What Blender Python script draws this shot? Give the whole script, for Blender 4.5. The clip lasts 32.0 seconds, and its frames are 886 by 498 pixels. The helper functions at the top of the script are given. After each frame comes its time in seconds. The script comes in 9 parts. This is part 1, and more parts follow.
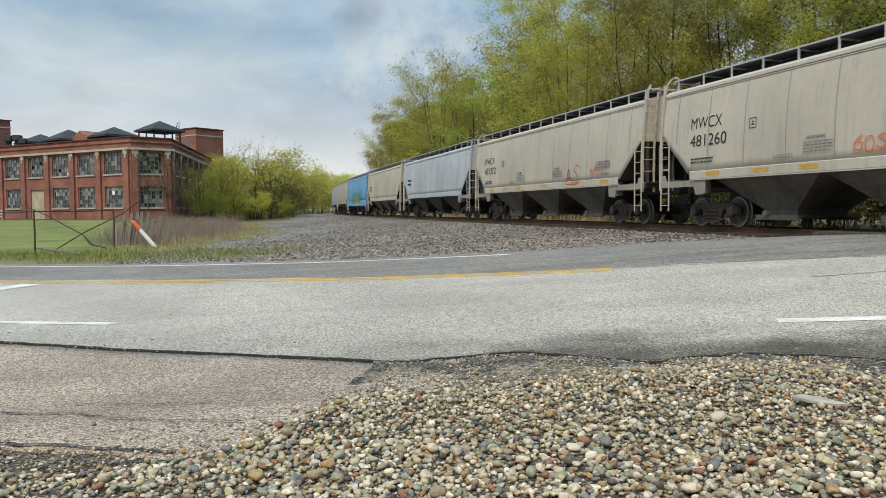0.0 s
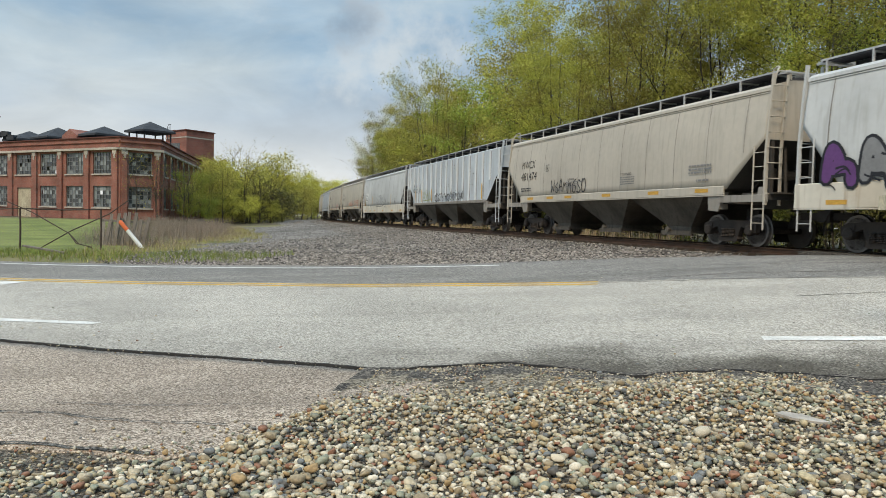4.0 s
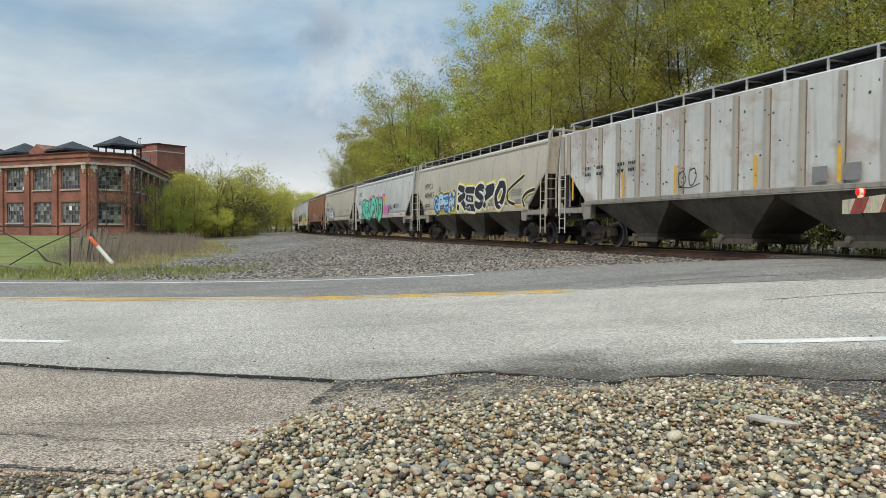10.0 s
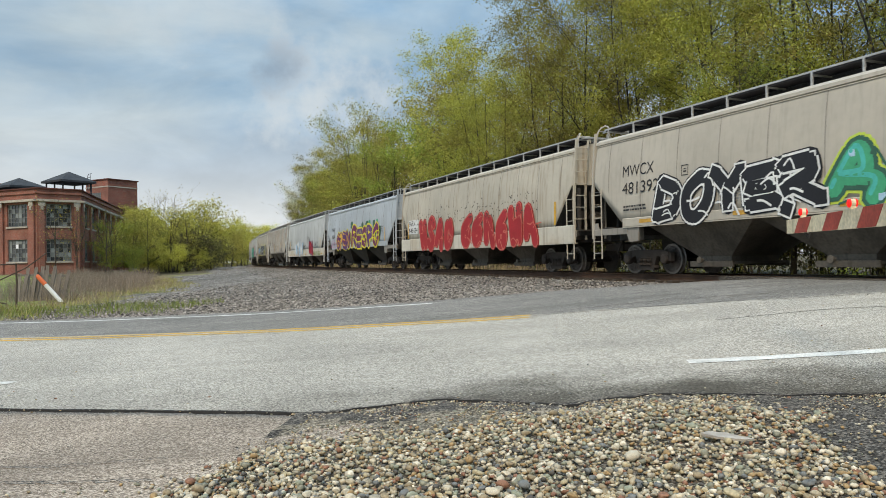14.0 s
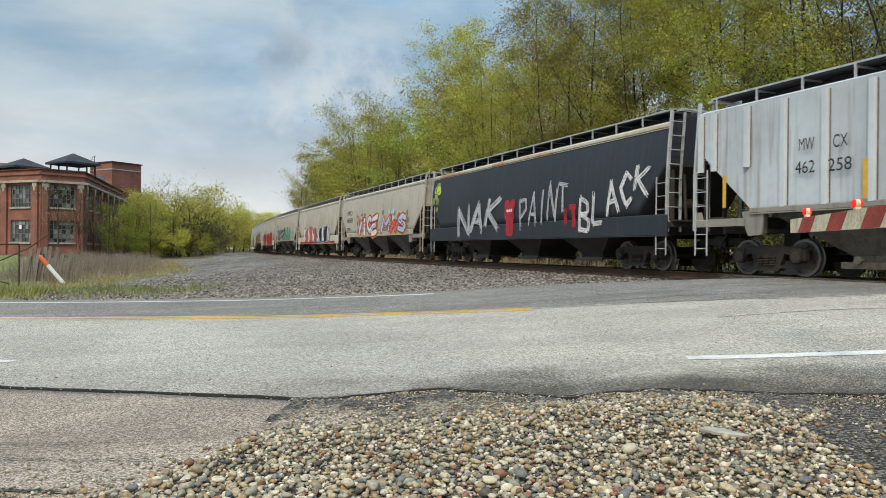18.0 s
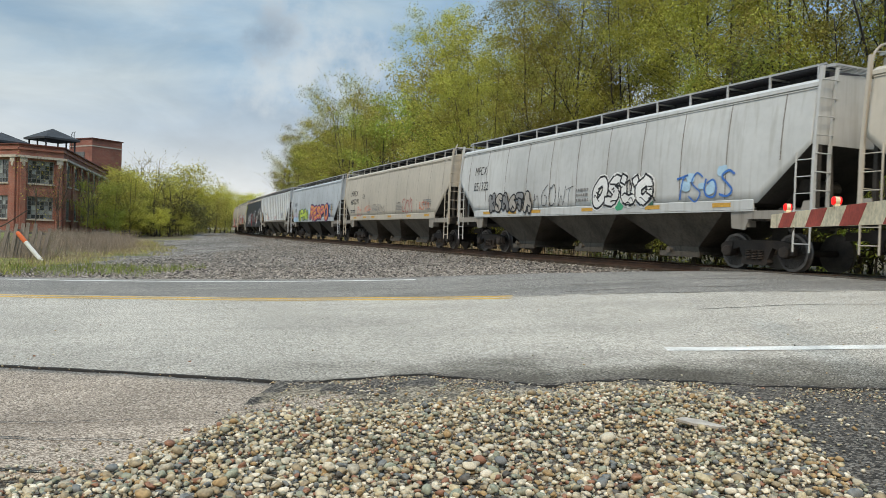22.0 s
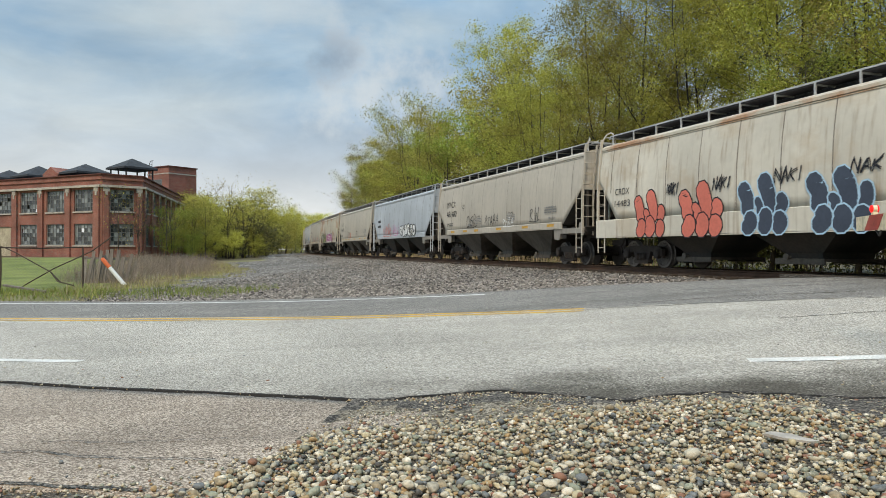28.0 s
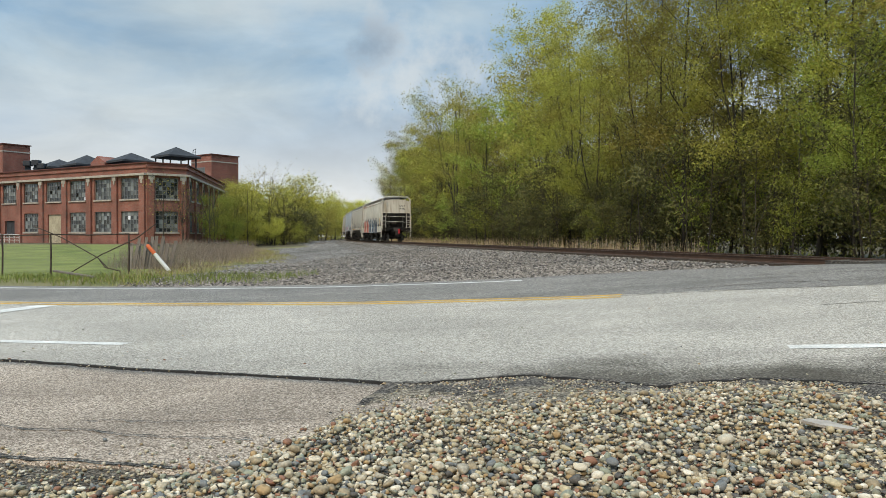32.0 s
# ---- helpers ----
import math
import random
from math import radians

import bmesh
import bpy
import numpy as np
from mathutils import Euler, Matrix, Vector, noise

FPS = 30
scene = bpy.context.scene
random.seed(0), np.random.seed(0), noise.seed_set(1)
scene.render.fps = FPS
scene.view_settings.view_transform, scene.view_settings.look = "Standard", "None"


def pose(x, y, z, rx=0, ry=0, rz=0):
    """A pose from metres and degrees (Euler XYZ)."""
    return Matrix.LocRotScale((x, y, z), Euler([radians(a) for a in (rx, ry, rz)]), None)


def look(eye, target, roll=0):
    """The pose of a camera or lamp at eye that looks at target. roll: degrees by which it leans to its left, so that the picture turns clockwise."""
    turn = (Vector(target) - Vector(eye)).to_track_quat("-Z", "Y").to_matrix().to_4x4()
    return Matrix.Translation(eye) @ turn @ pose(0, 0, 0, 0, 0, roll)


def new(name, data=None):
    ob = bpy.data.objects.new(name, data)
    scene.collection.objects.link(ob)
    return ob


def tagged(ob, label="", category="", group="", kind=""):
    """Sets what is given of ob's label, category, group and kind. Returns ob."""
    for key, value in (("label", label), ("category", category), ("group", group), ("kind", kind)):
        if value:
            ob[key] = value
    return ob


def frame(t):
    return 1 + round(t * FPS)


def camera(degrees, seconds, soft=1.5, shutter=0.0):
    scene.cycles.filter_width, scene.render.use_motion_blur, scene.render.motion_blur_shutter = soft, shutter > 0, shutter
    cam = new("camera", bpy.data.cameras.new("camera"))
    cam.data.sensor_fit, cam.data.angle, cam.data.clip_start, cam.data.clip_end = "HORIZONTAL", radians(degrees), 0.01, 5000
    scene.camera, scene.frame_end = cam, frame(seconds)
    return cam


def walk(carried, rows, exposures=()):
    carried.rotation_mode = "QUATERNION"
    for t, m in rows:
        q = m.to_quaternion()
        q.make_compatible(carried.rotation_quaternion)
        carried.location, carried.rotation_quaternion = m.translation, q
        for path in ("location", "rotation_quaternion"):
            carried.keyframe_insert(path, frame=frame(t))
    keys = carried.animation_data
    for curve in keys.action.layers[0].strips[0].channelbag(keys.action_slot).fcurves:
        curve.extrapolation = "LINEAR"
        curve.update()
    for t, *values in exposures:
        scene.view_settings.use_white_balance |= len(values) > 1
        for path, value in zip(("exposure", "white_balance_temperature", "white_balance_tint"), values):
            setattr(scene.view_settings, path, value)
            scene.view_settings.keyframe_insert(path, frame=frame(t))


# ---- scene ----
cam = camera(61.51, 32.0, soft=0.8, shutter=0.06)
CAM_ROWS = [
    (0, pose(0.010, 0.042, 0.031, 86.938, 0.300, -0.966)),
    (0.5, pose(0.008, 0.059, 0.017, 87.145, -0.106, -1.084)),
    (1, pose(0.001, 0.056, 0.020, 87.234, -0.603, -1.139)),
    (1.5, pose(0.002, 0.046, 0.019, 87.342, -1.017, -1.141)),
    (2, pose(0.002, 0.042, 0.016, 87.471, -1.289, -1.164)),
    (2.5, pose(-0.003, 0.030, 0.021, 87.535, -1.379, -1.271)),
    (3, pose(0.001, 0.037, 0.022, 87.554, -1.384, -1.398)),
    (3.5, pose(-0.000, 0.036, 0.021, 87.633, -1.427, -1.606)),
    (5.5, pose(-0.005, 0.029, 0.017, 87.777, -1.241, -2.167)),
    (6, pose(-0.009, 0.022, 0.018, 87.832, -1.300, -2.305)),
    (6.5, pose(-0.011, 0.014, 0.021, 87.905, -1.195, -2.553)),
    (7, pose(-0.012, 0.009, 0.018, 87.989, -1.016, -2.951)),
    (7.5, pose(0.008, -0.004, 0.021, 88.047, -0.664, -3.306)),
    (8, pose(0.014, 0.003, 0.024, 88.148, -0.420, -3.459)),
    (8.5, pose(0.015, 0.009, 0.021, 88.289, -0.429, -3.491)),
    (9, pose(0.013, 0.007, 0.020, 88.431, -0.453, -3.553)),
    (9.5, pose(0.010, 0.006, 0.028, 88.501, -0.435, -3.669)),
    (10, pose(0.018, 0.013, 0.028, 88.494, -0.429, -3.724)),
    (10.5, pose(0.012, 0.015, 0.017, 88.491, -0.615, -3.867)),
    (11, pose(0.017, 0.010, 0.024, 88.486, -0.827, -4.154)),
    (11.5, pose(0.010, 0.009, 0.024, 88.602, -1.078, -4.533)),
    (12, pose(0.007, 0.017, 0.017, 88.696, -0.460, -4.967)),
    (12.5, pose(0.043, 0.029, -0.002, 89.145, 0.657, -5.757)),
    (13, pose(0.053, 0.033, 0.013, 90.075, 1.261, -6.624)),
    (13.5, pose(0.037, 0.009, 0.011, 90.782, 0.959, -6.987)),
    (14, pose(0.044, 0.004, 0.003, 90.775, 0.889, -6.905)),
    (14.5, pose(0.054, 0.011, -0.005, 90.535, 0.939, -6.778)),
    (16.5, pose(0.036, 0.015, -0.014, 89.904, 0.156, -6.448)),
    (17, pose(0.041, 0.007, -0.014, 89.878, 0.039, -6.601)),
    (17.5, pose(0.035, -0.003, -0.012, 89.990, -0.287, -6.771)),
    (18, pose(0.035, -0.002, -0.015, 90.131, -0.624, -6.759)),
    (18.5, pose(0.024, -0.003, -0.016, 90.166, -0.963, -6.661)),
    (19, pose(0.027, -0.001, -0.011, 90.011, -1.205, -6.538)),
    (19.5, pose(0.031, 0.003, -0.017, 89.836, -1.383, -6.547)),
    (20, pose(0.027, 0.002, -0.018, 89.689, -1.510, -6.700)),
    (20.5, pose(0.022, -0.001, -0.017, 89.501, -1.555, -6.960)),
    (21, pose(0.020, -0.003, -0.017, 89.216, -1.570, -7.325)),
    (21.5, pose(0.019, -0.008, -0.008, 89.035, -1.762, -7.803)),
    (22, pose(0.014, -0.015, -0.006, 89.080, -1.998, -8.118)),
    (22.5, pose(-0.001, -0.024, -0.011, 89.187, -2.103, -7.964)),
    (23, pose(-0.001, -0.010, -0.015, 89.141, -1.975, -7.480)),
    (23.5, pose(0.001, -0.001, -0.017, 89.053, -1.902, -7.027)),
    (24, pose(0.009, 0.009, -0.017, 88.954, -1.849, -6.803)),
    (24.5, pose(0.013, 0.012, -0.015, 88.904, -1.862, -6.727)),
    (26.5, pose(0.012, 0.013, -0.012, 89.732, -1.049, -6.368)),
    (27, pose(0.006, -0.007, -0.009, 89.975, -0.891, -5.686)),
    (27.5, pose(-0.019, -0.010, -0.001, 90.099, -0.548, -4.408)),
    (28, pose(-0.019, -0.002, 0.001, 90.099, -0.243, -3.003)),
    (28.5, pose(-0.028, -0.009, -0.006, 90.055, -0.171, -2.125)),
    (29, pose(-0.031, -0.015, 0.001, 89.855, 0.070, -1.519)),
    (29.5, pose(-0.033, -0.008, -0.004, 89.655, 0.165, -0.896)),
    (30, pose(-0.019, 0.002, 0.005, 89.467, 0.281, -0.574)),
    (30.5, pose(-0.019, -0.015, 0.003, 89.440, 0.148, -0.555)),
    (31, pose(-0.022, -0.007, 0.001, 89.293, 0.121, -0.685)),
    (31.5, pose(-0.018, -0.001, -0.004, 89.112, -0.033, -0.494)),
    (32, pose(0.031, -0.018, -0.016, 89.064, -0.184, -0.000)),
]
walk(cam, CAM_ROWS, [(0, -0.08, 7720, 12), (32, -0.08, 7720, 12)])

# ---------------------------------------------------------------- light
SUN_AZ, SUN_EL = 205.0, 48.0      # behind the viewer's left shoulder, through thin cloud
world = bpy.data.worlds.new("overcast_sky")
scene.world = world
world.use_nodes = True
_nt = world.node_tree
_nt.nodes.clear()


def wnode(kind, **kw):
    n = _nt.nodes.new(kind)
    for k, v in kw.items():
        n.inputs[k].default_value = v
    return n


def build_world():
    ln = _nt.links.new
    out = wnode("ShaderNodeOutputWorld")
    bg = wnode("ShaderNodeBackground", Strength=1.0)
    sky = _nt.nodes.new("ShaderNodeTexSky")
    sky.sky_type = "NISHITA"
    sky.sun_disc = False
    sky.sun_elevation, sky.sun_rotation = radians(SUN_EL), radians(SUN_AZ)
    sky_dim = _nt.nodes.new("ShaderNodeVectorMath")
    sky_dim.operation = "SCALE"
    sky_dim.inputs[3].default_value = 0.10
    ln(sky.outputs[0], sky_dim.inputs[0])
    tc = _nt.nodes.new("ShaderNodeTexCoord")
    sep = _nt.nodes.new("ShaderNodeSeparateXYZ")
    ln(tc.outputs["Generated"], sep.inputs[0])
    # clouds flattened towards the horizon
    mp = _nt.nodes.new("ShaderNodeMapping")
    mp.inputs["Scale"].default_value = (1.0, 1.0, 2.6)
    mp.inputs["Location"].default_value = (3.1, 0.4, 1.7)
    ln(tc.outputs["Generated"], mp.inputs[0])
    n1 = wnode("ShaderNodeTexNoise", Scale=2.6, Detail=7.0, Roughness=0.52, Distortion=0.35)
    ln(mp.outputs[0], n1.inputs["Vector"])
    r1 = _nt.nodes.new("ShaderNodeValToRGB")
    e = r1.color_ramp.elements
    e[0].position, e[0].color = 0.34, (0.165, 0.335, 0.565, 1)
    e[1].position, e[1].color = 0.68, (0.53, 0.71, 0.88, 1)
    m = e.new(0.48)
    m.color = (0.285, 0.50, 0.77, 1)
    ln(n1.outputs["Fac"], r1.inputs[0])
    # pale band low over the horizon, brighter cloud towards the zenith
    hz = _nt.nodes.new("ShaderNodeMapRange")
    hz.inputs["From Min"].default_value, hz.inputs["From Max"].default_value = 0.02, 0.21
    hz.inputs["To Min"].default_value, hz.inputs["To Max"].default_value = 0.90, 0.0
    ln(sep.outputs["Z"], hz.inputs["Value"])
    mixh = _nt.nodes.new("ShaderNodeMixRGB")
    mixh.inputs[2].default_value = (0.84, 0.92, 1.02, 1)
    ln(hz.outputs[0], mixh.inputs[0])
    ln(r1.outputs[0], mixh.inputs[1])
    # one darker bank of cloud with a bright edge, low ahead
    def bank(direction, size, squash, col, amount, socket):
        sub = _nt.nodes.new("ShaderNodeVectorMath")
        sub.operation = "SUBTRACT"
        sub.inputs[1].default_value = direction
        ln(tc.outputs["Generated"], sub.inputs[0])
        ml = _nt.nodes.new("ShaderNodeVectorMath")
        ml.operation = "MULTIPLY"
        ml.inputs[1].default_value = (1.0, 1.0, squash)
        ln(sub.outputs[0], ml.inputs[0])
        nn = wnode("ShaderNodeTexNoise", Scale=17.0, Detail=8.0, Roughness=0.6)
        ln(tc.outputs["Generated"], nn.inputs["Vector"])
        le = _nt.nodes.new("ShaderNodeVectorMath")
        le.operation = "LENGTH"
        ln(ml.outputs[0], le.inputs[0])
        ad = _nt.nodes.new("ShaderNodeMath")
        ad.operation = "MULTIPLY_ADD"
        ad.inputs[1].default_value = size * 3.4
        ln(nn.outputs["Fac"], ad.inputs[0])
        ln(le.outputs["Value"], ad.inputs[2])
        rg = _nt.nodes.new("ShaderNodeMapRange")
        rg.interpolation_type = "SMOOTHSTEP"
        rg.inputs["From Min"].default_value, rg.inputs["From Max"].default_value = size * 1.45, size * 2.9
        rg.inputs["To Min"].default_value, rg.inputs["To Max"].default_value = amount, 0.0
        ln(ad.outputs[0], rg.inputs["Value"])
        mm = _nt.nodes.new("ShaderNodeMixRGB")
        mm.inputs[2].default_value = (*col, 1)
        ln(rg.outputs[0], mm.inputs[0])
        ln(socket, mm.inputs[1])
        return mm.outputs[0]
    # thin streaks of cloud across the larger ones
    ms = _nt.nodes.new("ShaderNodeMapping")
    ms.inputs["Scale"].default_value = (1.0, 1.0, 2.4)
    ms.inputs["Rotation"].default_value = (0.0, radians(9), 0.0)
    ln(tc.outputs["Generated"], ms.inputs[0])
    n2 = wnode("ShaderNodeTexNoise", Scale=6.5, Detail=9.0, Roughness=0.58, Distortion=0.5)
    ln(ms.outputs[0], n2.inputs["Vector"])
    r2 = _nt.nodes.new("ShaderNodeMapRange")
    r2.inputs["From Min"].default_value, r2.inputs["From Max"].default_value = 0.34, 0.66
    r2.inputs["To Min"].default_value, r2.inputs["To Max"].default_value = 0.92, 1.09
    ln(n2.outputs["Fac"], r2.inputs["Value"])
    st = _nt.nodes.new("ShaderNodeVectorMath")
    st.operation = "SCALE"
    ln(mixh.outputs[0], st.inputs[0])
    ln(r2.outputs[0], st.inputs[3])
    sky_col = st.outputs[0]
    sky_col = bank((-0.045, 0.967, 0.215), 0.11, 1.5, (0.70, 0.83, 0.97), 0.75, sky_col)
    sky_col = bank((-0.100, 0.965, 0.245), 0.052, 1.6, (0.22, 0.35, 0.53), 0.75, sky_col)
    sky_col = bank((-0.38, 0.90, 0.20), 0.07, 2.6, (0.56, 0.72, 0.88), 0.4, sky_col)
    sky_col = bank((-0.20, 0.96, 0.31), 0.16, 3.0, (0.60, 0.74, 0.89), 0.4, sky_col)
    zen = _nt.nodes.new("ShaderNodeMapRange")
    zen.inputs["From Min"].default_value, zen.inputs["From Max"].default_value = 0.30, 1.0
    zen.inputs["To Min"].default_value, zen.inputs["To Max"].default_value = 1.0, 3.2
    ln(sep.outputs["Z"], zen.inputs["Value"])
    cl = _nt.nodes.new("ShaderNodeVectorMath")
    cl.operation = "SCALE"
    ln(sky_col, cl.inputs[0])
    ln(zen.outputs[0], cl.inputs[3])
    mx = _nt.nodes.new("ShaderNodeMixRGB")
    mx.inputs[0].default_value = 0.90
    ln(sky_dim.outputs[0], mx.inputs[1])
    ln(cl.outputs[0], mx.inputs[2])
    ln(mx.outputs[0], bg.inputs["Color"])
    ln(bg.outputs[0], out.inputs["Surface"])


build_world()
sun = new("sun", bpy.data.lights.new("sun", "SUN"))
sun.data.energy, sun.data.angle, sun.data.color = 2.7, radians(16), (1.0, 0.91, 0.77)
_az = radians(SUN_AZ)
sun.matrix_world = look((60 * math.sin(_az), 60 * math.cos(_az), 60 * math.tan(radians(SUN_EL))), (0, 0, 0))

# ---------------------------------------------------------------- the plan
RAIL_Z = -0.553                    # top of rail below the eye
TH0 = radians(15.627)              # the line's heading at the crossing, left of +y
P0 = (9.735, 23.207)
ROAD_A = (0.966, -0.26)            # along the road, up towards the crossing
ROAD_N = (0.26, 0.966)             # across it, away from the viewer


def build_line():
    xs, ys, hs, ss = [], [], [], []
    step = 2.0
    s, n0 = -560.0, 280
    pts = []
    for i in range(672):
        sc = min(max(s, -40.0), 120.0)
        h = TH0 - 0.2061e-3 * sc - 1.2191e-5 * sc * sc + 0.5447e-7 * max(sc, 0.0) ** 3
        if s > 120.0:
            h -= 0.0016 * (min(s, 330.0) - 120.0)
        pts.append((s, h))
        s += step
    x = y = 0.0
    for s, h in pts:
        x += -math.sin(h) * step
        y += math.cos(h) * step
        ss.append(s), hs.append(h), xs.append(x), ys.append(y)
    ox, oy = P0[0] - xs[n0], P0[1] - ys[n0]
    return np.array(ss), np.array(xs) + ox, np.array(ys) + oy, np.array(hs)


LS, LX, LY, LH = build_line()


def line_at(s, off=0.0):
    """Place and heading on the track's centre line; off: metres to its left."""
    h = float(np.interp(s, LS, LH))
    return (float(np.interp(s, LS, LX)) - off * math.cos(h), float(np.interp(s, LS, LY)) - off * math.sin(h), h)


DK = np.array([-400, -60, -20, -8, -4, -1.5, 0, 1.5, 3, 6, 9.5, 13, 17, 20, 25, 60, 400.0])
ZK = np.array([-1.8, -1.7, -1.65, -1.4, -0.85, -0.575, -0.565, -0.575, -0.64, -0.84, -1.12, -1.33, -1.48, -1.55, -1.60, -1.66, -1.8])
_DF = np.arange(-400, 400, 0.25)
_ZF = np.convolve(np.interp(_DF, DK, ZK), np.ones(7) / 7, "same")
_ZF[:4], _ZF[-4:] = -1.8, -1.8


def off_line(x, y):
    """Distance to the left of the track."""
    i = np.argmin((LX - x) ** 2 + (LY - y) ** 2)
    return -(x - LX[i]) * math.cos(LH[i]) - (y - LY[i]) * math.sin(LH[i])


def road_z(x, y):
    return float(np.interp(off_line(x, y), _DF, _ZF))


def tn(x, y):
    return x * ROAD_A[0] + y * ROAD_A[1], x * ROAD_N[0] + y * ROAD_N[1]


def xy(t, n):
    return t * ROAD_A[0] + n * ROAD_N[0], t * ROAD_A[1] + n * ROAD_N[1]


# ---------------------------------------------------------------- helpers
def finish(bm, name, mats, smooth=False):
    me = bpy.data.meshes.new(name)
    bm.to_mesh(me)
    bm.free()
    for m in (mats if isinstance(mats, (list, tuple)) else [mats]):
        me.materials.append(m)
    if smooth:
        me.polygons.foreach_set("use_smooth", [True] * len(me.polygons))
    return me


def part(name, bm, material, parent, label="", smooth=False):
    me = bm if isinstance(bm, bpy.types.Mesh) else finish(bm, name, material, smooth)
    ob = new(name, me)
    ob.parent = parent
    if label:
        tagged(ob, label)
    return ob


def thing(name, label, category, m=None, group="", kind=""):
    ob = new(name)
    ob.empty_display_size = 0.2
    if m is not None:
        ob.matrix_basis = m
    return tagged(ob, label, category, group, kind)


def box(bm, c, size, rot=None, mi=0, taper=1.0):
    hx, hy, hz = size[0] / 2, size[1] / 2, size[2] / 2
    vs = []
    for z in (-1, 1):
        k = taper if z > 0 else 1.0
        for x, y in ((-1, -1), (1, -1), (1, 1), (-1, 1)):
            v = Vector((x * hx * k, y * hy * k, z * hz))
            if rot is not None:
                v = rot @ v
            vs.append(bm.verts.new(v + Vector(c)))
    for f in ((3, 2, 1, 0), (4, 5, 6, 7), (0, 1, 5, 4), (1, 2, 6, 5), (2, 3, 7, 6), (3, 0, 4, 7)):
        bm.faces.new([vs[i] for i in f]).material_index = mi
    return vs


def tube(bm, pts, r, n=6, mi=0, cap=True):
    """A tube along pts; r is one radius or one for each point."""
    pts = [Vector(p) for p in pts]
    rings = []
    for i, p in enumerate(pts):
        d = (pts[min(i + 1, len(pts) - 1)] - pts[max(i - 1, 0)]).normalized()
        a = d.orthogonal().normalized() if not rings else (ref - d * ref.dot(d)).normalized()
        ref = a
        b = d.cross(a)
        rr = r[i] if isinstance(r, (list, tuple)) else r
        rings.append([bm.verts.new(p + (a * math.cos(2 * math.pi * k / n) + b * math.sin(2 * math.pi * k / n)) * rr) for k in range(n)])
    for q, w in zip(rings, rings[1:]):
        for k in range(n):
            bm.faces.new((q[k], q[(k + 1) % n], w[(k + 1) % n], w[k])).material_index = mi
    if cap:
        bm.faces.new(rings[0][::-1]).material_index = mi
        bm.faces.new(rings[-1]).material_index = mi
    return rings


def prism(bm, poly, axis, a, b, mi=0):
    """Extrudes a polygon of (u, w) along an axis from a to b: axis y takes (x, z), axis x takes (y, z), axis z takes (x, y)."""
    def put(u, w, k):
        return {"x": (k, u, w), "y": (u, k, w), "z": (u, w, k)}[axis]
    p = [bm.verts.new(put(u, w, a)) for u, w in poly]
    q = [bm.verts.new(put(u, w, b)) for u, w in poly]
    n = len(poly)
    bm.faces.new(p).material_index = mi
    bm.faces.new(q[::-1]).material_index = mi
    for i in range(n):
        bm.faces.new((p[i], q[i], q[(i + 1) % n], p[(i + 1) % n])).material_index = mi


def lathe(bm, prof, axis="y", n=20, c=(0, 0, 0), mi=0):
    """Turns (radius, along) round an axis through c."""
    rings = []
    for r, h in prof:
        ring = []
        for k in range(n):
            a = 2 * math.pi * k / n
            u, w = r * math.cos(a), r * math.sin(a)
            v = {"x": (h, u, w), "y": (u, h, w), "z": (u, w, h)}[axis]
            ring.append(bm.verts.new(Vector(v) + Vector(c)))
        rings.append(ring)
    for p, q in zip(rings, rings[1:]):
        for k in range(n):
            bm.faces.new((p[k], p[(k + 1) % n], q[(k + 1) % n], q[k])).material_index = mi
    bm.faces.new(rings[0][::-1]).material_index = mi
    bm.faces.new(rings[-1]).material_index = mi


def fix(bm):
    bmesh.ops.recalc_face_normals(bm, faces=bm.faces[:])
    return bm


# ---------------------------------------------------------------- materials
def principled(name):
    m = bpy.data.materials.new(name)
    m.use_nodes = True
    nt = m.node_tree
    return m, nt, nt.nodes["Principled BSDF"]


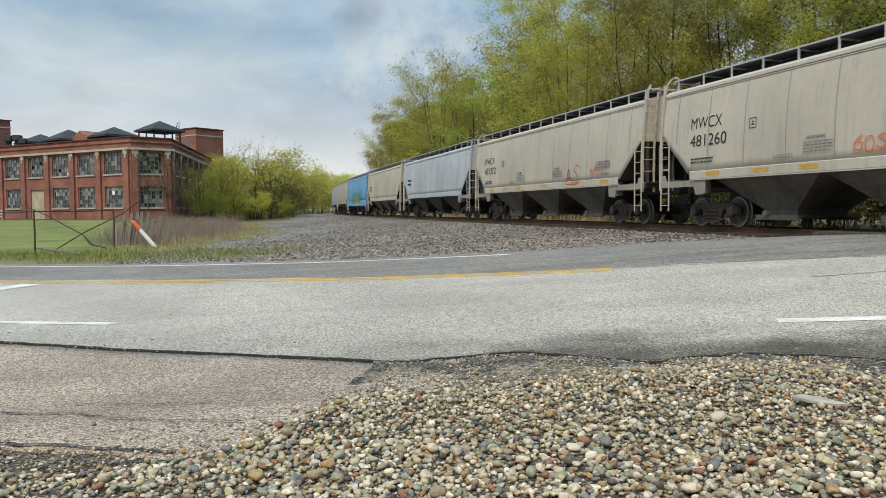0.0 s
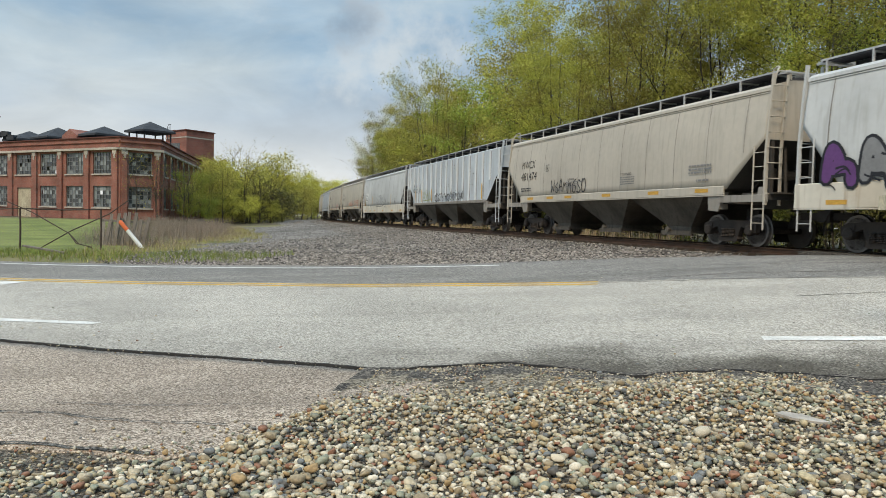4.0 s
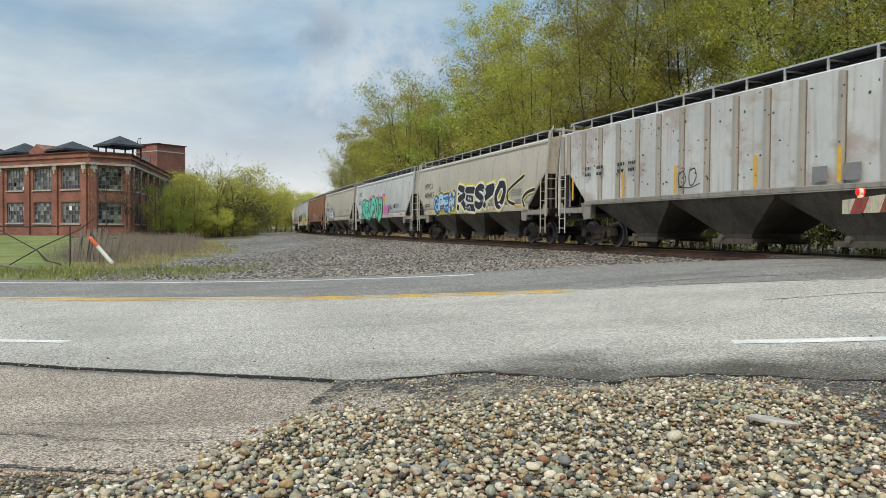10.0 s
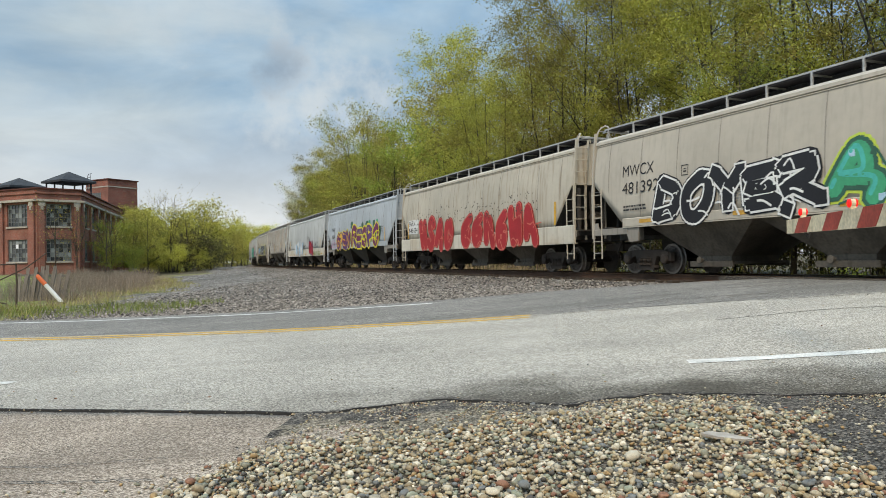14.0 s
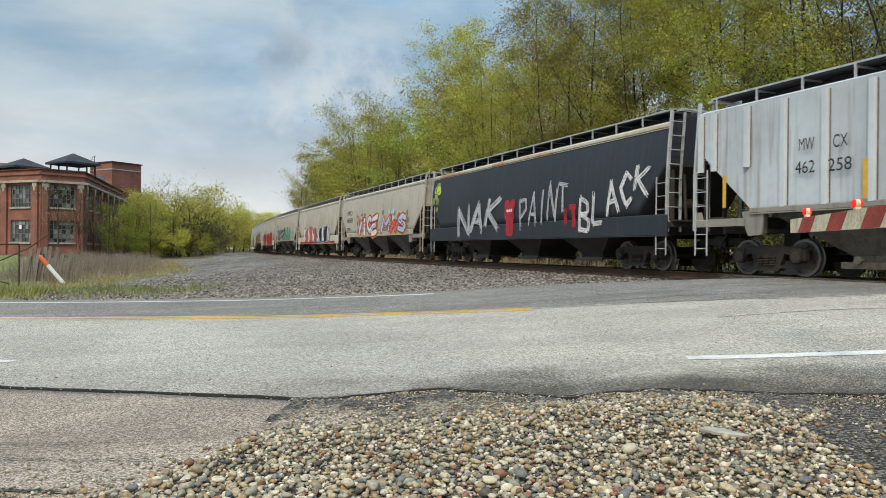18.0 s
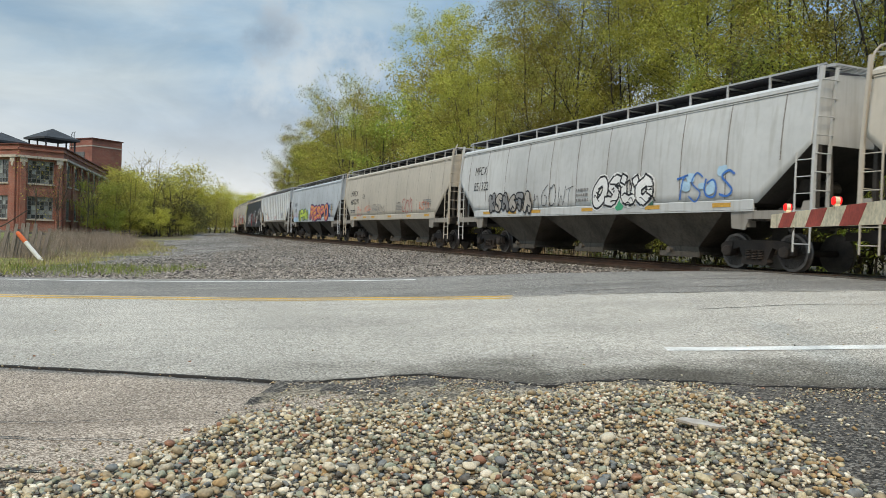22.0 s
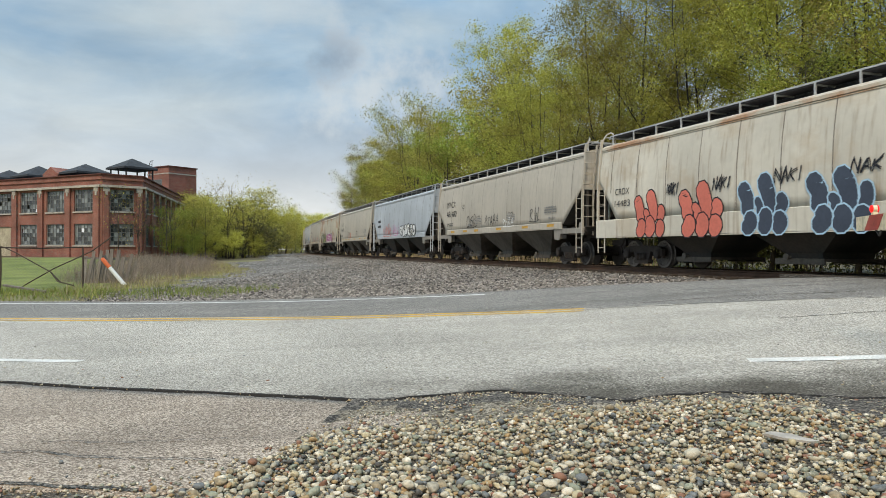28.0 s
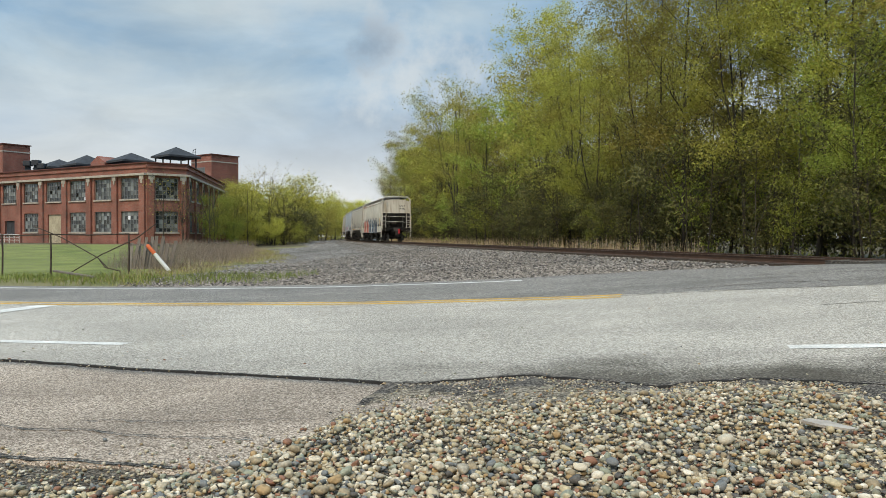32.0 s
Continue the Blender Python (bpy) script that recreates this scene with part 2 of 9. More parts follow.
def material(name, col, rough=0.7, metal=0.0, col2=None, scale=6.0, fine=60.0, bump=0.15, streak=0.0, streak_col=(0.05, 0.04, 0.03), vary=0.0, island=False, stretch=(1, 1, 1), spec=0.3, fine_amt=0.25, dist=0.01):
    """Two scales of noise between two colours, bump, and optional dirt streaks that run down."""
    m, nt, bs = principled(name)
    L, N = nt.links.new, nt.nodes.new
    tc = N("ShaderNodeTexCoord")
    mp = N("ShaderNodeMapping")
    mp.inputs["Scale"].default_value = stretch
    L(tc.outputs["Object"], mp.inputs[0])
    a = N("ShaderNodeTexNoise")
    a.inputs["Scale"].default_value, a.inputs["Detail"].default_value = scale, 6
    b = N("ShaderNodeTexNoise")
    b.inputs["Scale"].default_value, b.inputs["Detail"].default_value = fine, 4
    L(mp.outputs[0], a.inputs["Vector"]), L(mp.outputs[0], b.inputs["Vector"])
    col2 = col2 or tuple(c * 0.72 for c in col)
    ra = N("ShaderNodeValToRGB")
    ra.color_ramp.elements[0].position, ra.color_ramp.elements[1].position = 0.35, 0.65
    ra.color_ramp.elements[0].color, ra.color_ramp.elements[1].color = (*col2, 1), (*col, 1)
    L(a.outputs["Fac"], ra.inputs[0])
    mix = N("ShaderNodeMixRGB")
    mix.blend_type = "MULTIPLY"
    mix.inputs[0].default_value = fine_amt * 2
    rb = N("ShaderNodeValToRGB")
    rb.color_ramp.elements[0].position, rb.color_ramp.elements[1].position = 0.3, 0.62
    rb.color_ramp.elements[0].color = (0.45, 0.45, 0.45, 1)
    L(b.outputs["Fac"], rb.inputs[0])
    L(ra.outputs[0], mix.inputs[1]), L(rb.outputs[0], mix.inputs[2])
    last = mix.outputs[0]
    if streak > 0:
        ms = N("ShaderNodeMapping")
        ms.inputs["Scale"].default_value = (3.0, 3.0, 0.22)
        L(tc.outputs["Object"], ms.inputs[0])
        s = N("ShaderNodeTexNoise")
        s.inputs["Scale"].default_value, s.inputs["Detail"].default_value = 2.2, 5
        L(ms.outputs[0], s.inputs["Vector"])
        rs = N("ShaderNodeMapRange")
        rs.inputs["From Min"].default_value, rs.inputs["From Max"].default_value = 0.52, 0.75
        rs.inputs["To Max"].default_value = streak
        L(s.outputs["Fac"], rs.inputs["Value"])
        mk = N("ShaderNodeMixRGB")
        mk.inputs[2].default_value = (*streak_col, 1)
        L(rs.outputs[0], mk.inputs[0]), L(last, mk.inputs[1])
        last = mk.outputs[0]
    if vary > 0:
        src = N("ShaderNodeNewGeometry").outputs["Random Per Island"] if island else N("ShaderNodeObjectInfo").outputs["Random"]
        mr = N("ShaderNodeMapRange")
        mr.inputs["To Min"].default_value, mr.inputs["To Max"].default_value = 1 - vary, 1 + vary
        L(src, mr.inputs["Value"])
        hv = N("ShaderNodeHueSaturation")
        L(mr.outputs[0], hv.inputs["Value"])
        L(last, hv.inputs["Color"])
        last = hv.outputs[0]
    L(last, bs.inputs["Base Color"])
    bs.inputs["Roughness"].default_value, bs.inputs["Metallic"].default_value = rough, metal
    bs.inputs["Specular IOR Level"].default_value = spec
    if bump > 0:
        bp = N("ShaderNodeBump")
        bp.inputs["Strength"].default_value, bp.inputs["Distance"].default_value = bump, dist
        L(b.outputs["Fac"], bp.inputs["Height"])
        L(bp.outputs[0], bs.inputs["Normal"])
    return m

M = {}


def speckle(name, base, dark, light, scale, rough=0.9, big=0.35, patch=(0.8, 1.15), bump=0.5, dist=0.012, stain=0.0, dirt=False):
    """Stony surface: small cells of differing brightness over broad patches."""
    m, nt, bs = principled(name)
    L, N = nt.links.new, nt.nodes.new
    tc = N("ShaderNodeTexCoord")
    v = N("ShaderNodeTexVoronoi")
    v.inputs["Scale"].default_value = scale
    L(tc.outputs["Object"], v.inputs["Vector"])
    sep = N("ShaderNodeSeparateXYZ")
    L(v.outputs["Color"], sep.inputs[0])
    r = N("ShaderNodeValToRGB")
    e = r.color_ramp.elements
    e[0].position, e[0].color = 0.05, (*dark, 1)
    e[1].position, e[1].color = 0.97, (*light, 1)
    k = e.new(0.5)
    k.color = (*base, 1)
    L(sep.outputs[0], r.inputs[0])
    n = N("ShaderNodeTexNoise")
    n.inputs["Scale"].default_value, n.inputs["Detail"].default_value = big, 7
    L(tc.outputs["Object"], n.inputs["Vector"])
    mr = N("ShaderNodeMapRange")
    mr.inputs["From Min"].default_value, mr.inputs["From Max"].default_value = 0.3, 0.7
    mr.inputs["To Min"].default_value, mr.inputs["To Max"].default_value = patch
    L(n.outputs["Fac"], mr.inputs["Value"])
    hv = N("ShaderNodeHueSaturation")
    L(r.outputs[0], hv.inputs["Color"]), L(mr.outputs[0], hv.inputs["Value"])
    last = hv.outputs[0]
    if stain > 0:
        mp = N("ShaderNodeMapping")
        mp.inputs["Rotation"].default_value = (0, 0, radians(15))
        mp.inputs["Scale"].default_value = (0.12, 1.1, 1)
        L(tc.outputs["Object"], mp.inputs[0])
        s = N("ShaderNodeTexNoise")
        s.inputs["Scale"].default_value, s.inputs["Detail"].default_value = 1.3, 8
        L(mp.outputs[0], s.inputs["Vector"])
        ms = N("ShaderNodeMapRange")
        ms.inputs["From Min"].default_value, ms.inputs["From Max"].default_value = 0.5, 0.72
        ms.inputs["To Max"].default_value = stain
        L(s.outputs["Fac"], ms.inputs["Value"])
        mk = N("ShaderNodeMixRGB")
        mk.inputs[2].default_value = (*tuple(c * 0.45 for c in base), 1)
        L(ms.outputs[0], mk.inputs[0]), L(last, mk.inputs[1])
        last = mk.outputs[0]
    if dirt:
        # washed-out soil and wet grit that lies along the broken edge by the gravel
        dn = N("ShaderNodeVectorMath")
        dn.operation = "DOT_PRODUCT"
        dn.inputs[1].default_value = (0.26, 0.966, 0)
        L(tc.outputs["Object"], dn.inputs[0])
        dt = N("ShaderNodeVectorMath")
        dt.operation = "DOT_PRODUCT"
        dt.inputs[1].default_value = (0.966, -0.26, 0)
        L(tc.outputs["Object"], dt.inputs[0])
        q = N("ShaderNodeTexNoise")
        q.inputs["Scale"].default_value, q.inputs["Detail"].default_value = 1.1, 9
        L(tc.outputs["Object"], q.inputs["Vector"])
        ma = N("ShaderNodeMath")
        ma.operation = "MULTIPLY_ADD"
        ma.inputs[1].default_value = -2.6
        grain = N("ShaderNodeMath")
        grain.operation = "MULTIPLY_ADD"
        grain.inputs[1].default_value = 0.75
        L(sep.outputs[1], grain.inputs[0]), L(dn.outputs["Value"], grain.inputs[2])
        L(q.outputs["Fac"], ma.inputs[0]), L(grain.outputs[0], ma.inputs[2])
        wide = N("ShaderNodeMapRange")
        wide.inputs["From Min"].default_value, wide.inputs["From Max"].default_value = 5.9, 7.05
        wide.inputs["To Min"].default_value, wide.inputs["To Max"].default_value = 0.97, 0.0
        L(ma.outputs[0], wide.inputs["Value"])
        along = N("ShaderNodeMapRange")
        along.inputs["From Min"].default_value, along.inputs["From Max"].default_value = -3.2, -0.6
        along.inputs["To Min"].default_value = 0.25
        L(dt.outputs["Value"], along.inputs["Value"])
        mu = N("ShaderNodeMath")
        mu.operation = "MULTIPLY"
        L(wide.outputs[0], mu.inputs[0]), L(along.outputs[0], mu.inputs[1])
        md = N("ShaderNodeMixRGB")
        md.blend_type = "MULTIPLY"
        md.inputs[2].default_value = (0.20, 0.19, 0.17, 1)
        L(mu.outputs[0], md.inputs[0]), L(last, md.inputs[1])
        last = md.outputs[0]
    L(last, bs.inputs["Base Color"])
    bs.inputs["Roughness"].default_value = rough
    bs.inputs["Specular IOR Level"].default_value = 0.25
    bp = N("ShaderNodeBump")
    bp.inputs["Strength"].default_value, bp.inputs["Distance"].default_value = bump, dist
    L(v.outputs["Distance"], bp.inputs["Height"])
    L(bp.outputs[0], bs.inputs["Normal"])
    return m


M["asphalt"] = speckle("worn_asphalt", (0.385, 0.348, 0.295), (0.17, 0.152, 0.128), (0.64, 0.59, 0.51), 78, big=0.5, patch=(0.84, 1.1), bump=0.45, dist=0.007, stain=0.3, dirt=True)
M["asphalt_far"] = speckle("greyer_tarmac", (0.205, 0.188, 0.165), (0.075, 0.068, 0.06), (0.39, 0.36, 0.32), 60, big=0.5, patch=(0.78, 1.1), bump=0.4, dist=0.006, stain=0.5)
M["old_asphalt"] = speckle("old_driveway_asphalt", (0.305, 0.240, 0.184), (0.12, 0.092, 0.070), (0.60, 0.50, 0.405), 84, big=0.7, patch=(0.76, 1.12), bump=0.55, dist=0.008, stain=0.35)
M["dark_asphalt"] = speckle("broken_asphalt", (0.066, 0.058, 0.050), (0.024, 0.021, 0.018), (0.22, 0.195, 0.165), 60, big=1.2, bump=0.8)
M["lip_black"] = material("black_lip_edge_shade", (0.028, 0.026, 0.024), 0.9, scale=8, fine=60, bump=0.5)
M["ballast"] = speckle("grey_ballast", (0.135, 0.115, 0.097), (0.022, 0.018, 0.015), (0.52, 0.47, 0.41), 13, big=0.22, patch=(0.55, 1.15), bump=1.0, dist=0.06)
M["soil"] = speckle("stony_soil", (0.17, 0.142, 0.105), (0.06, 0.05, 0.037), (0.36, 0.31, 0.24), 50, big=0.8, bump=0.8)
M["grit"] = speckle("brown_grit_gap_shade", (0.085, 0.068, 0.05), (0.03, 0.024, 0.018), (0.24, 0.20, 0.155), 60, big=0.9, bump=0.9)
M["lawn"] = material("spring_lawn", (0.235, 0.255, 0.07), 0.9, col2=(0.135, 0.165, 0.038), scale=0.45, fine=24, bump=0.6, dist=0.05)
M["dry"] = material("dry_grass", (0.27, 0.22, 0.115), 0.95, col2=(0.13, 0.14, 0.045), scale=0.5, fine=18, bump=0.8, dist=0.06)
M["litter"] = material("leaf_litter", (0.13, 0.095, 0.055), 0.95, col2=(0.07, 0.065, 0.03), scale=0.8, fine=14, bump=0.8, dist=0.06)
M["paint_w"] = material("worn_white_paint", (0.80, 0.78, 0.73), 0.8, col2=(0.62, 0.60, 0.55), scale=2.6, fine=45, bump=0.3, fine_amt=0.35)
M["paint_y"] = material("worn_yellow_paint", (0.78, 0.43, 0.035), 0.8, col2=(0.62, 0.36, 0.06), scale=2.2, fine=45, bump=0.3, fine_amt=0.3)


def off_np(x, y):
    x, y = np.asarray(x, float), np.asarray(y, float)
    sh = x.shape
    x, y = x.ravel(), y.ravel()
    out = np.empty(len(x))
    for a in range(0, len(x), 4000):
        b = slice(a, a + 4000)
        i = np.argmin((LX[None] - x[b, None]) ** 2 + (LY[None] - y[b, None]) ** 2, axis=1)
        out[b] = -(x[b] - LX[i]) * np.cos(LH[i]) - (y[b] - LY[i]) * np.sin(LH[i])
    return out.reshape(sh)


BK = np.array([-400, -60, -20, -6, -4.2, -2.3, 0, 2.0, 3.3, 6, 9.5, 13, 17, 25, 60, 400.0])
BZ = np.array([-1.8, -1.7, -1.65, -1.6, -1.25, -0.80, -0.79, -0.80, -1.0, -1.10, -1.22, -1.38, -1.52, -1.62, -1.66, -1.8])
ROAD_NEAR, ROAD_FAR = 6.9, 18.75


def smooth(a, b, x):
    k = np.clip((x - a) / (b - a), 0, 1)
    return k * k * (3 - 2 * k)


def ground_np(x, y):
    d = off_np(x, y)
    t, n = tn(np.asarray(x), np.asarray(y))
    zr = np.interp(d, _DF, _ZF)
    zb = np.interp(d, BK, BZ)
    w = smooth(ROAD_FAR - 0.2, ROAD_FAR + 2.0, n) + (1 - smooth(ROAD_NEAR - 4.5, ROAD_NEAR - 1.0, n)) * (d < 7)
    w = np.clip(w, 0, 1)
    z = (zr - 0.07) * (1 - w) + zb * w
    z = z + 0.62 * smooth(30, 80, y) * smooth(17, 26, d)
    # long low heap of spare ballast beside the line
    z = z + 0.55 * np.exp(-((np.asarray(y) - 76) / 11) ** 2 - ((d - 6.3) / 2.2) ** 2)
    return z


def ground_z(x, y):
    return float(ground_np(np.array([x]), np.array([y]))[0])


def grid_mesh(name, xs, ys, zfun, mats, pick):
    X, Y = np.meshgrid(xs, ys)
    Z = zfun(X, Y)
    nx, ny = len(xs), len(ys)
    co = np.stack([X.ravel(), Y.ravel(), Z.ravel()], 1)
    i = (np.arange(ny - 1)[:, None] * nx + np.arange(nx - 1)[None]).ravel()
    faces = np.stack([i, i + 1, i + nx + 1, i + nx], 1)
    me = bpy.data.meshes.new(name)
    me.from_pydata(co.tolist(), [], faces.tolist())
    for m in mats:
        me.materials.append(m)
    cx, cy = co[faces].mean(1)[:, 0], co[faces].mean(1)[:, 1]
    me.polygons.foreach_set("material_index", pick(cx, cy).astype(np.int32))
    me.polygons.foreach_set("use_smooth", [True] * len(faces))
    me.update()
    return me


def rnoise(x, y, s, seed=0.0):
    return np.array([noise.noise(Vector((a * s, b * s, seed))) for a, b in zip(x, y)])


def ballast_edge(n):
    """How far left of the track the ballast reaches, by the distance beyond the road."""
    return 13.3 + 5.8 * (1 - smooth(19, 42, n))


def pick_ground(x, y):
    d = off_np(x, y)
    t, n = tn(x, y)
    near = (abs(x) < 60) & (y < 130)
    w = np.zeros(len(x))
    w[near] = rnoise(x[near], y[near], 0.35) * 2.2
    edge = ballast_edge(n) + 0.6 * w
    r = np.full(len(x), 3)
    r[(d < -3.6)] = 4
    r[(d >= -3.6) & (d < edge)] = 0
    r[(d >= edge)] = 2
    r[(d > 19 + w) & (n > 22.0 + 0.6 * w)] = 1
    r[(d > 26)] = 1
    r[(y > 79) & (d > 9)] = 2
    r[(y > 90) & (d > 9)] = 4
    r[(n < ROAD_NEAR) & (d > 0)] = 3
    r[(n < ROAD_NEAR - 6) & (d > 4)] = 2
    return r


def build_ground():
    xs = np.concatenate([[-1500, -900, -500, -300, -200, -140, -100], np.arange(-80, -20, 2.0), np.arange(-20, 22, 0.5), np.arange(22, 70, 2.0), [80, 100, 140, 200, 300, 500, 900, 1500]])
    ys = np.concatenate([[-1500, -600, -200, -80, -40, -20, -10, -5, 0, 2], np.arange(3, 46, 0.5), np.arange(46, 130, 2.0), np.arange(130, 240, 6), [260, 300, 400, 600, 1000, 1800, 3000]])
    me = grid_mesh("ground", xs, ys, ground_np, [M["ballast"], M["lawn"], M["dry"], M["soil"], M["litter"]], pick_ground)
    tagged(new("ground", me), "open ground with ballast, spring lawn, dry grass and woodland litter", "ground", kind="structure")


build_ground()


# ---- road
EDGE_T = np.array([-60, -7.3, -5.2, -2.9, -2.0, -1.5, -1.0, -0.3, 0.2, 0.9, 1.5, 2.0, 4, 60.0])
EDGE_N = np.array([7.3, 7.27, 6.95, 6.66, 6.54, 6.80, 7.0, 6.76, 6.58, 6.90, 6.77, 6.6, 6.5, 6.5])


def edge_n(t):
    """The broken near edge of the tarmac."""
    b = float(np.interp(t, EDGE_T, EDGE_N)) + 0.03 * noise.noise(Vector((t * 2.1, 3.3, 0))) + 0.025 * noise.noise(Vector((t * 7.1, 1.3, 0)))
    if t > -2.3:
        b += 0.07 * noise.noise(Vector((t * 4.6, 8.3, 0)))
    return b


def build_road():
    ts = np.concatenate([np.arange(-120, -14, 3.0), np.arange(-14, 9, 0.12), np.arange(9, 60, 1.0)])
    rows = 30
    verts, faces = [], []
    for t in ts:
        n0 = edge_n(t)
        for k in range(rows):
            u = (k / (rows - 1))
            n = n0 + (ROAD_FAR + 0.12 * noise.noise(Vector((t * 0.8, 5.5, 0))) - n0) * u ** 2.2
            x, y = xy(t, n)
            verts.append((x, y, 0.0))
    v = np.array(verts)
    v[:, 2] = np.interp(off_np(v[:, 0], v[:, 1]), _DF, _ZF)
    lip = v.reshape(len(ts), rows, 3)
    # skirt down the broken edge
    sk = lip[:, 0].copy()
    sk[:, 2] -= 0.09
    nb = len(v)
    allv = np.concatenate([v, sk])
    for i in range(len(ts) - 1):
        for k in range(rows - 1):
            a = i * rows + k
            faces.append((a, a + rows, a + rows + 1, a + 1))
        faces.append((nb + i, nb + i + 1, (i + 1) * rows, i * rows))
    me = bpy.data.meshes.new("road")
    me.from_pydata(allv.tolist(), [], faces)
    for m in ("asphalt", "asphalt_far", "dark_asphalt", "lip_black"):
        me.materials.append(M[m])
    mi = []
    for i in range(len(ts) - 1):
        for k in range(rows - 1):
            c = v.reshape(len(ts), rows, 3)[i, k]
            n = tn(c[0], c[1])[1]
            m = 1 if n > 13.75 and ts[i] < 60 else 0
            # near-black lip: broken asphalt face, with the step's shadow painted in
            if k == 0 or (k == 1 and noise.noise(Vector((ts[i] * 5.3, 0, 9))) > 0.12):
                m = 3
            elif k == 1 or (k == 2 and ts[i] > -2.2 and noise.noise(Vector((ts[i] * 3.7, 3, 9))) > 0.05):
                m = 2
            mi.append(m)
        mi.append(3 if ts[i] < -2.2 or noise.noise(Vector((ts[i] * 4.1, 7, 2))) > -0.15 else 2)
    me.polygons.foreach_set("material_index", mi)
    me.polygons.foreach_set("use_smooth", [True] * len(faces))
    tagged(new("road", me), "worn light grey tarmac road that rises to a level crossing", "road", kind="structure")


def stripe(name, label, n0, n1, t0, t1, mat, lift=0.005):
    ts = np.linspace(t0, t1, max(2, int((t1 - t0) / 0.3)))
    verts, faces = [], []
    for t in ts:
        j = 0.012 * noise.noise(Vector((t * 3, n0, 0)))
        for n in (n0 + j, n1 + j):
            x, y = xy(t, n)
            verts.append((x, y, road_z(x, y) + lift))
    for i in range(len(ts) - 1):
        faces.append((2 * i, 2 * i + 2, 2 * i + 3, 2 * i + 1))
    me = bpy.data.meshes.new(name)
    me.from_pydata(verts, [], faces)
    me.materials.append(mat)
    return tagged(new(name, me), label, "road marking", kind="structure")


build_road()
stripe("edge_line", "worn white edge line on the tarmac", 8.46, 8.66, -60, -6.7, M["paint_w"])
stripe("edge_line", "worn white edge line on the tarmac", 8.28, 8.50, 1.5, 6.0, M["paint_w"])
stripe("centre_line", "worn yellow centre line on the tarmac", 13.53, 13.665, -60, -0.34, M["paint_y"])
stripe("centre_line", "worn yellow centre line on the tarmac", 13.865, 14.0, -60, -0.34, M["paint_y"])
stripe("stop_line", "worn white stop line across the lane", 9.0, 13.4, -12.75, -12.2, M["paint_w"])
stripe("far_edge_line", "worn white edge line along the ballast", 17.85, 18.02, -60, -2.8, M["paint_w"])


# ---- driveway apron
def build_driveway():
    ts = np.arange(-12, -1.2, 0.08)
    rows = 16
    verts, faces = [], []
    for t in ts:
        hi = edge_n(t) - 0.016 - 0.05 * max(0.0, noise.noise(Vector((t * 1.7, 6.1, 2)))) - 0.02 * max(0.0, noise.noise(Vector((t * 6.3, 2.1, 2))))
        lo = 3.95 + 0.07 * noise.noise(Vector((t * 1.9, 0.4, 2))) + 0.03 * noise.noise(Vector((t * 8, 0.4, 5)))
        if t > -2.75:
            lo = float(np.interp(t, [-2.75, -2.4, -2.0, -1.7, -1.4, -1.2], [3.9, 4.1, 4.7, 5.3, 6.0, 6.5])) + 0.09 * noise.noise(Vector((t * 9, 1.4, 2)))
        hi = max(hi, lo + 0.02)
        for k in range(rows):
            n = lo + (hi - lo) * k / (rows - 1)
            x, y = xy(t, n)
            verts.append((x, y, 0.012 * noise.noise(Vector((x * 0.9, y * 0.9, 3)))))
    v = np.array(verts)
    v[:, 2] += np.interp(off_np(v[:, 0], v[:, 1]), _DF, _ZF) - 0.020
    for i in range(len(ts) - 1):
        for k in range(rows - 1):
            a = i * rows + k
            faces.append((a, a + rows, a + rows + 1, a + 1))
    # thickness along both broken edges
    nb = len(v)
    lo_v, hi_v = v.reshape(len(ts), rows, 3)[:, 0].copy(), v.reshape(len(ts), rows, 3)[:, -1].copy()
    lo_v[:, 2] -= 0.08
    hi_v[:, 2] -= 0.08
    allv = np.concatenate([v, lo_v, hi_v])
    m = len(ts)
    for i in range(m - 1):
        faces.append((nb + i, nb + i + 1, (i + 1) * rows, i * rows))
        faces.append((i * rows + rows - 1, (i + 1) * rows + rows - 1, nb + m + i + 1, nb + m + i))
    me = bpy.data.meshes.new("driveway")
    me.from_pydata(allv.tolist(), [], faces)
    me.materials.append(M["old_asphalt"])
    me.polygons.foreach_set("use_smooth", [True] * len(faces))
    tagged(new("driveway", me), "old brownish cracked tarmac driveway below the road edge", "driveway", kind="structure")


build_driveway()


def crack(pts, width):
    """A tarred crack on the road: a thin dark strip through points (t, n)."""
    ts = [q[0] for q in pts]
    n = max(6, int((ts[-1] - ts[0]) / 0.07))
    verts, faces = [], []
    for i in range(n):
        t = ts[0] + (ts[-1] - ts[0]) * i / (n - 1)
        c = float(np.interp(t, ts, [q[1] for q in pts])) + 0.05 * noise.noise(Vector((t * 2.2, pts[0][1], 0))) + 0.025 * noise.noise(Vector((t * 9, pts[0][1], 4)))
        w = width * (0.6 + 0.8 * abs(noise.noise(Vector((t * 3, 1, pts[0][1])))))
        for q in (c - w / 2, c + w / 2):
            x, y = xy(t, q)
            verts.append((x, y, road_z(x, y) + 0.004))
    for i in range(n - 1):
        faces.append((2 * i, 2 * i + 2, 2 * i + 3, 2 * i + 1))
    me = bpy.data.meshes.new("road_crack")
    me.from_pydata(verts, [], faces)
    me.materials.append(M["dark_asphalt"])
    tagged(new("road_crack", me), "dark wandering crack in the tarmac", "crack", kind="structure")


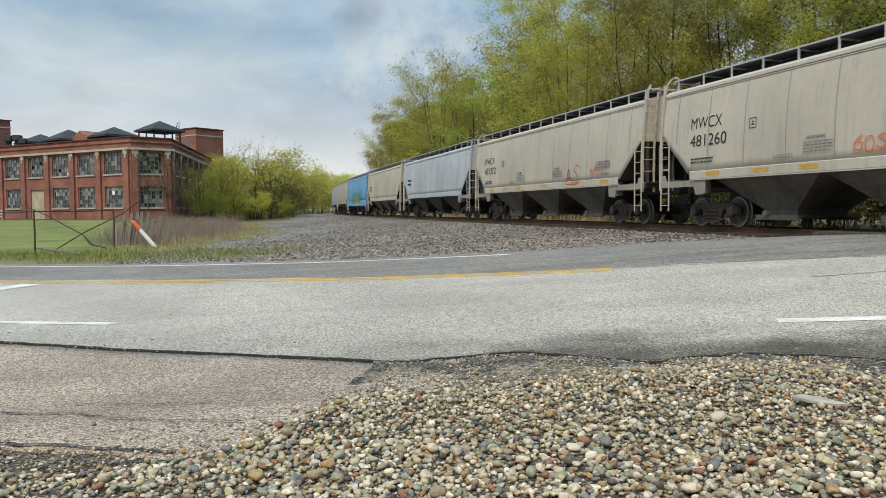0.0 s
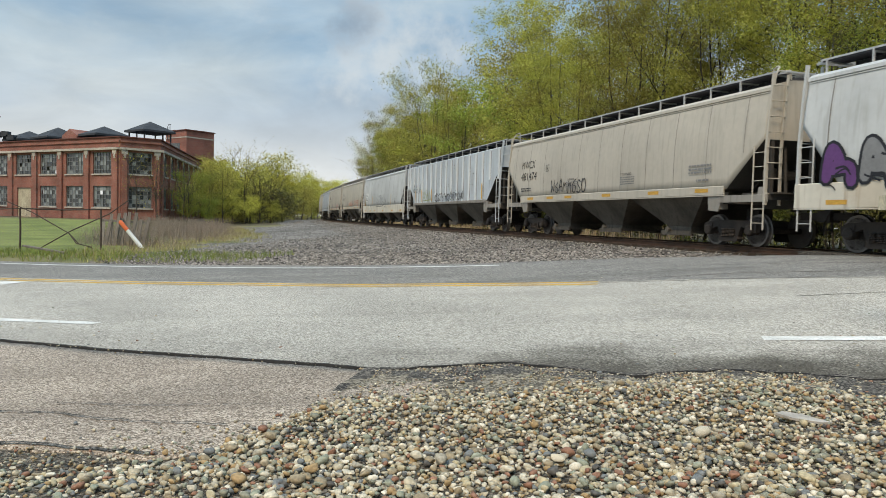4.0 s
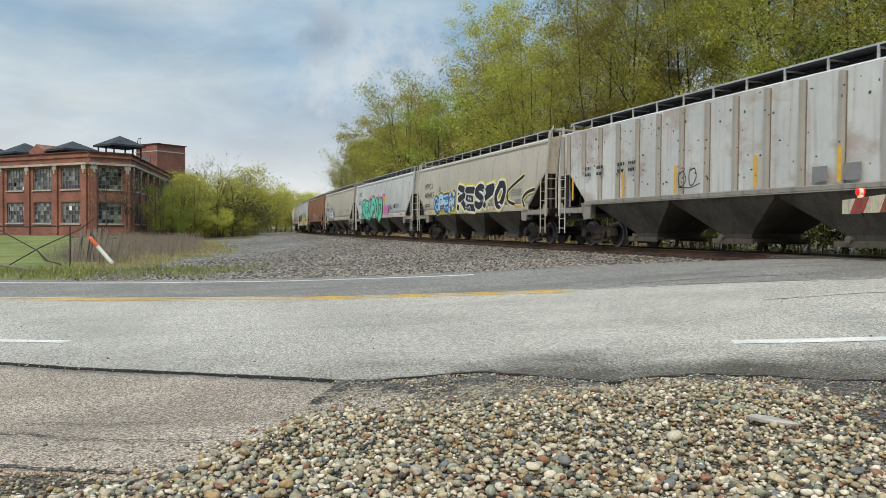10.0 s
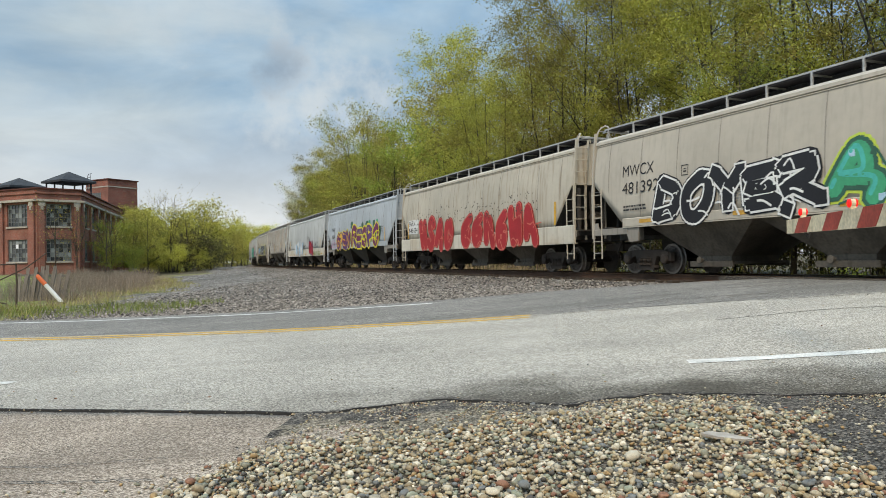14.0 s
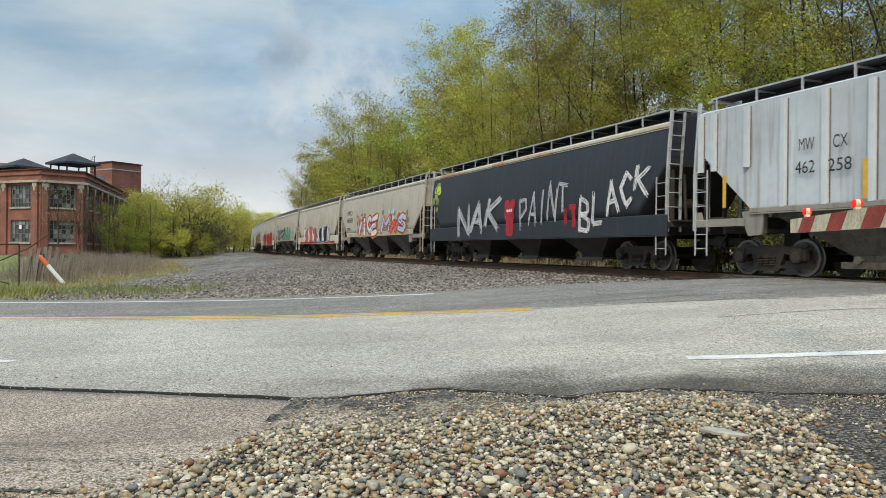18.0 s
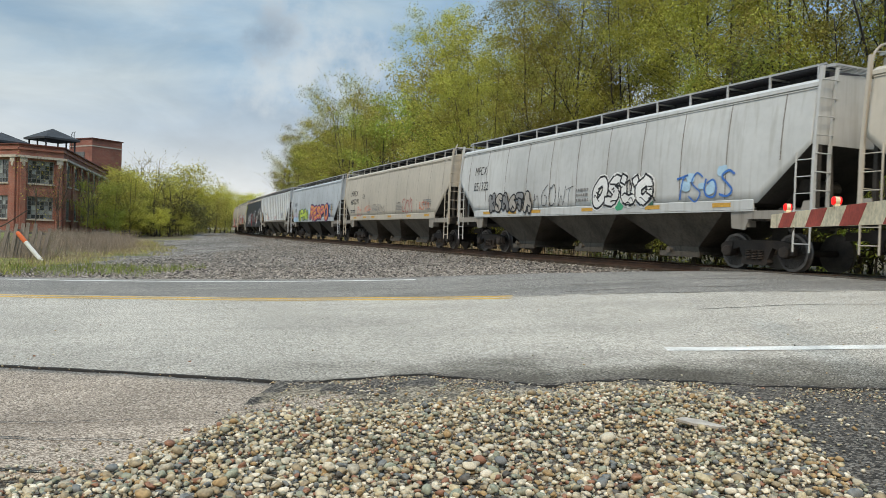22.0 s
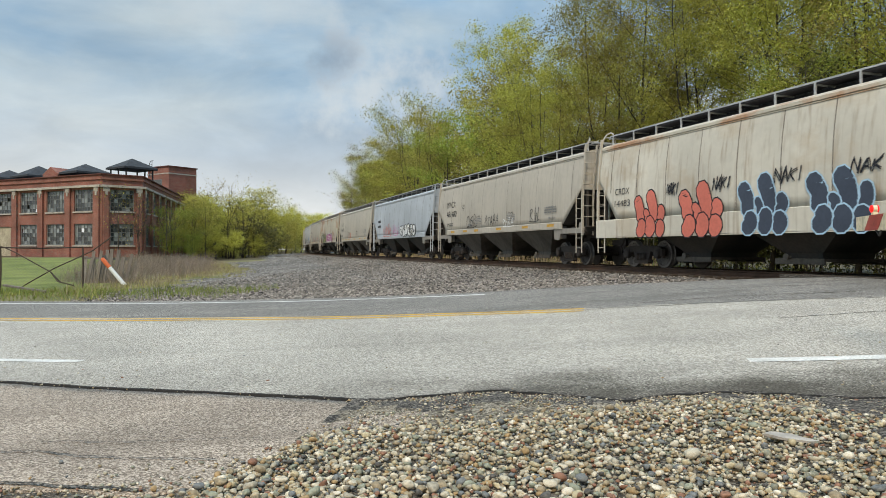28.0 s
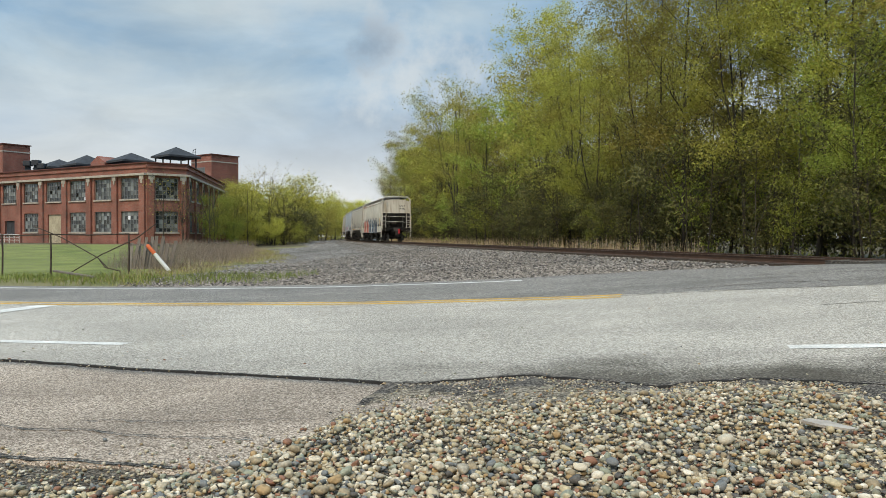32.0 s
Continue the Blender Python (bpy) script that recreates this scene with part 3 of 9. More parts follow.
crack([(-0.3, 13.8), (2.0, 13.9), (5.0, 13.7), (9.0, 13.8)], 0.05)
crack([(0.6, 14.4), (2.5, 14.9), (4.5, 14.8)], 0.06)
crack([(2.5, 11.6), (4.0, 11.9), (7.0, 11.7)], 0.04)
crack([(-6.2, 11.4), (-5.2, 12.1), (-4.6, 12.3)], 0.03)
crack([(-9.0, 15.6), (-5.0, 15.9), (-1.0, 15.7), (3.0, 15.9)], 0.035)
crack([(1.0, 16.5), (3.5, 16.6), (6.0, 16.4)], 0.05)


def drive_crack(t0, t1, n0, n1, width):
    n = int((t1 - t0) / 0.04)
    verts, faces = [], []
    for i in range(n):
        t = t0 + (t1 - t0) * i / (n - 1)
        c = n0 + (n1 - n0) * i / (n - 1) + 0.09 * noise.noise(Vector((t * 1.9, n0, 0))) + 0.03 * noise.noise(Vector((t * 9, n0, 4)))
        w = width * (0.35 + 1.3 * abs(noise.noise(Vector((t * 3, 1, n0)))))
        for q in (c - w / 2, c + w / 2):
            x, y = xy(t, q)
            verts.append((x, y, road_z(x, y) - 0.004))
    for i in range(n - 1):
        faces.append((2 * i, 2 * i + 2, 2 * i + 3, 2 * i + 1))
    me = bpy.data.meshes.new("driveway_crack")
    me.from_pydata(verts, [], faces)
    me.materials.append(M["dark_asphalt"])
    tagged(new("driveway_crack", me), "dark crack across the old driveway", "crack", kind="structure")


drive_crack(-6.5, -2.7, 4.05, 4.0, 0.07)
drive_crack(-6.0, -2.6, 4.75, 4.6, 0.022)
drive_crack(-4.2, -2.4, 4.9, 5.2, 0.016)
drive_crack(-2.15, -1.95, 6.1, 6.55, 0.02)


# ---- the railway line
M["rail"] = material("rusty_rail", (0.11, 0.062, 0.04), 0.65, 0.3, scale=3, fine=40, bump=0.2)
M["rail_top"] = material("polished_rail_head", (0.42, 0.41, 0.40), 0.28, 1.0, scale=3, fine=60, bump=0.05)
M["tie"] = material("creosoted_tie", (0.075, 0.058, 0.045), 0.9, scale=2, fine=25, bump=0.5, stretch=(0.3, 3, 1))
S_END = 330.0


def sweep(prof, s0, s1, step, off, mats, mi_of=None):
    """A profile of (across, z) drawn along the line; across counts to the left from off."""
    ss = np.arange(s0, s1 + step, step)
    bm = bmesh.new()
    prev = None
    for s in ss:
        ring = []
        for a, z in prof:
            x, y, h = line_at(s, off + a)
            ring.append(bm.verts.new((x, y, z)))
        if prev:
            for k in range(len(prof)):
                f = bm.faces.new((prev[k], prev[(k + 1) % len(prof)], ring[(k + 1) % len(prof)], ring[k]))
                f.material_index = mi_of(k) if mi_of else 0
        prev = ring
    return fix(bm)


RAIL_PROF = [(-0.075, -0.172), (-0.07, -0.158), (-0.012, -0.14), (-0.010, -0.045), (-0.036, -0.035), (-0.036, -0.005), (-0.026, 0.0), (0.026, 0.0), (0.036, -0.005), (0.036, -0.035), (0.010, -0.045), (0.012, -0.14), (0.07, -0.158), (0.075, -0.172)]
track = thing("railway_track", "rusty steel rails on dark ties in grey ballast", "railway track", kind="structure")
for side in (1, -1):
    bm = sweep([(a, z + RAIL_Z) for a, z in RAIL_PROF], -30, S_END, 2.0, 0.755 * side, None, lambda k: 1 if k == 6 else 0)
    part("rail", bm, [M["rail"], M["rail_top"]], track, "rusty rail with a polished head")


def build_ties():
    bm = bmesh.new()
    box(bm, (0, 0, -0.09), (0.22, 2.55, 0.18))
    bmesh.ops.bevel(bm, geom=bm.edges[:], offset=0.012, segments=1, affect="EDGES")
    me = finish(bm, "tie", M["tie"])
    s, k = -25.0, 0
    while s < 120:
        x, y, h = line_at(s)
        t, n = tn(x, y)
        if not 6.3 < n < 19.2:
            ob = new("tie", me)
            ob.parent = track
            ob.matrix_basis = pose(x, y, RAIL_Z - 0.165 + random.uniform(-0.01, 0.008), 0, 0, 90 + math.degrees(h) + random.uniform(-0.8, 0.8))
        s += 0.54
    # crossing planks between and beside the rails
    for off, w in ((0.0, 1.26), (1.16, 0.62), (-1.16, 0.62)):
        prof = [(-w / 2, RAIL_Z - 0.16), (-w / 2, RAIL_Z - 0.012), (w / 2, RAIL_Z - 0.012), (w / 2, RAIL_Z - 0.16)]
        part("crossing_panel", sweep(prof, -18.0, -4.6, 0.5, off, None), M["dark_asphalt"], track, "dark tarmac panel of the crossing")


build_ties()


# ---------------------------------------------------------------- the train
def car_paint(name, col, dirt=0.5, rust=None, dark=0.8, blotch=0.0, blotch_col=(0.36, 0.17, 0.075)):
    """Faded car paint: grain, broad fading, vertical dirt streaks; blotch: clouds of rust that bleed through."""
    m = material(name, col, 0.55, col2=tuple(c * dark for c in col), scale=0.35, fine=5, bump=0.04, streak=dirt, streak_col=rust or tuple(c * 0.45 for c in col), fine_amt=0.06, spec=0.35)
    nt = m.node_tree
    L, N = nt.links.new, nt.nodes.new
    bs = nt.nodes["Principled BSDF"]
    last = bs.inputs["Base Color"].links[0].from_socket
    tc = N("ShaderNodeTexCoord")
    for amount, colour, stretch, size, low, high in ((blotch, blotch_col, (0.55, 0.55, 0.85), 0.9, 0.52, 0.63), (0.13, tuple(c * 0.5 for c in col), (3.0, 3.0, 0.12), 1.3, 0.50, 0.72)):
        if amount <= 0:
            continue
        mp = N("ShaderNodeMapping")
        mp.inputs["Scale"].default_value = stretch
        L(tc.outputs["Object"], mp.inputs[0])
        q = N("ShaderNodeTexNoise")
        q.inputs["Scale"].default_value, q.inputs["Detail"].default_value, q.inputs["Roughness"].default_value = size, 9, 0.62
        L(mp.outputs[0], q.inputs["Vector"])
        mr = N("ShaderNodeMapRange")
        mr.inputs["From Min"].default_value, mr.inputs["From Max"].default_value, mr.inputs["To Max"].default_value = low, high, amount
        L(q.outputs["Fac"], mr.inputs["Value"])
        mk = N("ShaderNodeMixRGB")
        mk.inputs[2].default_value = (*colour, 1)
        L(mr.outputs[0], mk.inputs[0]), L(last, mk.inputs[1])
        last = mk.outputs[0]
    L(last, bs.inputs["Base Color"])
    return m


P = {
    "beige": car_paint("beige_car_paint", (0.51, 0.462, 0.388), 0.32, dark=0.86),
    "cream": car_paint("cream_car_paint", (0.56, 0.51, 0.42), 0.6, (0.25, 0.16, 0.09)),
    "white": car_paint("white_car_paint", (0.565, 0.575, 0.565), 0.45, (0.28, 0.26, 0.22)),
    "grey": car_paint("pale_grey_car_paint", (0.475, 0.515, 0.55), 0.4),
    "blue_grey": car_paint("blue_grey_car_paint", (0.44, 0.50, 0.55), 0.5, (0.2, 0.2, 0.2)),
    "ribbed": car_paint("weathered_white_car_paint", (0.54, 0.59, 0.625), 0.8, (0.26, 0.22, 0.18), dark=0.75),
    "rusty": car_paint("rust_streaked_white_paint", (0.61, 0.625, 0.61), 0.35, (0.25, 0.11, 0.05), blotch=0.45, blotch_col=(0.26, 0.12, 0.06)),
    "rust_cream": car_paint("rust_stained_cream_paint", (0.56, 0.51, 0.41), 0.30, (0.33, 0.15, 0.06), blotch=0.9),
    "brown": car_paint("oxide_brown_car_paint", (0.30, 0.135, 0.070), 0.5, (0.17, 0.085, 0.05)),
    "black": car_paint("black_graffiti_roller_paint", (0.030, 0.036, 0.046), 0.3, (0.07, 0.07, 0.075)),
    "soiled": car_paint("soiled_white_car_paint", (0.66, 0.615, 0.52), 0.6, (0.24, 0.16, 0.095), blotch=0.35, blotch_col=(0.42, 0.30, 0.18)),
    "blue": car_paint("sky_blue_car_paint", (0.16, 0.42, 0.68), 0.3),
}
P["sill_grime"] = car_paint("grimy_sill_paint", (0.30, 0.275, 0.24), 0.8, (0.12, 0.10, 0.08))
P["rib_ribbed"] = car_paint("pale_rib_paint", (0.64, 0.69, 0.715), 0.5, (0.2, 0.15, 0.11))
P["rib_rusty"] = car_paint("rusty_rib_paint", (0.40, 0.375, 0.335), 0.9, (0.22, 0.11, 0.06))
M["seam"] = material("grimy_weld_seam", (0.34, 0.315, 0.28), 0.7, col2=(0.20, 0.18, 0.16), scale=2, fine=20, bump=0.0)
M["seam_rib_dark"] = material("sooty_seam_and_rib_shade", (0.19, 0.165, 0.14), 0.75, col2=(0.12, 0.095, 0.075), scale=2, fine=20, bump=0.0)
M["seam_dark"] = material("dark_weld_seam", (0.10, 0.07, 0.055), 0.7, scale=2, fine=20, bump=0.0)
M["under"] = material("grimy_underframe_and_slope_shade", (0.072, 0.064, 0.056), 0.8, scale=2, fine=20, bump=0.25)
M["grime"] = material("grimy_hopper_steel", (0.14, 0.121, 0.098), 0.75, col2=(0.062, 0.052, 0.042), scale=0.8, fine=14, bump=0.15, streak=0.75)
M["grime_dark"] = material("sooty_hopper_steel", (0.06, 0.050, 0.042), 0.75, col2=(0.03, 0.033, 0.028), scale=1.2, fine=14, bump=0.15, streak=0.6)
M["truck"] = material("brown_black_cast_steel", (0.056, 0.045, 0.038), 0.8, scale=4, fine=30, bump=0.3)
M["wheel"] = material("rolled_steel_wheel", (0.066, 0.051, 0.042), 0.65, 0.1, scale=4, fine=30, bump=0.1)
M["tread"] = material("worn_wheel_rim", (0.22, 0.20, 0.185), 0.45, 0.6, scale=4, fine=30, bump=0.05)
M["grating"] = material("dark_roof_grating", (0.062, 0.060, 0.068), 0.7, scale=8, fine=60, bump=0.4)
M["galv"] = material("galvanised_bar", (0.55, 0.56, 0.56), 0.5, 0.2, scale=3, fine=30, bump=0.1)
M["orange"] = material("amber_reflector_tape", (0.72, 0.40, 0.08), 0.5, scale=3, fine=20, bump=0.0)
M["ink"] = material("black_stencil_paint", (0.035, 0.035, 0.038), 0.6, scale=3, fine=30, bump=0.0)
M["red_lamp"] = None

PROF = [(1.600, 1.62), (1.600, 2.10), (1.596, 2.60), (1.575, 3.05), (1.535, 3.50), (1.475, 3.92), (1.415, 4.28)]
_mesh_cache = {}


def cached(key, make, mats, smooth=False):
    if key not in _mesh_cache:
        _mesh_cache[key] = finish(make(), key[0], mats, smooth)
    return _mesh_cache[key]


def side_y(z):
    return float(np.interp(z, [p[1] for p in PROF], [p[0] for p in PROF]))


def make_body(Lb, ribbed, chamfer, zc):
    """Lofted shell: upright ends above zc, sloping sheets below it."""
    bm = bmesh.new()
    hx = Lb / 2
    zs_n = 9
    stations = [-hx, -hx + 0.06] + list(np.linspace(-hx + chamfer, hx - chamfer, 15)) + [hx - 0.06, hx]
    rings = []
    for x in stations:
        a = hx - abs(x)
        zb = 1.62 if a >= chamfer else zc + (1.62 - zc) * (a / chamfer)
        left = []
        for k in range(zs_n):
            z = zb + (4.28 - zb) * k / (zs_n - 1)
            y = 1.545 if ribbed else side_y(z)
            left.append((y, z))
        roof = [(1.36, 4.36), (0.80, 4.50), (0.0, 4.56)]
        half = left + roof
        ring = [bm.verts.new((x, y, z)) for y, z in half] + [bm.verts.new((x, -y, z)) for y, z in reversed(half[:-1])]
        rings.append(ring)
    n = len(rings[0])
    for p, q in zip(rings, rings[1:]):
        for k in range(n):
            bm.faces.new((p[k], q[k], q[(k + 1) % n], p[(k + 1) % n]))
    # end caps, with a broad rounded seam
    bm.faces.new(rings[0])
    bm.faces.new(rings[-1][::-1])
    fix(bm)
    # sheets that face down take underframe black: their shade is put into the colour
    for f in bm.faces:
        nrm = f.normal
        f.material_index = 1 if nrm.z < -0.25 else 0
        f.smooth = abs(nrm.x) < 0.5 and nrm.z > -0.25 and not ribbed
    return bm


def make_seam(short):
    """One upright weld on the near side, following the curve of the sheet."""
    bm = bmesh.new()
    prev, prev_z = None, 0.0
    for y, z in PROF:
        zb = max(z, 2.6 if short else 1.75)
        yy = side_y(zb) + 0.004
        cur = [bm.verts.new((-0.014, yy, zb)), bm.verts.new((0.014, yy, zb))]
        if prev and zb > prev_z + 0.01:
            bm.faces.new((prev[0], prev[1], cur[1], cur[0]))
        prev, prev_z = cur, zb
    return bm


def make_rib(chamfered):
    bm = bmesh.new()
    z0 = 2.7 if chamfered else 1.66
    prism(bm, [(-0.085, -0.02), (-0.06, 0.075), (0.06, 0.075), (0.085, -0.02)], "z", z0, 4.22)
    # dark strips beside the post: grime, and the post's side shade painted in
    for x in (-0.105, 0.105):
        box(bm, (x, -0.006, (z0 + 4.2) / 2), (0.03, 0.012, 4.2 - z0), mi=1)
    return fix(bm)


def make_eave(Lb):
    bm = bmesh.new()
    for s in (1, -1):
        prism(bm, [(1.40 * s, 4.17), (1.475 * s, 4.19), (1.465 * s, 4.275), (1.37 * s, 4.345)], "x", -Lb / 2 - 0.01, Lb / 2 + 0.01)
        prism(bm, [(1.44 * s, 4.135), (1.462 * s, 4.14), (1.458 * s, 4.165), (1.43 * s, 4.165)], "x", -Lb / 2 + 0.01, Lb / 2 - 0.01)
    return fix(bm)


def make_board(Lb):
    """One side of the roof walk: grating and its edge bars."""
    bm = bmesh.new()
    box(bm, (0, 0.86, 4.70), (Lb - 0.2, 0.58, 0.05))
    return fix(bm)


def make_board_edge(Lb):
    bm = bmesh.new()
    box(bm, (0, 1.165, 4.73), (Lb - 0.1, 0.025, 0.045))
    box(bm, (0, 0.555, 4.71), (Lb - 0.1, 0.025, 0.06))
    return fix(bm)


def make_bracket():
    bm = bmesh.new()
    prism(bm, [(1.14, 4.37), (1.18, 4.37), (1.18, 4.75), (1.14, 4.75)], "x", -0.025, 0.025)
    box(bm, (0, 0.86, 4.655), (0.05, 0.62, 0.04))
    return fix(bm)


def make_hatch(Lb):
    bm = bmesh.new()
    prism(bm, [(-0.54, 4.46), (-0.52, 4.74), (-0.4, 4.79), (0.4, 4.79), (0.52, 4.74), (0.54, 4.46)], "x", -Lb / 2 + 0.5, Lb / 2 - 0.5)
    return fix(bm)


def make_sill(Lb, x0, x1, z0, z1):
    bm = bmesh.new()
    prism(bm, [(1.575, z0), (1.625, z0 + 0.01), (1.625, z1 - 0.02), (1.605, z1)], "x", x0, x1)
    prism(bm, [(1.50, z0 - 0.03), (1.625, z0 - 0.03), (1.625, z0), (1.50, z0)], "x", x0, x1)
    return fix(bm)


def make_hopper(half, deep):
    """One bay: sloping sheets down to a narrow outlet."""
    bm = bmesh.new()
    levels = [(half, 1.50, 1.64), (half * 0.97, 1.47, 1.42), (0.62, 0.86, 0.52), (0.60, 0.84, deep)]
    rings = []
    for hx, hy, z in levels:
        rings.append([bm.verts.new((sx * hx, sy * hy, z)) for sx, sy in ((-1, -1), (1, -1), (1, 1), (-1, 1))])
    for p, q in zip(rings, rings[1:]):
        for k in range(4):
            bm.faces.new((p[k], p[(k + 1) % 4], q[(k + 1) % 4], q[k]))
    bm.faces.new(rings[0]), bm.faces.new(rings[-1])
    return fix(bm)


def make_outlet():
    bm = bmesh.new()
    box(bm, (0, 0, 0.34), (1.5, 2.0, 0.07))
    for y in (-1, 1):
        box(bm, (0, y * 0.98, 0.31), (1.62, 0.06, 0.15))
        lathe(bm, [(0.05, y * 1.0), (0.05, y * 1.12), (0.09, y * 1.12), (0.09, y * 1.15)], "y", 8, (0.3, 0, 0.42))
    return fix(bm)


def make_end_frame(hx, chamfer):
    """Platform, centre sill, posts and braces under the sloping end sheet (for the +x end)."""
    bm = bmesh.new()
    box(bm, (hx - 0.75, 0, 1.30), (2.3, 0.62, 0.42))
    for y in (-1, 1):
        box(bm, (hx - 0.05, y * 1.30, 2.15), (0.09, 0.09, 1.6))
        tube(bm, [(hx - 0.1, y * 0.75, 1.45), (hx - 0.2, y * 0.75, 2.95)], 0.045, 6)
        tube(bm, [(hx - 1.55, y * 0.70, 1.5), (hx - 0.75, y * 0.70, 2.3)], 0.05, 6)
    box(bm, (hx + 0.12, 0, 1.38), (0.10, 3.05, 0.16))
    box(bm, (hx - 1.55, 0, 1.33), (0.45, 2.9, 0.25))
    box(bm, (hx - 0.3, 0, 1.47), (1.2, 3.0, 0.04))
    return fix(bm)


def make_end_sill(hx):
    """Side sill over the truck out to the corner, with its stepped plate (for the +x end, near side)."""
    bm = bmesh.new()
    prism(bm, [(hx - 1.75, 1.24), (hx + 0.14, 1.24), (hx + 0.14, 1.44), (hx - 1.75, 1.44)], "y", 1.53, 1.60)
    prism(bm, [(hx - 0.22, 1.44), (hx + 0.10, 1.44), (hx + 0.02, 1.64), (hx - 0.16, 1.64)], "y", 1.55, 1.58)
    return fix(bm)


def make_bolster_plate(hx):
    """Jacking plate that hangs below the sill over the truck's centre."""
    bm = bmesh.new()
    x = hx - 1.95
    prism(bm, [(x - 0.36, 1.60), (x - 0.30, 1.02), (x + 0.12, 0.98), (x + 0.22, 1.18), (x + 0.34, 1.60)], "y", 1.535, 1.585)
    box(bm, (x, 1.42, 1.30), (0.40, 0.26, 0.5))
    return fix(bm)


def make_crossover(hx):
    bm = bmesh.new()
    for k in range(5):
        box(bm, (hx - 0.28 + 0.09 * k, 0, 4.70), (0.05, 2.2, 0.045))
    for y in (-1.1, -0.4, 0.4, 1.1):
        box(bm, (hx - 0.09, y, 4.675), (0.44, 0.04, 0.05))
    return fix(bm)


def make_hoop(hx):
    """Bent handrail from the roof walk over the corner to the ladder."""
    bm = bmesh.new()
    tube(bm, [(hx - 0.30, 1.165, 4.73), (hx - 0.22, 1.165, 4.82), (hx - 0.10, 1.18, 4.86), (hx + 0.03, 1.24, 4.82), (hx + 0.08, 1.33, 4.70), (hx + 0.08, 1.42, 4.42)], 0.024, 7)
    tube(bm, [(hx + 0.08, 1.33, 4.70), (hx + 0.08, 0.9, 4.74), (hx + 0.06, 0.86, 4.50)], 0.018, 6)
    return fix(bm)


def make_corner_ladder():
    """Ladder across the end: a wide corner post, a thinner stile and rungs that stand out."""
    bm = bmesh.new()
    for y, w in ((0.23, 0.085), (-0.23, 0.05)):
        pts = [(y, 1.15), (y, 2.6), (y - 0.05, 3.4), (y - 0.15, 4.62)]
        for (a, z), (b, t) in zip(pts, pts[1:]):
            vs = [bm.verts.new(q) for q in ((-0.035, a - w / 2, z), (0.035, a - w / 2, z), (0.035, a + w / 2, z), (-0.035, a + w / 2, z), (-0.035, b - w / 2, t), (0.035, b - w / 2, t), (0.035, b + w / 2, t), (-0.035, b + w / 2, t))]
            for f in ((3, 2, 1, 0), (4, 5, 6, 7), (0, 1, 5, 4), (1, 2, 6, 5), (2, 3, 7, 6), (3, 0, 4, 7)):
                bm.faces.new([vs[i] for i in f])
    for i in range(8):
        z = 1.45 + 0.41 * i
        d = float(np.interp(z, [2.6, 3.4, 4.62], [0, 0.05, 0.15]))
        tube(bm, [(0.03, -0.25 - d, z), (0.06, -0.2 - d, z), (0.06, 0.2 - d, z), (0.03, 0.26 - d, z)], 0.016, 5)
    return bm


def make_brake():
    bm = bmesh.new()
    lathe(bm, [(0.05, -0.35), (0.19, -0.33), (0.2, 0.2), (0.1, 0.33)], "y", 12, (0, 0, 0))
    box(bm, (0.0, 0.55, 0.05), (0.28, 0.25, 0.3))
    tube(bm, [(0, 0.2, 0), (0.05, 0.6, 0.2), (0.1, 0.9, 0.5)], 0.025, 5)
    return fix(bm)


def make_ladder(z0, z1, width, rungs, lean=0.0):
    """Across y, upright; lean: how far the top comes inward."""
    bm = bmesh.new()
    for y in (-width / 2, width / 2):
        tube(bm, [(0, y, z0), (0, y - lean * 0.35, z0 + (z1 - z0) * 0.6), (0, y - lean, z1)], 0.023, 6)
    for i in range(rungs):
        k = (i + 0.5) / rungs
        z = z0 + (z1 - z0) * k
        dy = lean * (0.35 * k / 0.6 if k < 0.6 else 0.35 + 0.65 * (k - 0.6) / 0.4)
        tube(bm, [(0, -width / 2 - dy, z), (0, width / 2 - dy, z)], 0.013, 5)
    return bm


def make_coupler():
    bm = bmesh.new()
    box(bm, (0.25, 0, 0.88), (0.7, 0.2, 0.2))
    box(bm, (0.66, 0.03, 0.88), (0.24, 0.34, 0.3))
    tube(bm, [(0.3, 0.35, 1.1), (0.5, 0.4, 0.75), (0.62, 0.3, 0.5), (0.66, 0.15, 0.55)], 0.03, 6)
    return fix(bm)


def make_wheelset():
    bm = bmesh.new()
    for s in (1, -1):
        c = 0.755 * s
        lathe(bm, [(0.10, c + 0.10 * s), (0.13, c + 0.06 * s), (0.33, c + 0.035 * s), (0.39, c + 0.065 * s)], "y", 24)
        lathe(bm, [(0.39, c + 0.065 * s), (0.455, c + 0.062 * s), (0.457, c - 0.04 * s), (0.485, c - 0.06 * s), (0.485, c - 0.085 * s), (0.38, c - 0.085 * s)], "y", 24, mi=1)
    lathe(bm, [(0.085, -1.05), (0.085, 1.05)], "y", 12)
    return fix(bm)


def make_sideframe():
    bm = bmesh.new()
    top = [(-1.14, 0.40), (-1.14, 0.62), (-0.98, 0.70), (-0.55, 0.74), (0.55, 0.74), (0.98, 0.70), (1.14, 0.62), (1.14, 0.40), (0.78, 0.38), (0.72, 0.50), (0.52, 0.56), (0.40, 0.30), (0.30, 0.20), (-0.30, 0.20), (-0.40, 0.30), (-0.52, 0.56), (-0.72, 0.50), (-0.78, 0.38)]
    prism(bm, top, "y", 0.93, 1.07)
    prism(bm, [(-0.42, 0.20), (-0.36, 0.13), (0.36, 0.13), (0.42, 0.20), (0.38, 0.28), (-0.38, 0.28)], "y", 0.90, 1.10)
    return fix(bm)


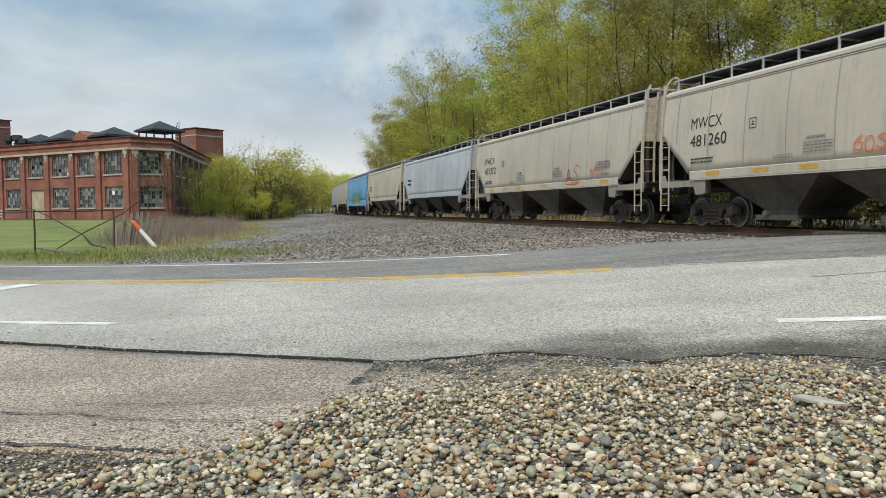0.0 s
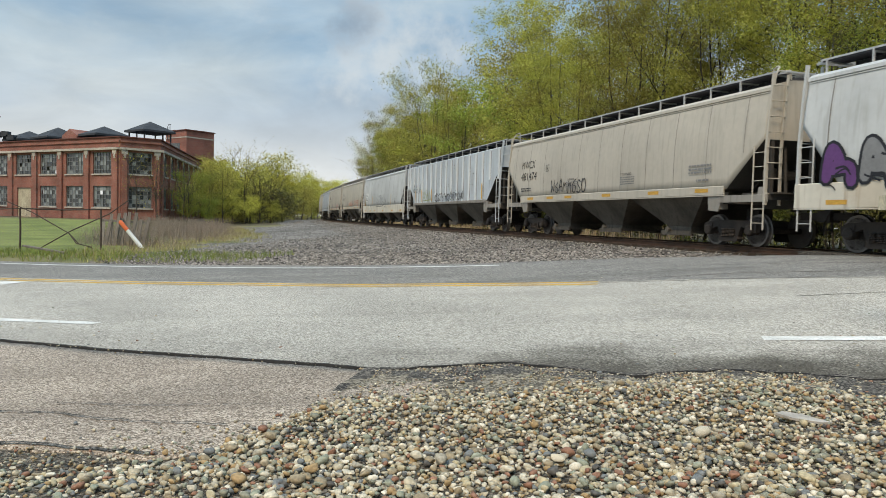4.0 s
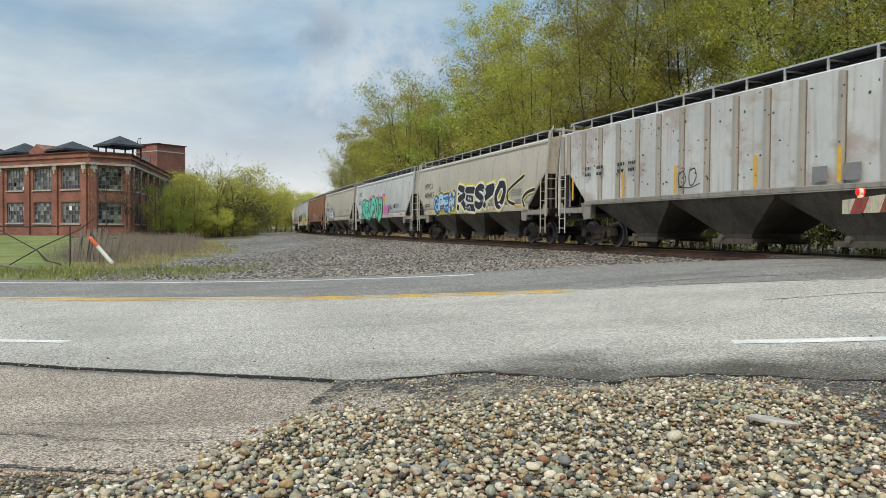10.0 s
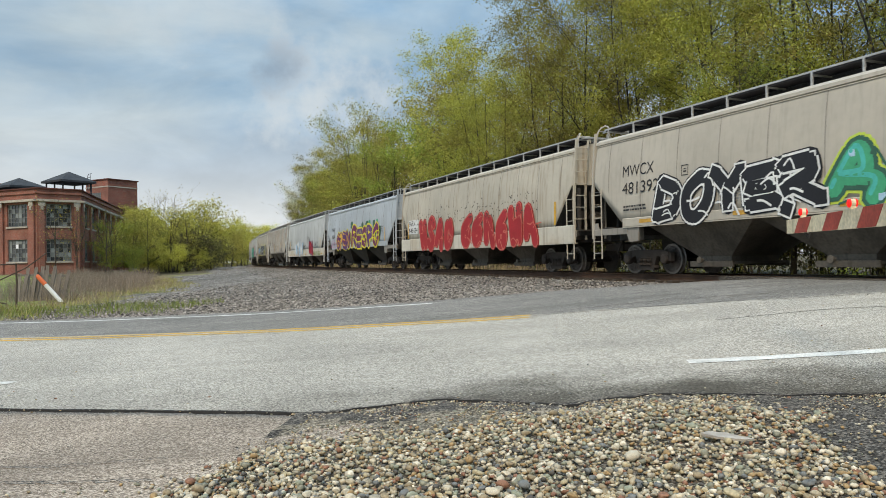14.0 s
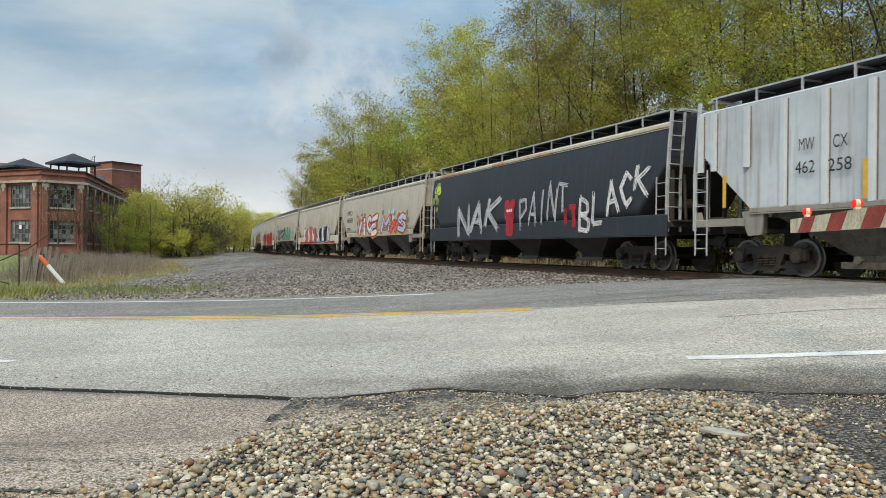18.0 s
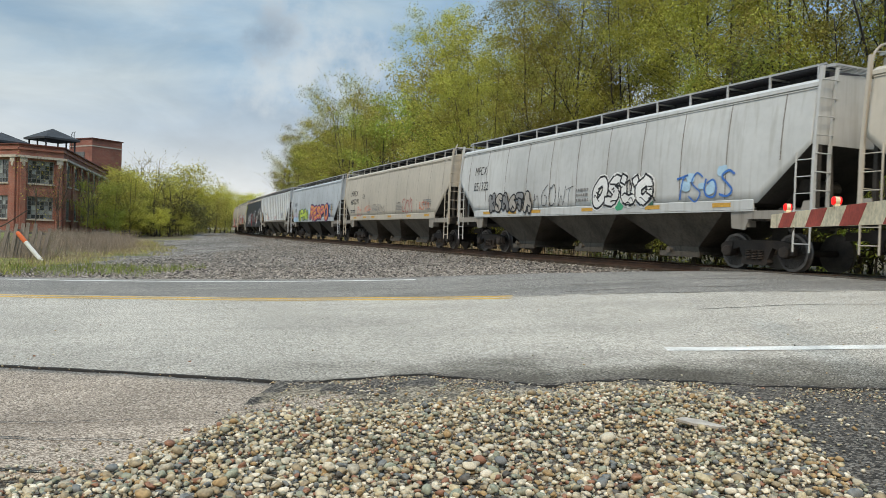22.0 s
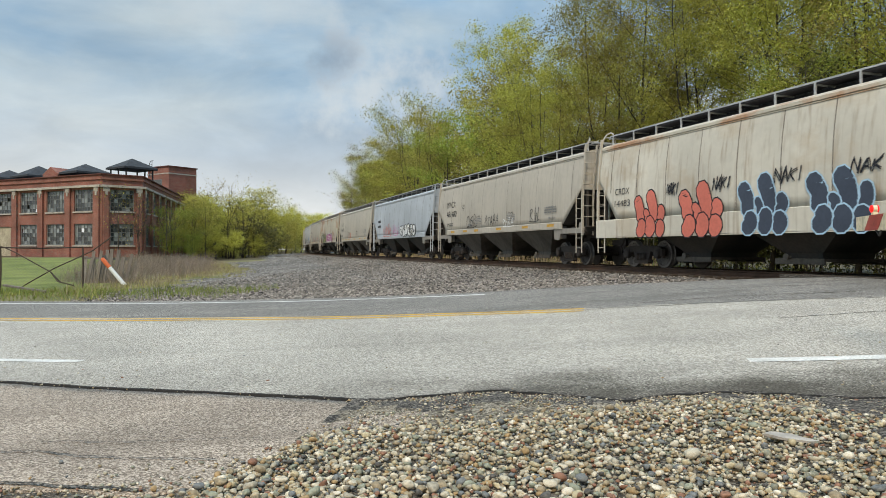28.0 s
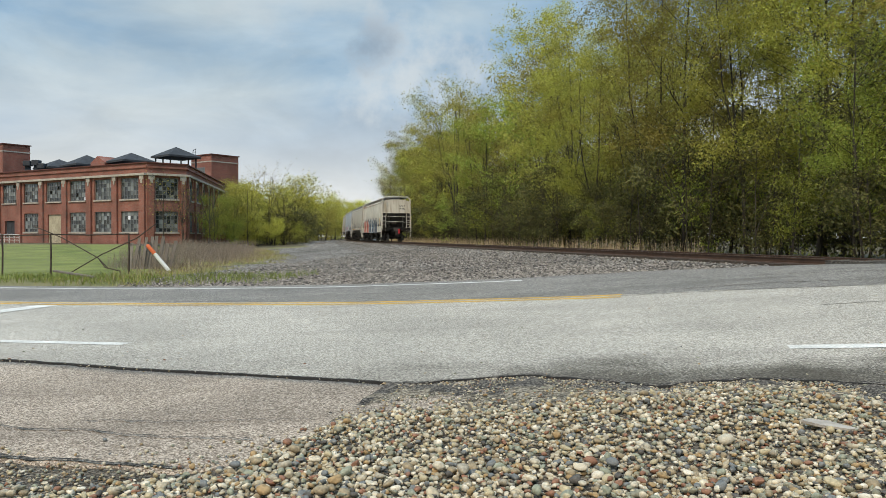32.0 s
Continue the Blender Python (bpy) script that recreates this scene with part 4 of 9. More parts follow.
def make_springs():
    bm = bmesh.new()
    prof = []
    for i in range(13):
        prof.append((0.075 + (0.014 if i % 2 else -0.010), 0.26 + 0.02 * i))
    lathe(bm, prof, "z", 10, (0, 1.09, 0))
    return fix(bm)


def make_caps():
    bm = bmesh.new()
    lathe(bm, [(0.15, 0.98), (0.15, 1.13), (0.11, 1.16)], "y", 14, (0, 0, 0.457))
    box(bm, (0, 1.0, 0.60), (0.32, 0.2, 0.14))
    return fix(bm)


def make_bolster():
    bm = bmesh.new()
    box(bm, (0, 0, 0.60), (0.42, 2.1, 0.3))
    box(bm, (0, 0, 0.9), (0.5, 0.5, 0.4))
    for y in (-0.6, 0.6):
        box(bm, (0, y, 0.45), (1.5, 0.1, 0.12))
    return fix(bm)


def truck(car, x):
    t = part("truck", cached(("truck_bolster",), make_bolster, M["under"]), None, car, "dark four-wheeled truck")
    t.location = (x, 0, 0)
    for dx in (-0.89, 0.89):
        w = part("wheelset", cached(("wheelset",), make_wheelset, [M["wheel"], M["tread"]]), None, t)
        w.location = (dx, 0, 0.457)
    for s in (1, -1):
        f = part("sideframe", cached(("sideframe",), make_sideframe, M["truck"]), None, t)
        f.scale = (1, s, 1)
    for dx in (-0.19, 0.0, 0.19):
        part("spring", cached(("spring",), make_springs, M["truck"]), None, t).location = (dx, 0, 0)
    for dx in (-0.89, 0.89):
        part("bearing_cap", cached(("bearing_cap",), make_caps, M["truck"]), None, t).location = (dx, 0, 0)
    return t


def make_patch(w, h):
    bm = bmesh.new()
    box(bm, (0, 0, 0), (w, 0.006, h))
    return bm


def hopper_car(label, Lc, paint, style, sill_paint=None, tape=True, eave_paint=None, seams=11):
    """style: stub (short side sills, cut lower corners), through (full-length sill), ribbed (flat sides with posts)."""
    Lb = Lc - 1.3
    hx = Lb / 2
    car = thing("hopper_car", label, "freight car", group="cars of the grain train")
    chamfer, zc = {"stub": (1.45, 2.90), "through": (1.20, 3.05), "ribbed": (1.9, 3.3)}[style]
    key = (style, round(Lb, 2))
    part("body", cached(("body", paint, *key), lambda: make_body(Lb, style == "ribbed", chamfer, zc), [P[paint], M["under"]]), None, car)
    if style == "ribbed":
        spots = [0.12] + [0.61 + 1.14 * i for i in range(16) if 0.61 + 1.14 * i < Lb - 0.4] + [Lb - 0.12]
        for u in spots:
            x = hx - u
            r = part("rib", cached(("rib", paint, hx - abs(x) < chamfer), lambda: make_rib(hx - abs(x) < chamfer), [P["rib_" + paint], M["seam_rib_dark"]]), None, car)
            r.location = (x, 1.555, 0)
    else:
        mat = M["seam_dark"] if paint in ("brown", "black", "blue") else M["seam_rib_dark"] if paint in ("white", "soiled", "grey") else M["seam"]
        for i in range(seams):
            x = -hx + Lb * (i + 0.5) / seams
            short = hx - abs(x) < chamfer
            if abs(x) < hx - 0.4:
                part("weld_seam", cached(("weld_seam", mat.name, short), lambda: make_seam(short), mat), None, car).location = (x, 0, 0)
    part("eave_rail", cached(("eave_rail", paint, *key), lambda: make_eave(Lb), P[eave_paint or paint]), None, car)
    part("hatch_trough", cached(("hatch_trough", *key), lambda: make_hatch(Lb), M["grating"]), None, car)
    for s in (1, -1):
        b = part("running_board", cached(("running_board", *key), lambda: make_board(Lb), M["grating"]), None, car, "dark roof grating")
        b.scale = (1, s, 1)
        e = part("board_edge", cached(("board_edge", paint, *key), lambda: make_board_edge(Lb), M["galv"]), None, car)
        e.scale = (1, s, 1)
    nb = 14
    for i in range(nb):
        k = part("bracket", cached(("bracket",), make_bracket, M["galv"]), None, car)
        k.location = (-hx + 0.25 + (Lb - 0.5) * i / (nb - 1), 0, 0)
    sp = P[sill_paint or paint]
    x1 = hx - chamfer - 0.1 if style == "stub" else hx + 0.14
    if style == "ribbed":
        x1 = hx - chamfer
    z0, z1 = (1.46, 1.72) if style != "through" else (1.05, 1.66)
    if style == "ribbed":
        z0, z1 = 1.55, 1.68
    for s in (1, -1):
        o = part("side_sill", cached(("side_sill", paint, *key), lambda: make_sill(Lb, -x1, x1, z0, z1), sp), None, car)
        o.scale = (1, s, 1)
    worn = sp if paint in ("brown", "black") else P["sill_grime"]
    rail_mat = P[paint] if paint != "black" else M["galv"]
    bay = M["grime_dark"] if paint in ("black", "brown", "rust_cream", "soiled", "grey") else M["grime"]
    span = hx - 2.55
    half = span / 3 * 0.98
    for i in (-1, 0, 1):
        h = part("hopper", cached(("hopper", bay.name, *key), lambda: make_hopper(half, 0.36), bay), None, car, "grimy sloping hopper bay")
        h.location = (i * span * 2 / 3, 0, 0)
        o = part("outlet_gate", cached(("outlet_gate",), make_outlet, M["grime"]), None, car)
        o.location = (i * span * 2 / 3, 0, 0)
    for s in (1, -1):
        e = part("end_frame", cached(("end_frame", *key), lambda: make_end_frame(hx, chamfer), M["under"]), None, car)
        e.scale = (s, s, 1)
        cpl = part("coupler", cached(("coupler",), make_coupler, M["truck"]), None, car)
        cpl.matrix_basis = pose(s * (hx - 0.13), 0, 0, 0, 0, 0 if s > 0 else 180)
        truck(car, s * (hx - 1.95))
        xo = part("crossover_platform", cached(("crossover_platform", *key), lambda: make_crossover(hx), M["galv"]), None, car)
        xo.scale = (s, 1, 1)
        for q in (1, -1):
            ld = part("end_ladder", cached(("end_ladder", paint), make_corner_ladder, rail_mat), None, car)
            ld.matrix_basis = pose(s * (hx + 0.08), q * 1.35, 0) @ Matrix.Diagonal((s, q, 1, 1))
            if paint in ("beige", "cream", "soiled", "blue"):
                hp = part("handrail", cached(("handrail", paint, *key), lambda: make_hoop(hx), rail_mat), None, car)
                hp.scale = (s, q, 1)
            es = part("end_sill", cached(("end_sill", paint, *key), lambda: make_end_sill(hx), worn), None, car)
            es.scale = (s, q, 1)
            if style != "through":
                bp = part("bolster_plate", cached(("bolster_plate", paint, *key), lambda: make_bolster_plate(hx), worn), None, car)
                bp.scale = (s, q, 1)
            sl = part("side_ladder", cached(("side_ladder", paint), lambda: make_ladder(0.48, 2.75, 0.44, 6), rail_mat), None, car)
            sl.matrix_basis = pose(s * (hx - 0.17), q * 1.59, 0, 0, 0, 90)
    br = part("brake_cylinder", cached(("brake_cylinder",), make_brake, M["under"]), None, car)
    br.location = (-hx + 0.75, 0.2, 2.0)
    if tape:
        for x in (-0.92, -0.55, -0.1, 0.35, 0.6, 0.9):
            o = part("reflector", cached(("reflector",), lambda: make_patch(0.62, 0.11), M["orange"]), None, car, "amber reflective tape")
            o.location = (x * (x1 - 0.45), 1.629, z0 + 0.14)
    return car


# name, coupled length, paint, shape
CARS = [
    ("far_grey", 19.0, "grey", "stub"), ("beige", 19.0, "beige", "stub"), ("blue", 19.0, "blue", "through"), ("cream", 19.0, "cream", "stub"),
    ("white3", 19.0, "grey", "stub"), ("m372", 18.98, "beige", "stub"), ("m260", 18.98, "beige", "stub"), ("mc852", 19.72, "white", "through"),
    ("r567", 20.48, "ribbed", "ribbed"), ("m474", 19.01, "beige", "stub"), ("graf_white", 19.34, "white", "through"), ("brown", 19.53, "brown", "stub"),
    ("m467", 19.01, "beige", "stub"), ("mf351", 19.62, "white", "stub"), ("m415", 19.07, "beige", "stub"), ("r_rusty", 19.29, "rusty", "ribbed"),
    ("mc850", 19.78, "white", "through"), ("n064", 18.98, "grey", "stub"), ("furx", 19.09, "cream", "through"), ("m392", 19.0, "beige", "stub"),
    ("graf_beige", 18.78, "cream", "through"), ("m439", 18.99, "beige", "stub"), ("black", 19.65, "black", "through"), ("r258", 19.93, "ribbed", "ribbed"),
    ("n328", 18.82, "grey", "stub"), ("m291", 18.9, "beige", "stub"), ("mf322", 19.61, "white", "stub"), ("m422", 19.0, "beige", "stub"),
    ("rust_cream", 19.05, "rust_cream", "stub"), ("m455", 19.0, "beige", "stub"), ("n_graf", 18.42, "grey", "stub"), ("m480", 18.89, "beige", "stub"),
    ("crdx", 18.97, "soiled", "through"),
]
LABELS = {"soiled": "last off-white hopper car with brown grime and faded graffiti", "grey": "pale grey covered hopper car with curved sides", "beige": "beige covered hopper car with curved sides and amber tape", "blue": "sky blue covered hopper car",
          "cream": "cream covered hopper car stained with grime", "white": "off-white covered hopper car streaked with dirt", "ribbed": "weathered white ribbed covered hopper car",
          "rusty": "white ribbed hopper car with rust patches", "rust_cream": "rust-stained cream covered hopper car with graffiti", "brown": "oxide brown covered hopper car with pale tags",
          "black": "covered hopper car painted black with white graffiti"}
TRAIN = []
for _name, _len, _paint, _style in CARS:
    TRAIN.append(hopper_car(LABELS[_paint], _len, _paint, _style, tape=_paint in ("beige", "white"), eave_paint="rust_cream" if _paint in ("black", "soiled") else None, sill_paint="sill_grime" if _style == "ribbed" else {"white": "soiled", "cream": "soiled"}.get(_paint) if _style == "through" else None))
BY = {c[0]: (o, c) for c, o in zip(CARS, TRAIN)}


def motions():
    front = 1.94 + sum(c[1] for c in CARS[:6])      # leading eave of the first car at the start
    for (name, length, paint, style), car in zip(CARS, TRAIN):
        mid = (length - 1.3) / 2
        rows = []
        for k in range(33):
            s = front - mid + 17.907 * k + 0.001 * k * k
            xa, ya, ha = line_at(min(s + 6.9, 760))
            xb, yb, hb = line_at(min(s - 6.9, 746))
            rows.append((k, pose((xa + xb) / 2, (ya + yb) / 2, RAIL_Z, 0, 0, math.degrees(math.atan2(ya - yb, xa - xb)))))
        walk(car, rows)
        front -= length


# ---------------------------------------------------------------- woods
def leaf_material(name, c1, c2, c3):
    m, nt, bs = principled(name)
    L, N = nt.links.new, nt.nodes.new
    r = N("ShaderNodeValToRGB")
    e = r.color_ramp.elements
    e[0].color, e[1].color = (*c1, 1), (*c3, 1)
    k = e.new(0.5)
    k.color = (*c2, 1)
    g = N("ShaderNodeNewGeometry")
    L(g.outputs["Random Per Island"], r.inputs[0])
    oi = N("ShaderNodeObjectInfo")
    mr = N("ShaderNodeMapRange")
    mr.inputs["To Min"].default_value, mr.inputs["To Max"].default_value = 0.66, 1.32
    L(oi.outputs["Random"], mr.inputs["Value"])
    mh = N("ShaderNodeMapRange")
    mh.inputs["To Min"].default_value, mh.inputs["To Max"].default_value = 0.482, 0.513
    L(oi.outputs["Random"], mh.inputs["Value"])
    hv = N("ShaderNodeHueSaturation")
    hv.inputs["Saturation"].default_value = 0.92
    L(r.outputs[0], hv.inputs["Color"]), L(mr.outputs[0], hv.inputs["Value"]), L(mh.outputs[0], hv.inputs["Hue"])
    bs.inputs["Roughness"].default_value = 0.6
    bs.inputs["Specular IOR Level"].default_value = 0.2
    L(hv.outputs[0], bs.inputs["Base Color"])
    tr = N("ShaderNodeBsdfTranslucent")
    L(hv.outputs[0], tr.inputs["Color"])
    mx = N("ShaderNodeMixShader")
    mx.inputs[0].default_value = 0.34
    out = nt.nodes["Material Output"]
    L(bs.outputs[0], mx.inputs[1]), L(tr.outputs[0], mx.inputs[2]), L(mx.outputs[0], out.inputs["Surface"])
    return m


M["bark"] = material("grey_brown_bark", (0.085, 0.072, 0.058), 0.95, col2=(0.042, 0.035, 0.028), scale=3, fine=25, bump=0.6, stretch=(1, 1, 0.25), dist=0.03)
M["leaf_a"] = leaf_material("young_leaves", (0.235, 0.235, 0.022), (0.378, 0.37, 0.040), (0.505, 0.485, 0.085))
M["leaf_b"] = leaf_material("olive_leaves", (0.222, 0.202, 0.026), (0.362, 0.325, 0.044), (0.485, 0.43, 0.08))
M["leaf_c"] = leaf_material("fresh_green_leaves", (0.165, 0.215, 0.020), (0.28, 0.335, 0.035), (0.40, 0.45, 0.065))
M["leaf_y"] = leaf_material("yellow_green_willow_leaves", (0.33, 0.33, 0.03), (0.51, 0.50, 0.055), (0.66, 0.63, 0.11))
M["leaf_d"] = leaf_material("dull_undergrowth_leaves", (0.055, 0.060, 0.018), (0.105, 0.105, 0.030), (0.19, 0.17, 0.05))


def leaf_cloud(centres, per, spread, size, rng, flat=0.7, single=False):
    """Bent leaf sprays, two triangles each, round the given points."""
    n = len(centres) * per
    c = np.repeat(np.array(centres), per, axis=0) + rng.normal(0, 1, (n, 3)) * spread * np.array([1, 1, flat])
    # blades turn outward and up on their clump
    nrm = (c - np.repeat(np.array(centres), per, axis=0)) / spread + np.array([0, 0, 0.7]) + rng.normal(0, 0.75, (n, 3))
    a = np.cross(nrm, rng.normal(0, 1, (n, 3)))
    a /= np.linalg.norm(a, axis=1)[:, None] + 1e-9
    b = np.cross(nrm, a)
    b /= np.linalg.norm(b, axis=1)[:, None] + 1e-9
    s = size * rng.uniform(0.55, 1.4, (n, 1))
    if single:
        v = np.stack([c - a * s, c + b * s * 0.6, c + a * s - b * s * 0.35], 1).reshape(-1, 3)
        return v, np.arange(n * 3).reshape(-1, 3)
    v = np.stack([c - a * s, c + b * s * 0.45, c + a * s, c - b * s * 0.45 + np.cross(a, b) * s * 0.3], 1).reshape(-1, 3)
    f = np.arange(n * 4).reshape(-1, 4)
    return v, f


def make_tree(seed, height, leaves, size, crown_from=0.35, spread=0.30, trunk_r=0.2, limbs=30, leaders=2, clump=0.45, single=True, fill=0.52):
    """Trunk that forks into leaders, limbs and twigs; leaf sprays hang in clumps at the twigs' ends."""
    rng = np.random.default_rng(seed)
    bm = bmesh.new()

    def stem(p0, p1, r0, r1, bend, n):
        pts, rad = [], []
        w = Vector((rng.normal(0, bend), rng.normal(0, bend), 0))
        for i in range(n):
            k = i / (n - 1)
            pts.append(p0.lerp(p1, k) + w * math.sin(k * math.pi) + Vector((*rng.normal(0, bend * 0.2, 2), 0)) * (0 < i < n - 1))
            rad.append(r0 + (r1 - r0) * k)
        return pts, rad

    fork = rng.uniform(0.28, 0.45)
    top = Vector((rng.normal(0, 0.03) * height, rng.normal(0, 0.03) * height, height * 0.97))
    stems = []
    pts, rad = stem(Vector((0, 0, 0)), top, trunk_r, 0.02, height * 0.012, 9)
    rad[0] *= 1.3
    tube(bm, pts, rad, 7)
    stems.append((pts, rad))
    for j in range(leaders - 1):
        i = int(fork * 8)
        a = rng.uniform(0, 6.28)
        e = pts[i] + Vector((math.cos(a) * height * spread * 0.6, math.sin(a) * height * spread * 0.6, height * rng.uniform(0.78, 0.93) - pts[i].z))
        q, r = stem(pts[i], e, rad[i] * 0.7, 0.02, height * 0.02, 7)
        tube(bm, q, r, 6, cap=False)
        stems.append((q, r))
    tips = []
    for j in range(limbs):
        q, r = stems[j % len(stems)] if j % 3 else stems[0]
        k = rng.uniform(0.0, 1.0)
        zz = crown_from + (0.97 - crown_from) * ((j + k) / limbs)
        i = int(np.argmin([abs(v.z - zz * height) for v in q]))
        i = min(max(i, 0), len(q) - 2)
        base = q[i].lerp(q[i + 1], rng.uniform(0, 0.9))
        rel = min(max((base.z / height - crown_from) / (1 - crown_from), 0), 1)
        reach = height * spread * (0.35 + 0.75 * math.sin(math.pi * (0.15 + 0.75 * (1 - rel)))) * rng.uniform(0.55, 1.2)
        ang = j * 2.4 + rng.uniform(-0.6, 0.6)
        d = Vector((math.cos(ang), math.sin(ang), rng.uniform(0.25, 1.0))).normalized()
        p1 = base + d * reach * 0.5 + Vector(rng.normal(0, 0.05, 3)) * reach
        p2 = base + d * reach + Vector((0, 0, reach * rng.uniform(-0.05, 0.25)))
        r0 = max(r[i] * 0.42, 0.018)
        tube(bm, [base, p1, p2], [r0, r0 * 0.55, 0.010], 3, cap=False)
        tips += [p2, p1.lerp(p2, 0.55)]
        for m in range(4):
            s0 = base.lerp(p1, rng.uniform(0.5, 1)) if m == 0 else p1.lerp(p2, rng.uniform(0.0, 0.9))
            dd = (d + Vector(rng.normal(0, 0.7, 3))).normalized()
            e = s0 + dd * reach * rng.uniform(0.22, 0.5)
            m1 = s0.lerp(e, 0.5) + Vector(rng.normal(0, 0.08, 3))
            tube(bm, [s0, e], [r0 * 0.32, 0.006], 3, cap=False)
            tips += [e]
            if m > 1:
                tips.append(m1)
    wood = finish(bm, "trunk", M["bark"], True)
    keep = [tuple(q) for q in tips if rng.random() < fill]
    per = max(1, int(leaves / len(keep)))
    v, f = leaf_cloud(keep, per, clump * 1.12, size, rng, 0.62, single)
    return wood, v, f


def crown_mesh(v, f, mat):
    me = bpy.data.meshes.new("crown")
    me.from_pydata(v.tolist(), [], f.tolist())
    me.materials.append(mat)
    return me


def tree_kind(seed, height, leaves, size, mat, label, **kw):
    wood, v, f = make_tree(seed, height, leaves, size, **kw)
    return wood, crown_mesh(v, f, mat), label


def plant_tree(kind, x, y, z, scale, turn, name="tree", group="trees of the wood", cat="tree"):
    t = thing(name, kind[2], cat, pose(x, y, z, 0, 0, turn), group)
    t.scale = (scale * 1.0, scale, scale)
    part("trunk", kind[0], None, t)
    part("crown", kind[1], None, t)
    return t


TALL = "tall slender tree in fresh spring leaf at the wood's edge"
NEAR = [
    tree_kind(1, 21, 36000, 0.080, M["leaf_a"], TALL, spread=0.25, crown_from=0.10, limbs=46, leaders=3, clump=0.46, trunk_r=0.14),
    tree_kind(2, 22, 36000, 0.080, M["leaf_b"], TALL, spread=0.24, crown_from=0.14, limbs=46, leaders=2, clump=0.48, trunk_r=0.13),
    tree_kind(3, 20, 34000, 0.080, M["leaf_a"], TALL, spread=0.27, crown_from=0.08, limbs=46, leaders=3, clump=0.50, trunk_r=0.13),
    tree_kind(4, 22, 17000, 0.074, M["leaf_b"], "tall tree with thin new leaves and bare twigs", spread=0.24, crown_from=0.16, limbs=50, leaders=3, clump=0.45, trunk_r=0.13),
    tree_kind(5, 17, 24000, 0.078, M["leaf_c"], "tree in vivid fresh green leaf at the wood's edge", spread=0.30, crown_from=0.10, limbs=40, leaders=3, clump=0.50, trunk_r=0.12),
]
KINDS = [
    tree_kind(31, 21, 8500, 0.15, M["leaf_a"], TALL, spread=0.26, crown_from=0.10, limbs=28, leaders=3, clump=0.6, trunk_r=0.14),
    tree_kind(32, 22, 8500, 0.15, M["leaf_b"], TALL, spread=0.25, crown_from=0.12, limbs=28, leaders=2, clump=0.6, trunk_r=0.13),
    tree_kind(33, 20, 8500, 0.15, M["leaf_a"], TALL, spread=0.27, crown_from=0.08, limbs=28, leaders=2, clump=0.65, trunk_r=0.14),
    tree_kind(34, 23, 6500, 0.14, M["leaf_b"], TALL, spread=0.24, crown_from=0.15, limbs=28, leaders=3, clump=0.55, trunk_r=0.13),
    tree_kind(35, 19, 7800, 0.15, M["leaf_c"], TALL, spread=0.27, crown_from=0.10, limbs=26, leaders=2, clump=0.65, trunk_r=0.13),
    tree_kind(36, 22, 4500, 0.115, M["leaf_a"], "tall tree with thin new leaves and bare twigs", spread=0.24, crown_from=0.18, limbs=32, leaders=3, clump=0.5, trunk_r=0.13),
]
UNDER = [
    tree_kind(11, 8, 2400, 0.10, M["leaf_a"], "thin young tree under the wood's edge", spread=0.30, crown_from=0.05, limbs=16, trunk_r=0.045, clump=0.35),
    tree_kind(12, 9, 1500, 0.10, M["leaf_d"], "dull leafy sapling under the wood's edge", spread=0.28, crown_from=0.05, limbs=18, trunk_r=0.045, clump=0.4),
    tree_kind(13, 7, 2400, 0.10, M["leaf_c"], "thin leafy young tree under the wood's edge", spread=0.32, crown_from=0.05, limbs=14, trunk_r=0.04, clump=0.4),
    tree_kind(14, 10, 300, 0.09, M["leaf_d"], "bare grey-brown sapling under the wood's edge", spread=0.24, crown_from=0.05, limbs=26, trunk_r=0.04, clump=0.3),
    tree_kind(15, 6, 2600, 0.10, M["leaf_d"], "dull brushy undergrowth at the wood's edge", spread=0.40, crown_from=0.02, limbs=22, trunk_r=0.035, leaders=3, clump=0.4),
]
BUSH = [
    tree_kind(21, 8, 5200, 0.14, M["leaf_y"], "bushy willow in yellow-green spring leaf", spread=0.36, crown_from=0.04, limbs=26, trunk_r=0.07, leaders=3, clump=0.55),
    tree_kind(22, 7, 5200, 0.11, M["leaf_c"], "green shrub beside the brick building", spread=0.34, crown_from=0.05, limbs=26, trunk_r=0.07, leaders=3, clump=0.5),
    tree_kind(23, 8, 160, 0.10, M["leaf_b"], "bare twiggy shrub with few leaves", spread=0.32, crown_from=0.04, limbs=44, trunk_r=0.06, leaders=3, clump=0.4),
    tree_kind(24, 7, 3600, 0.11, M["leaf_b"], "dull olive shrub with many bare twigs", spread=0.36, crown_from=0.03, limbs=34, trunk_r=0.06, leaders=3, clump=0.45),
]
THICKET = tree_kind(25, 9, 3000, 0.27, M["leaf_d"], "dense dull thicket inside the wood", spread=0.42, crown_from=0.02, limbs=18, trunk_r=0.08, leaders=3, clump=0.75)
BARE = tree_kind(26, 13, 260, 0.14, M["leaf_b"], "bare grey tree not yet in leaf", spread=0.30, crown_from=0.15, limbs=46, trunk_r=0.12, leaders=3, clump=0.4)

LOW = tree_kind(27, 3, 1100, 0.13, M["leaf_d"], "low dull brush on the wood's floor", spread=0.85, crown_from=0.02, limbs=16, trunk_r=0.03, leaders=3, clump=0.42)


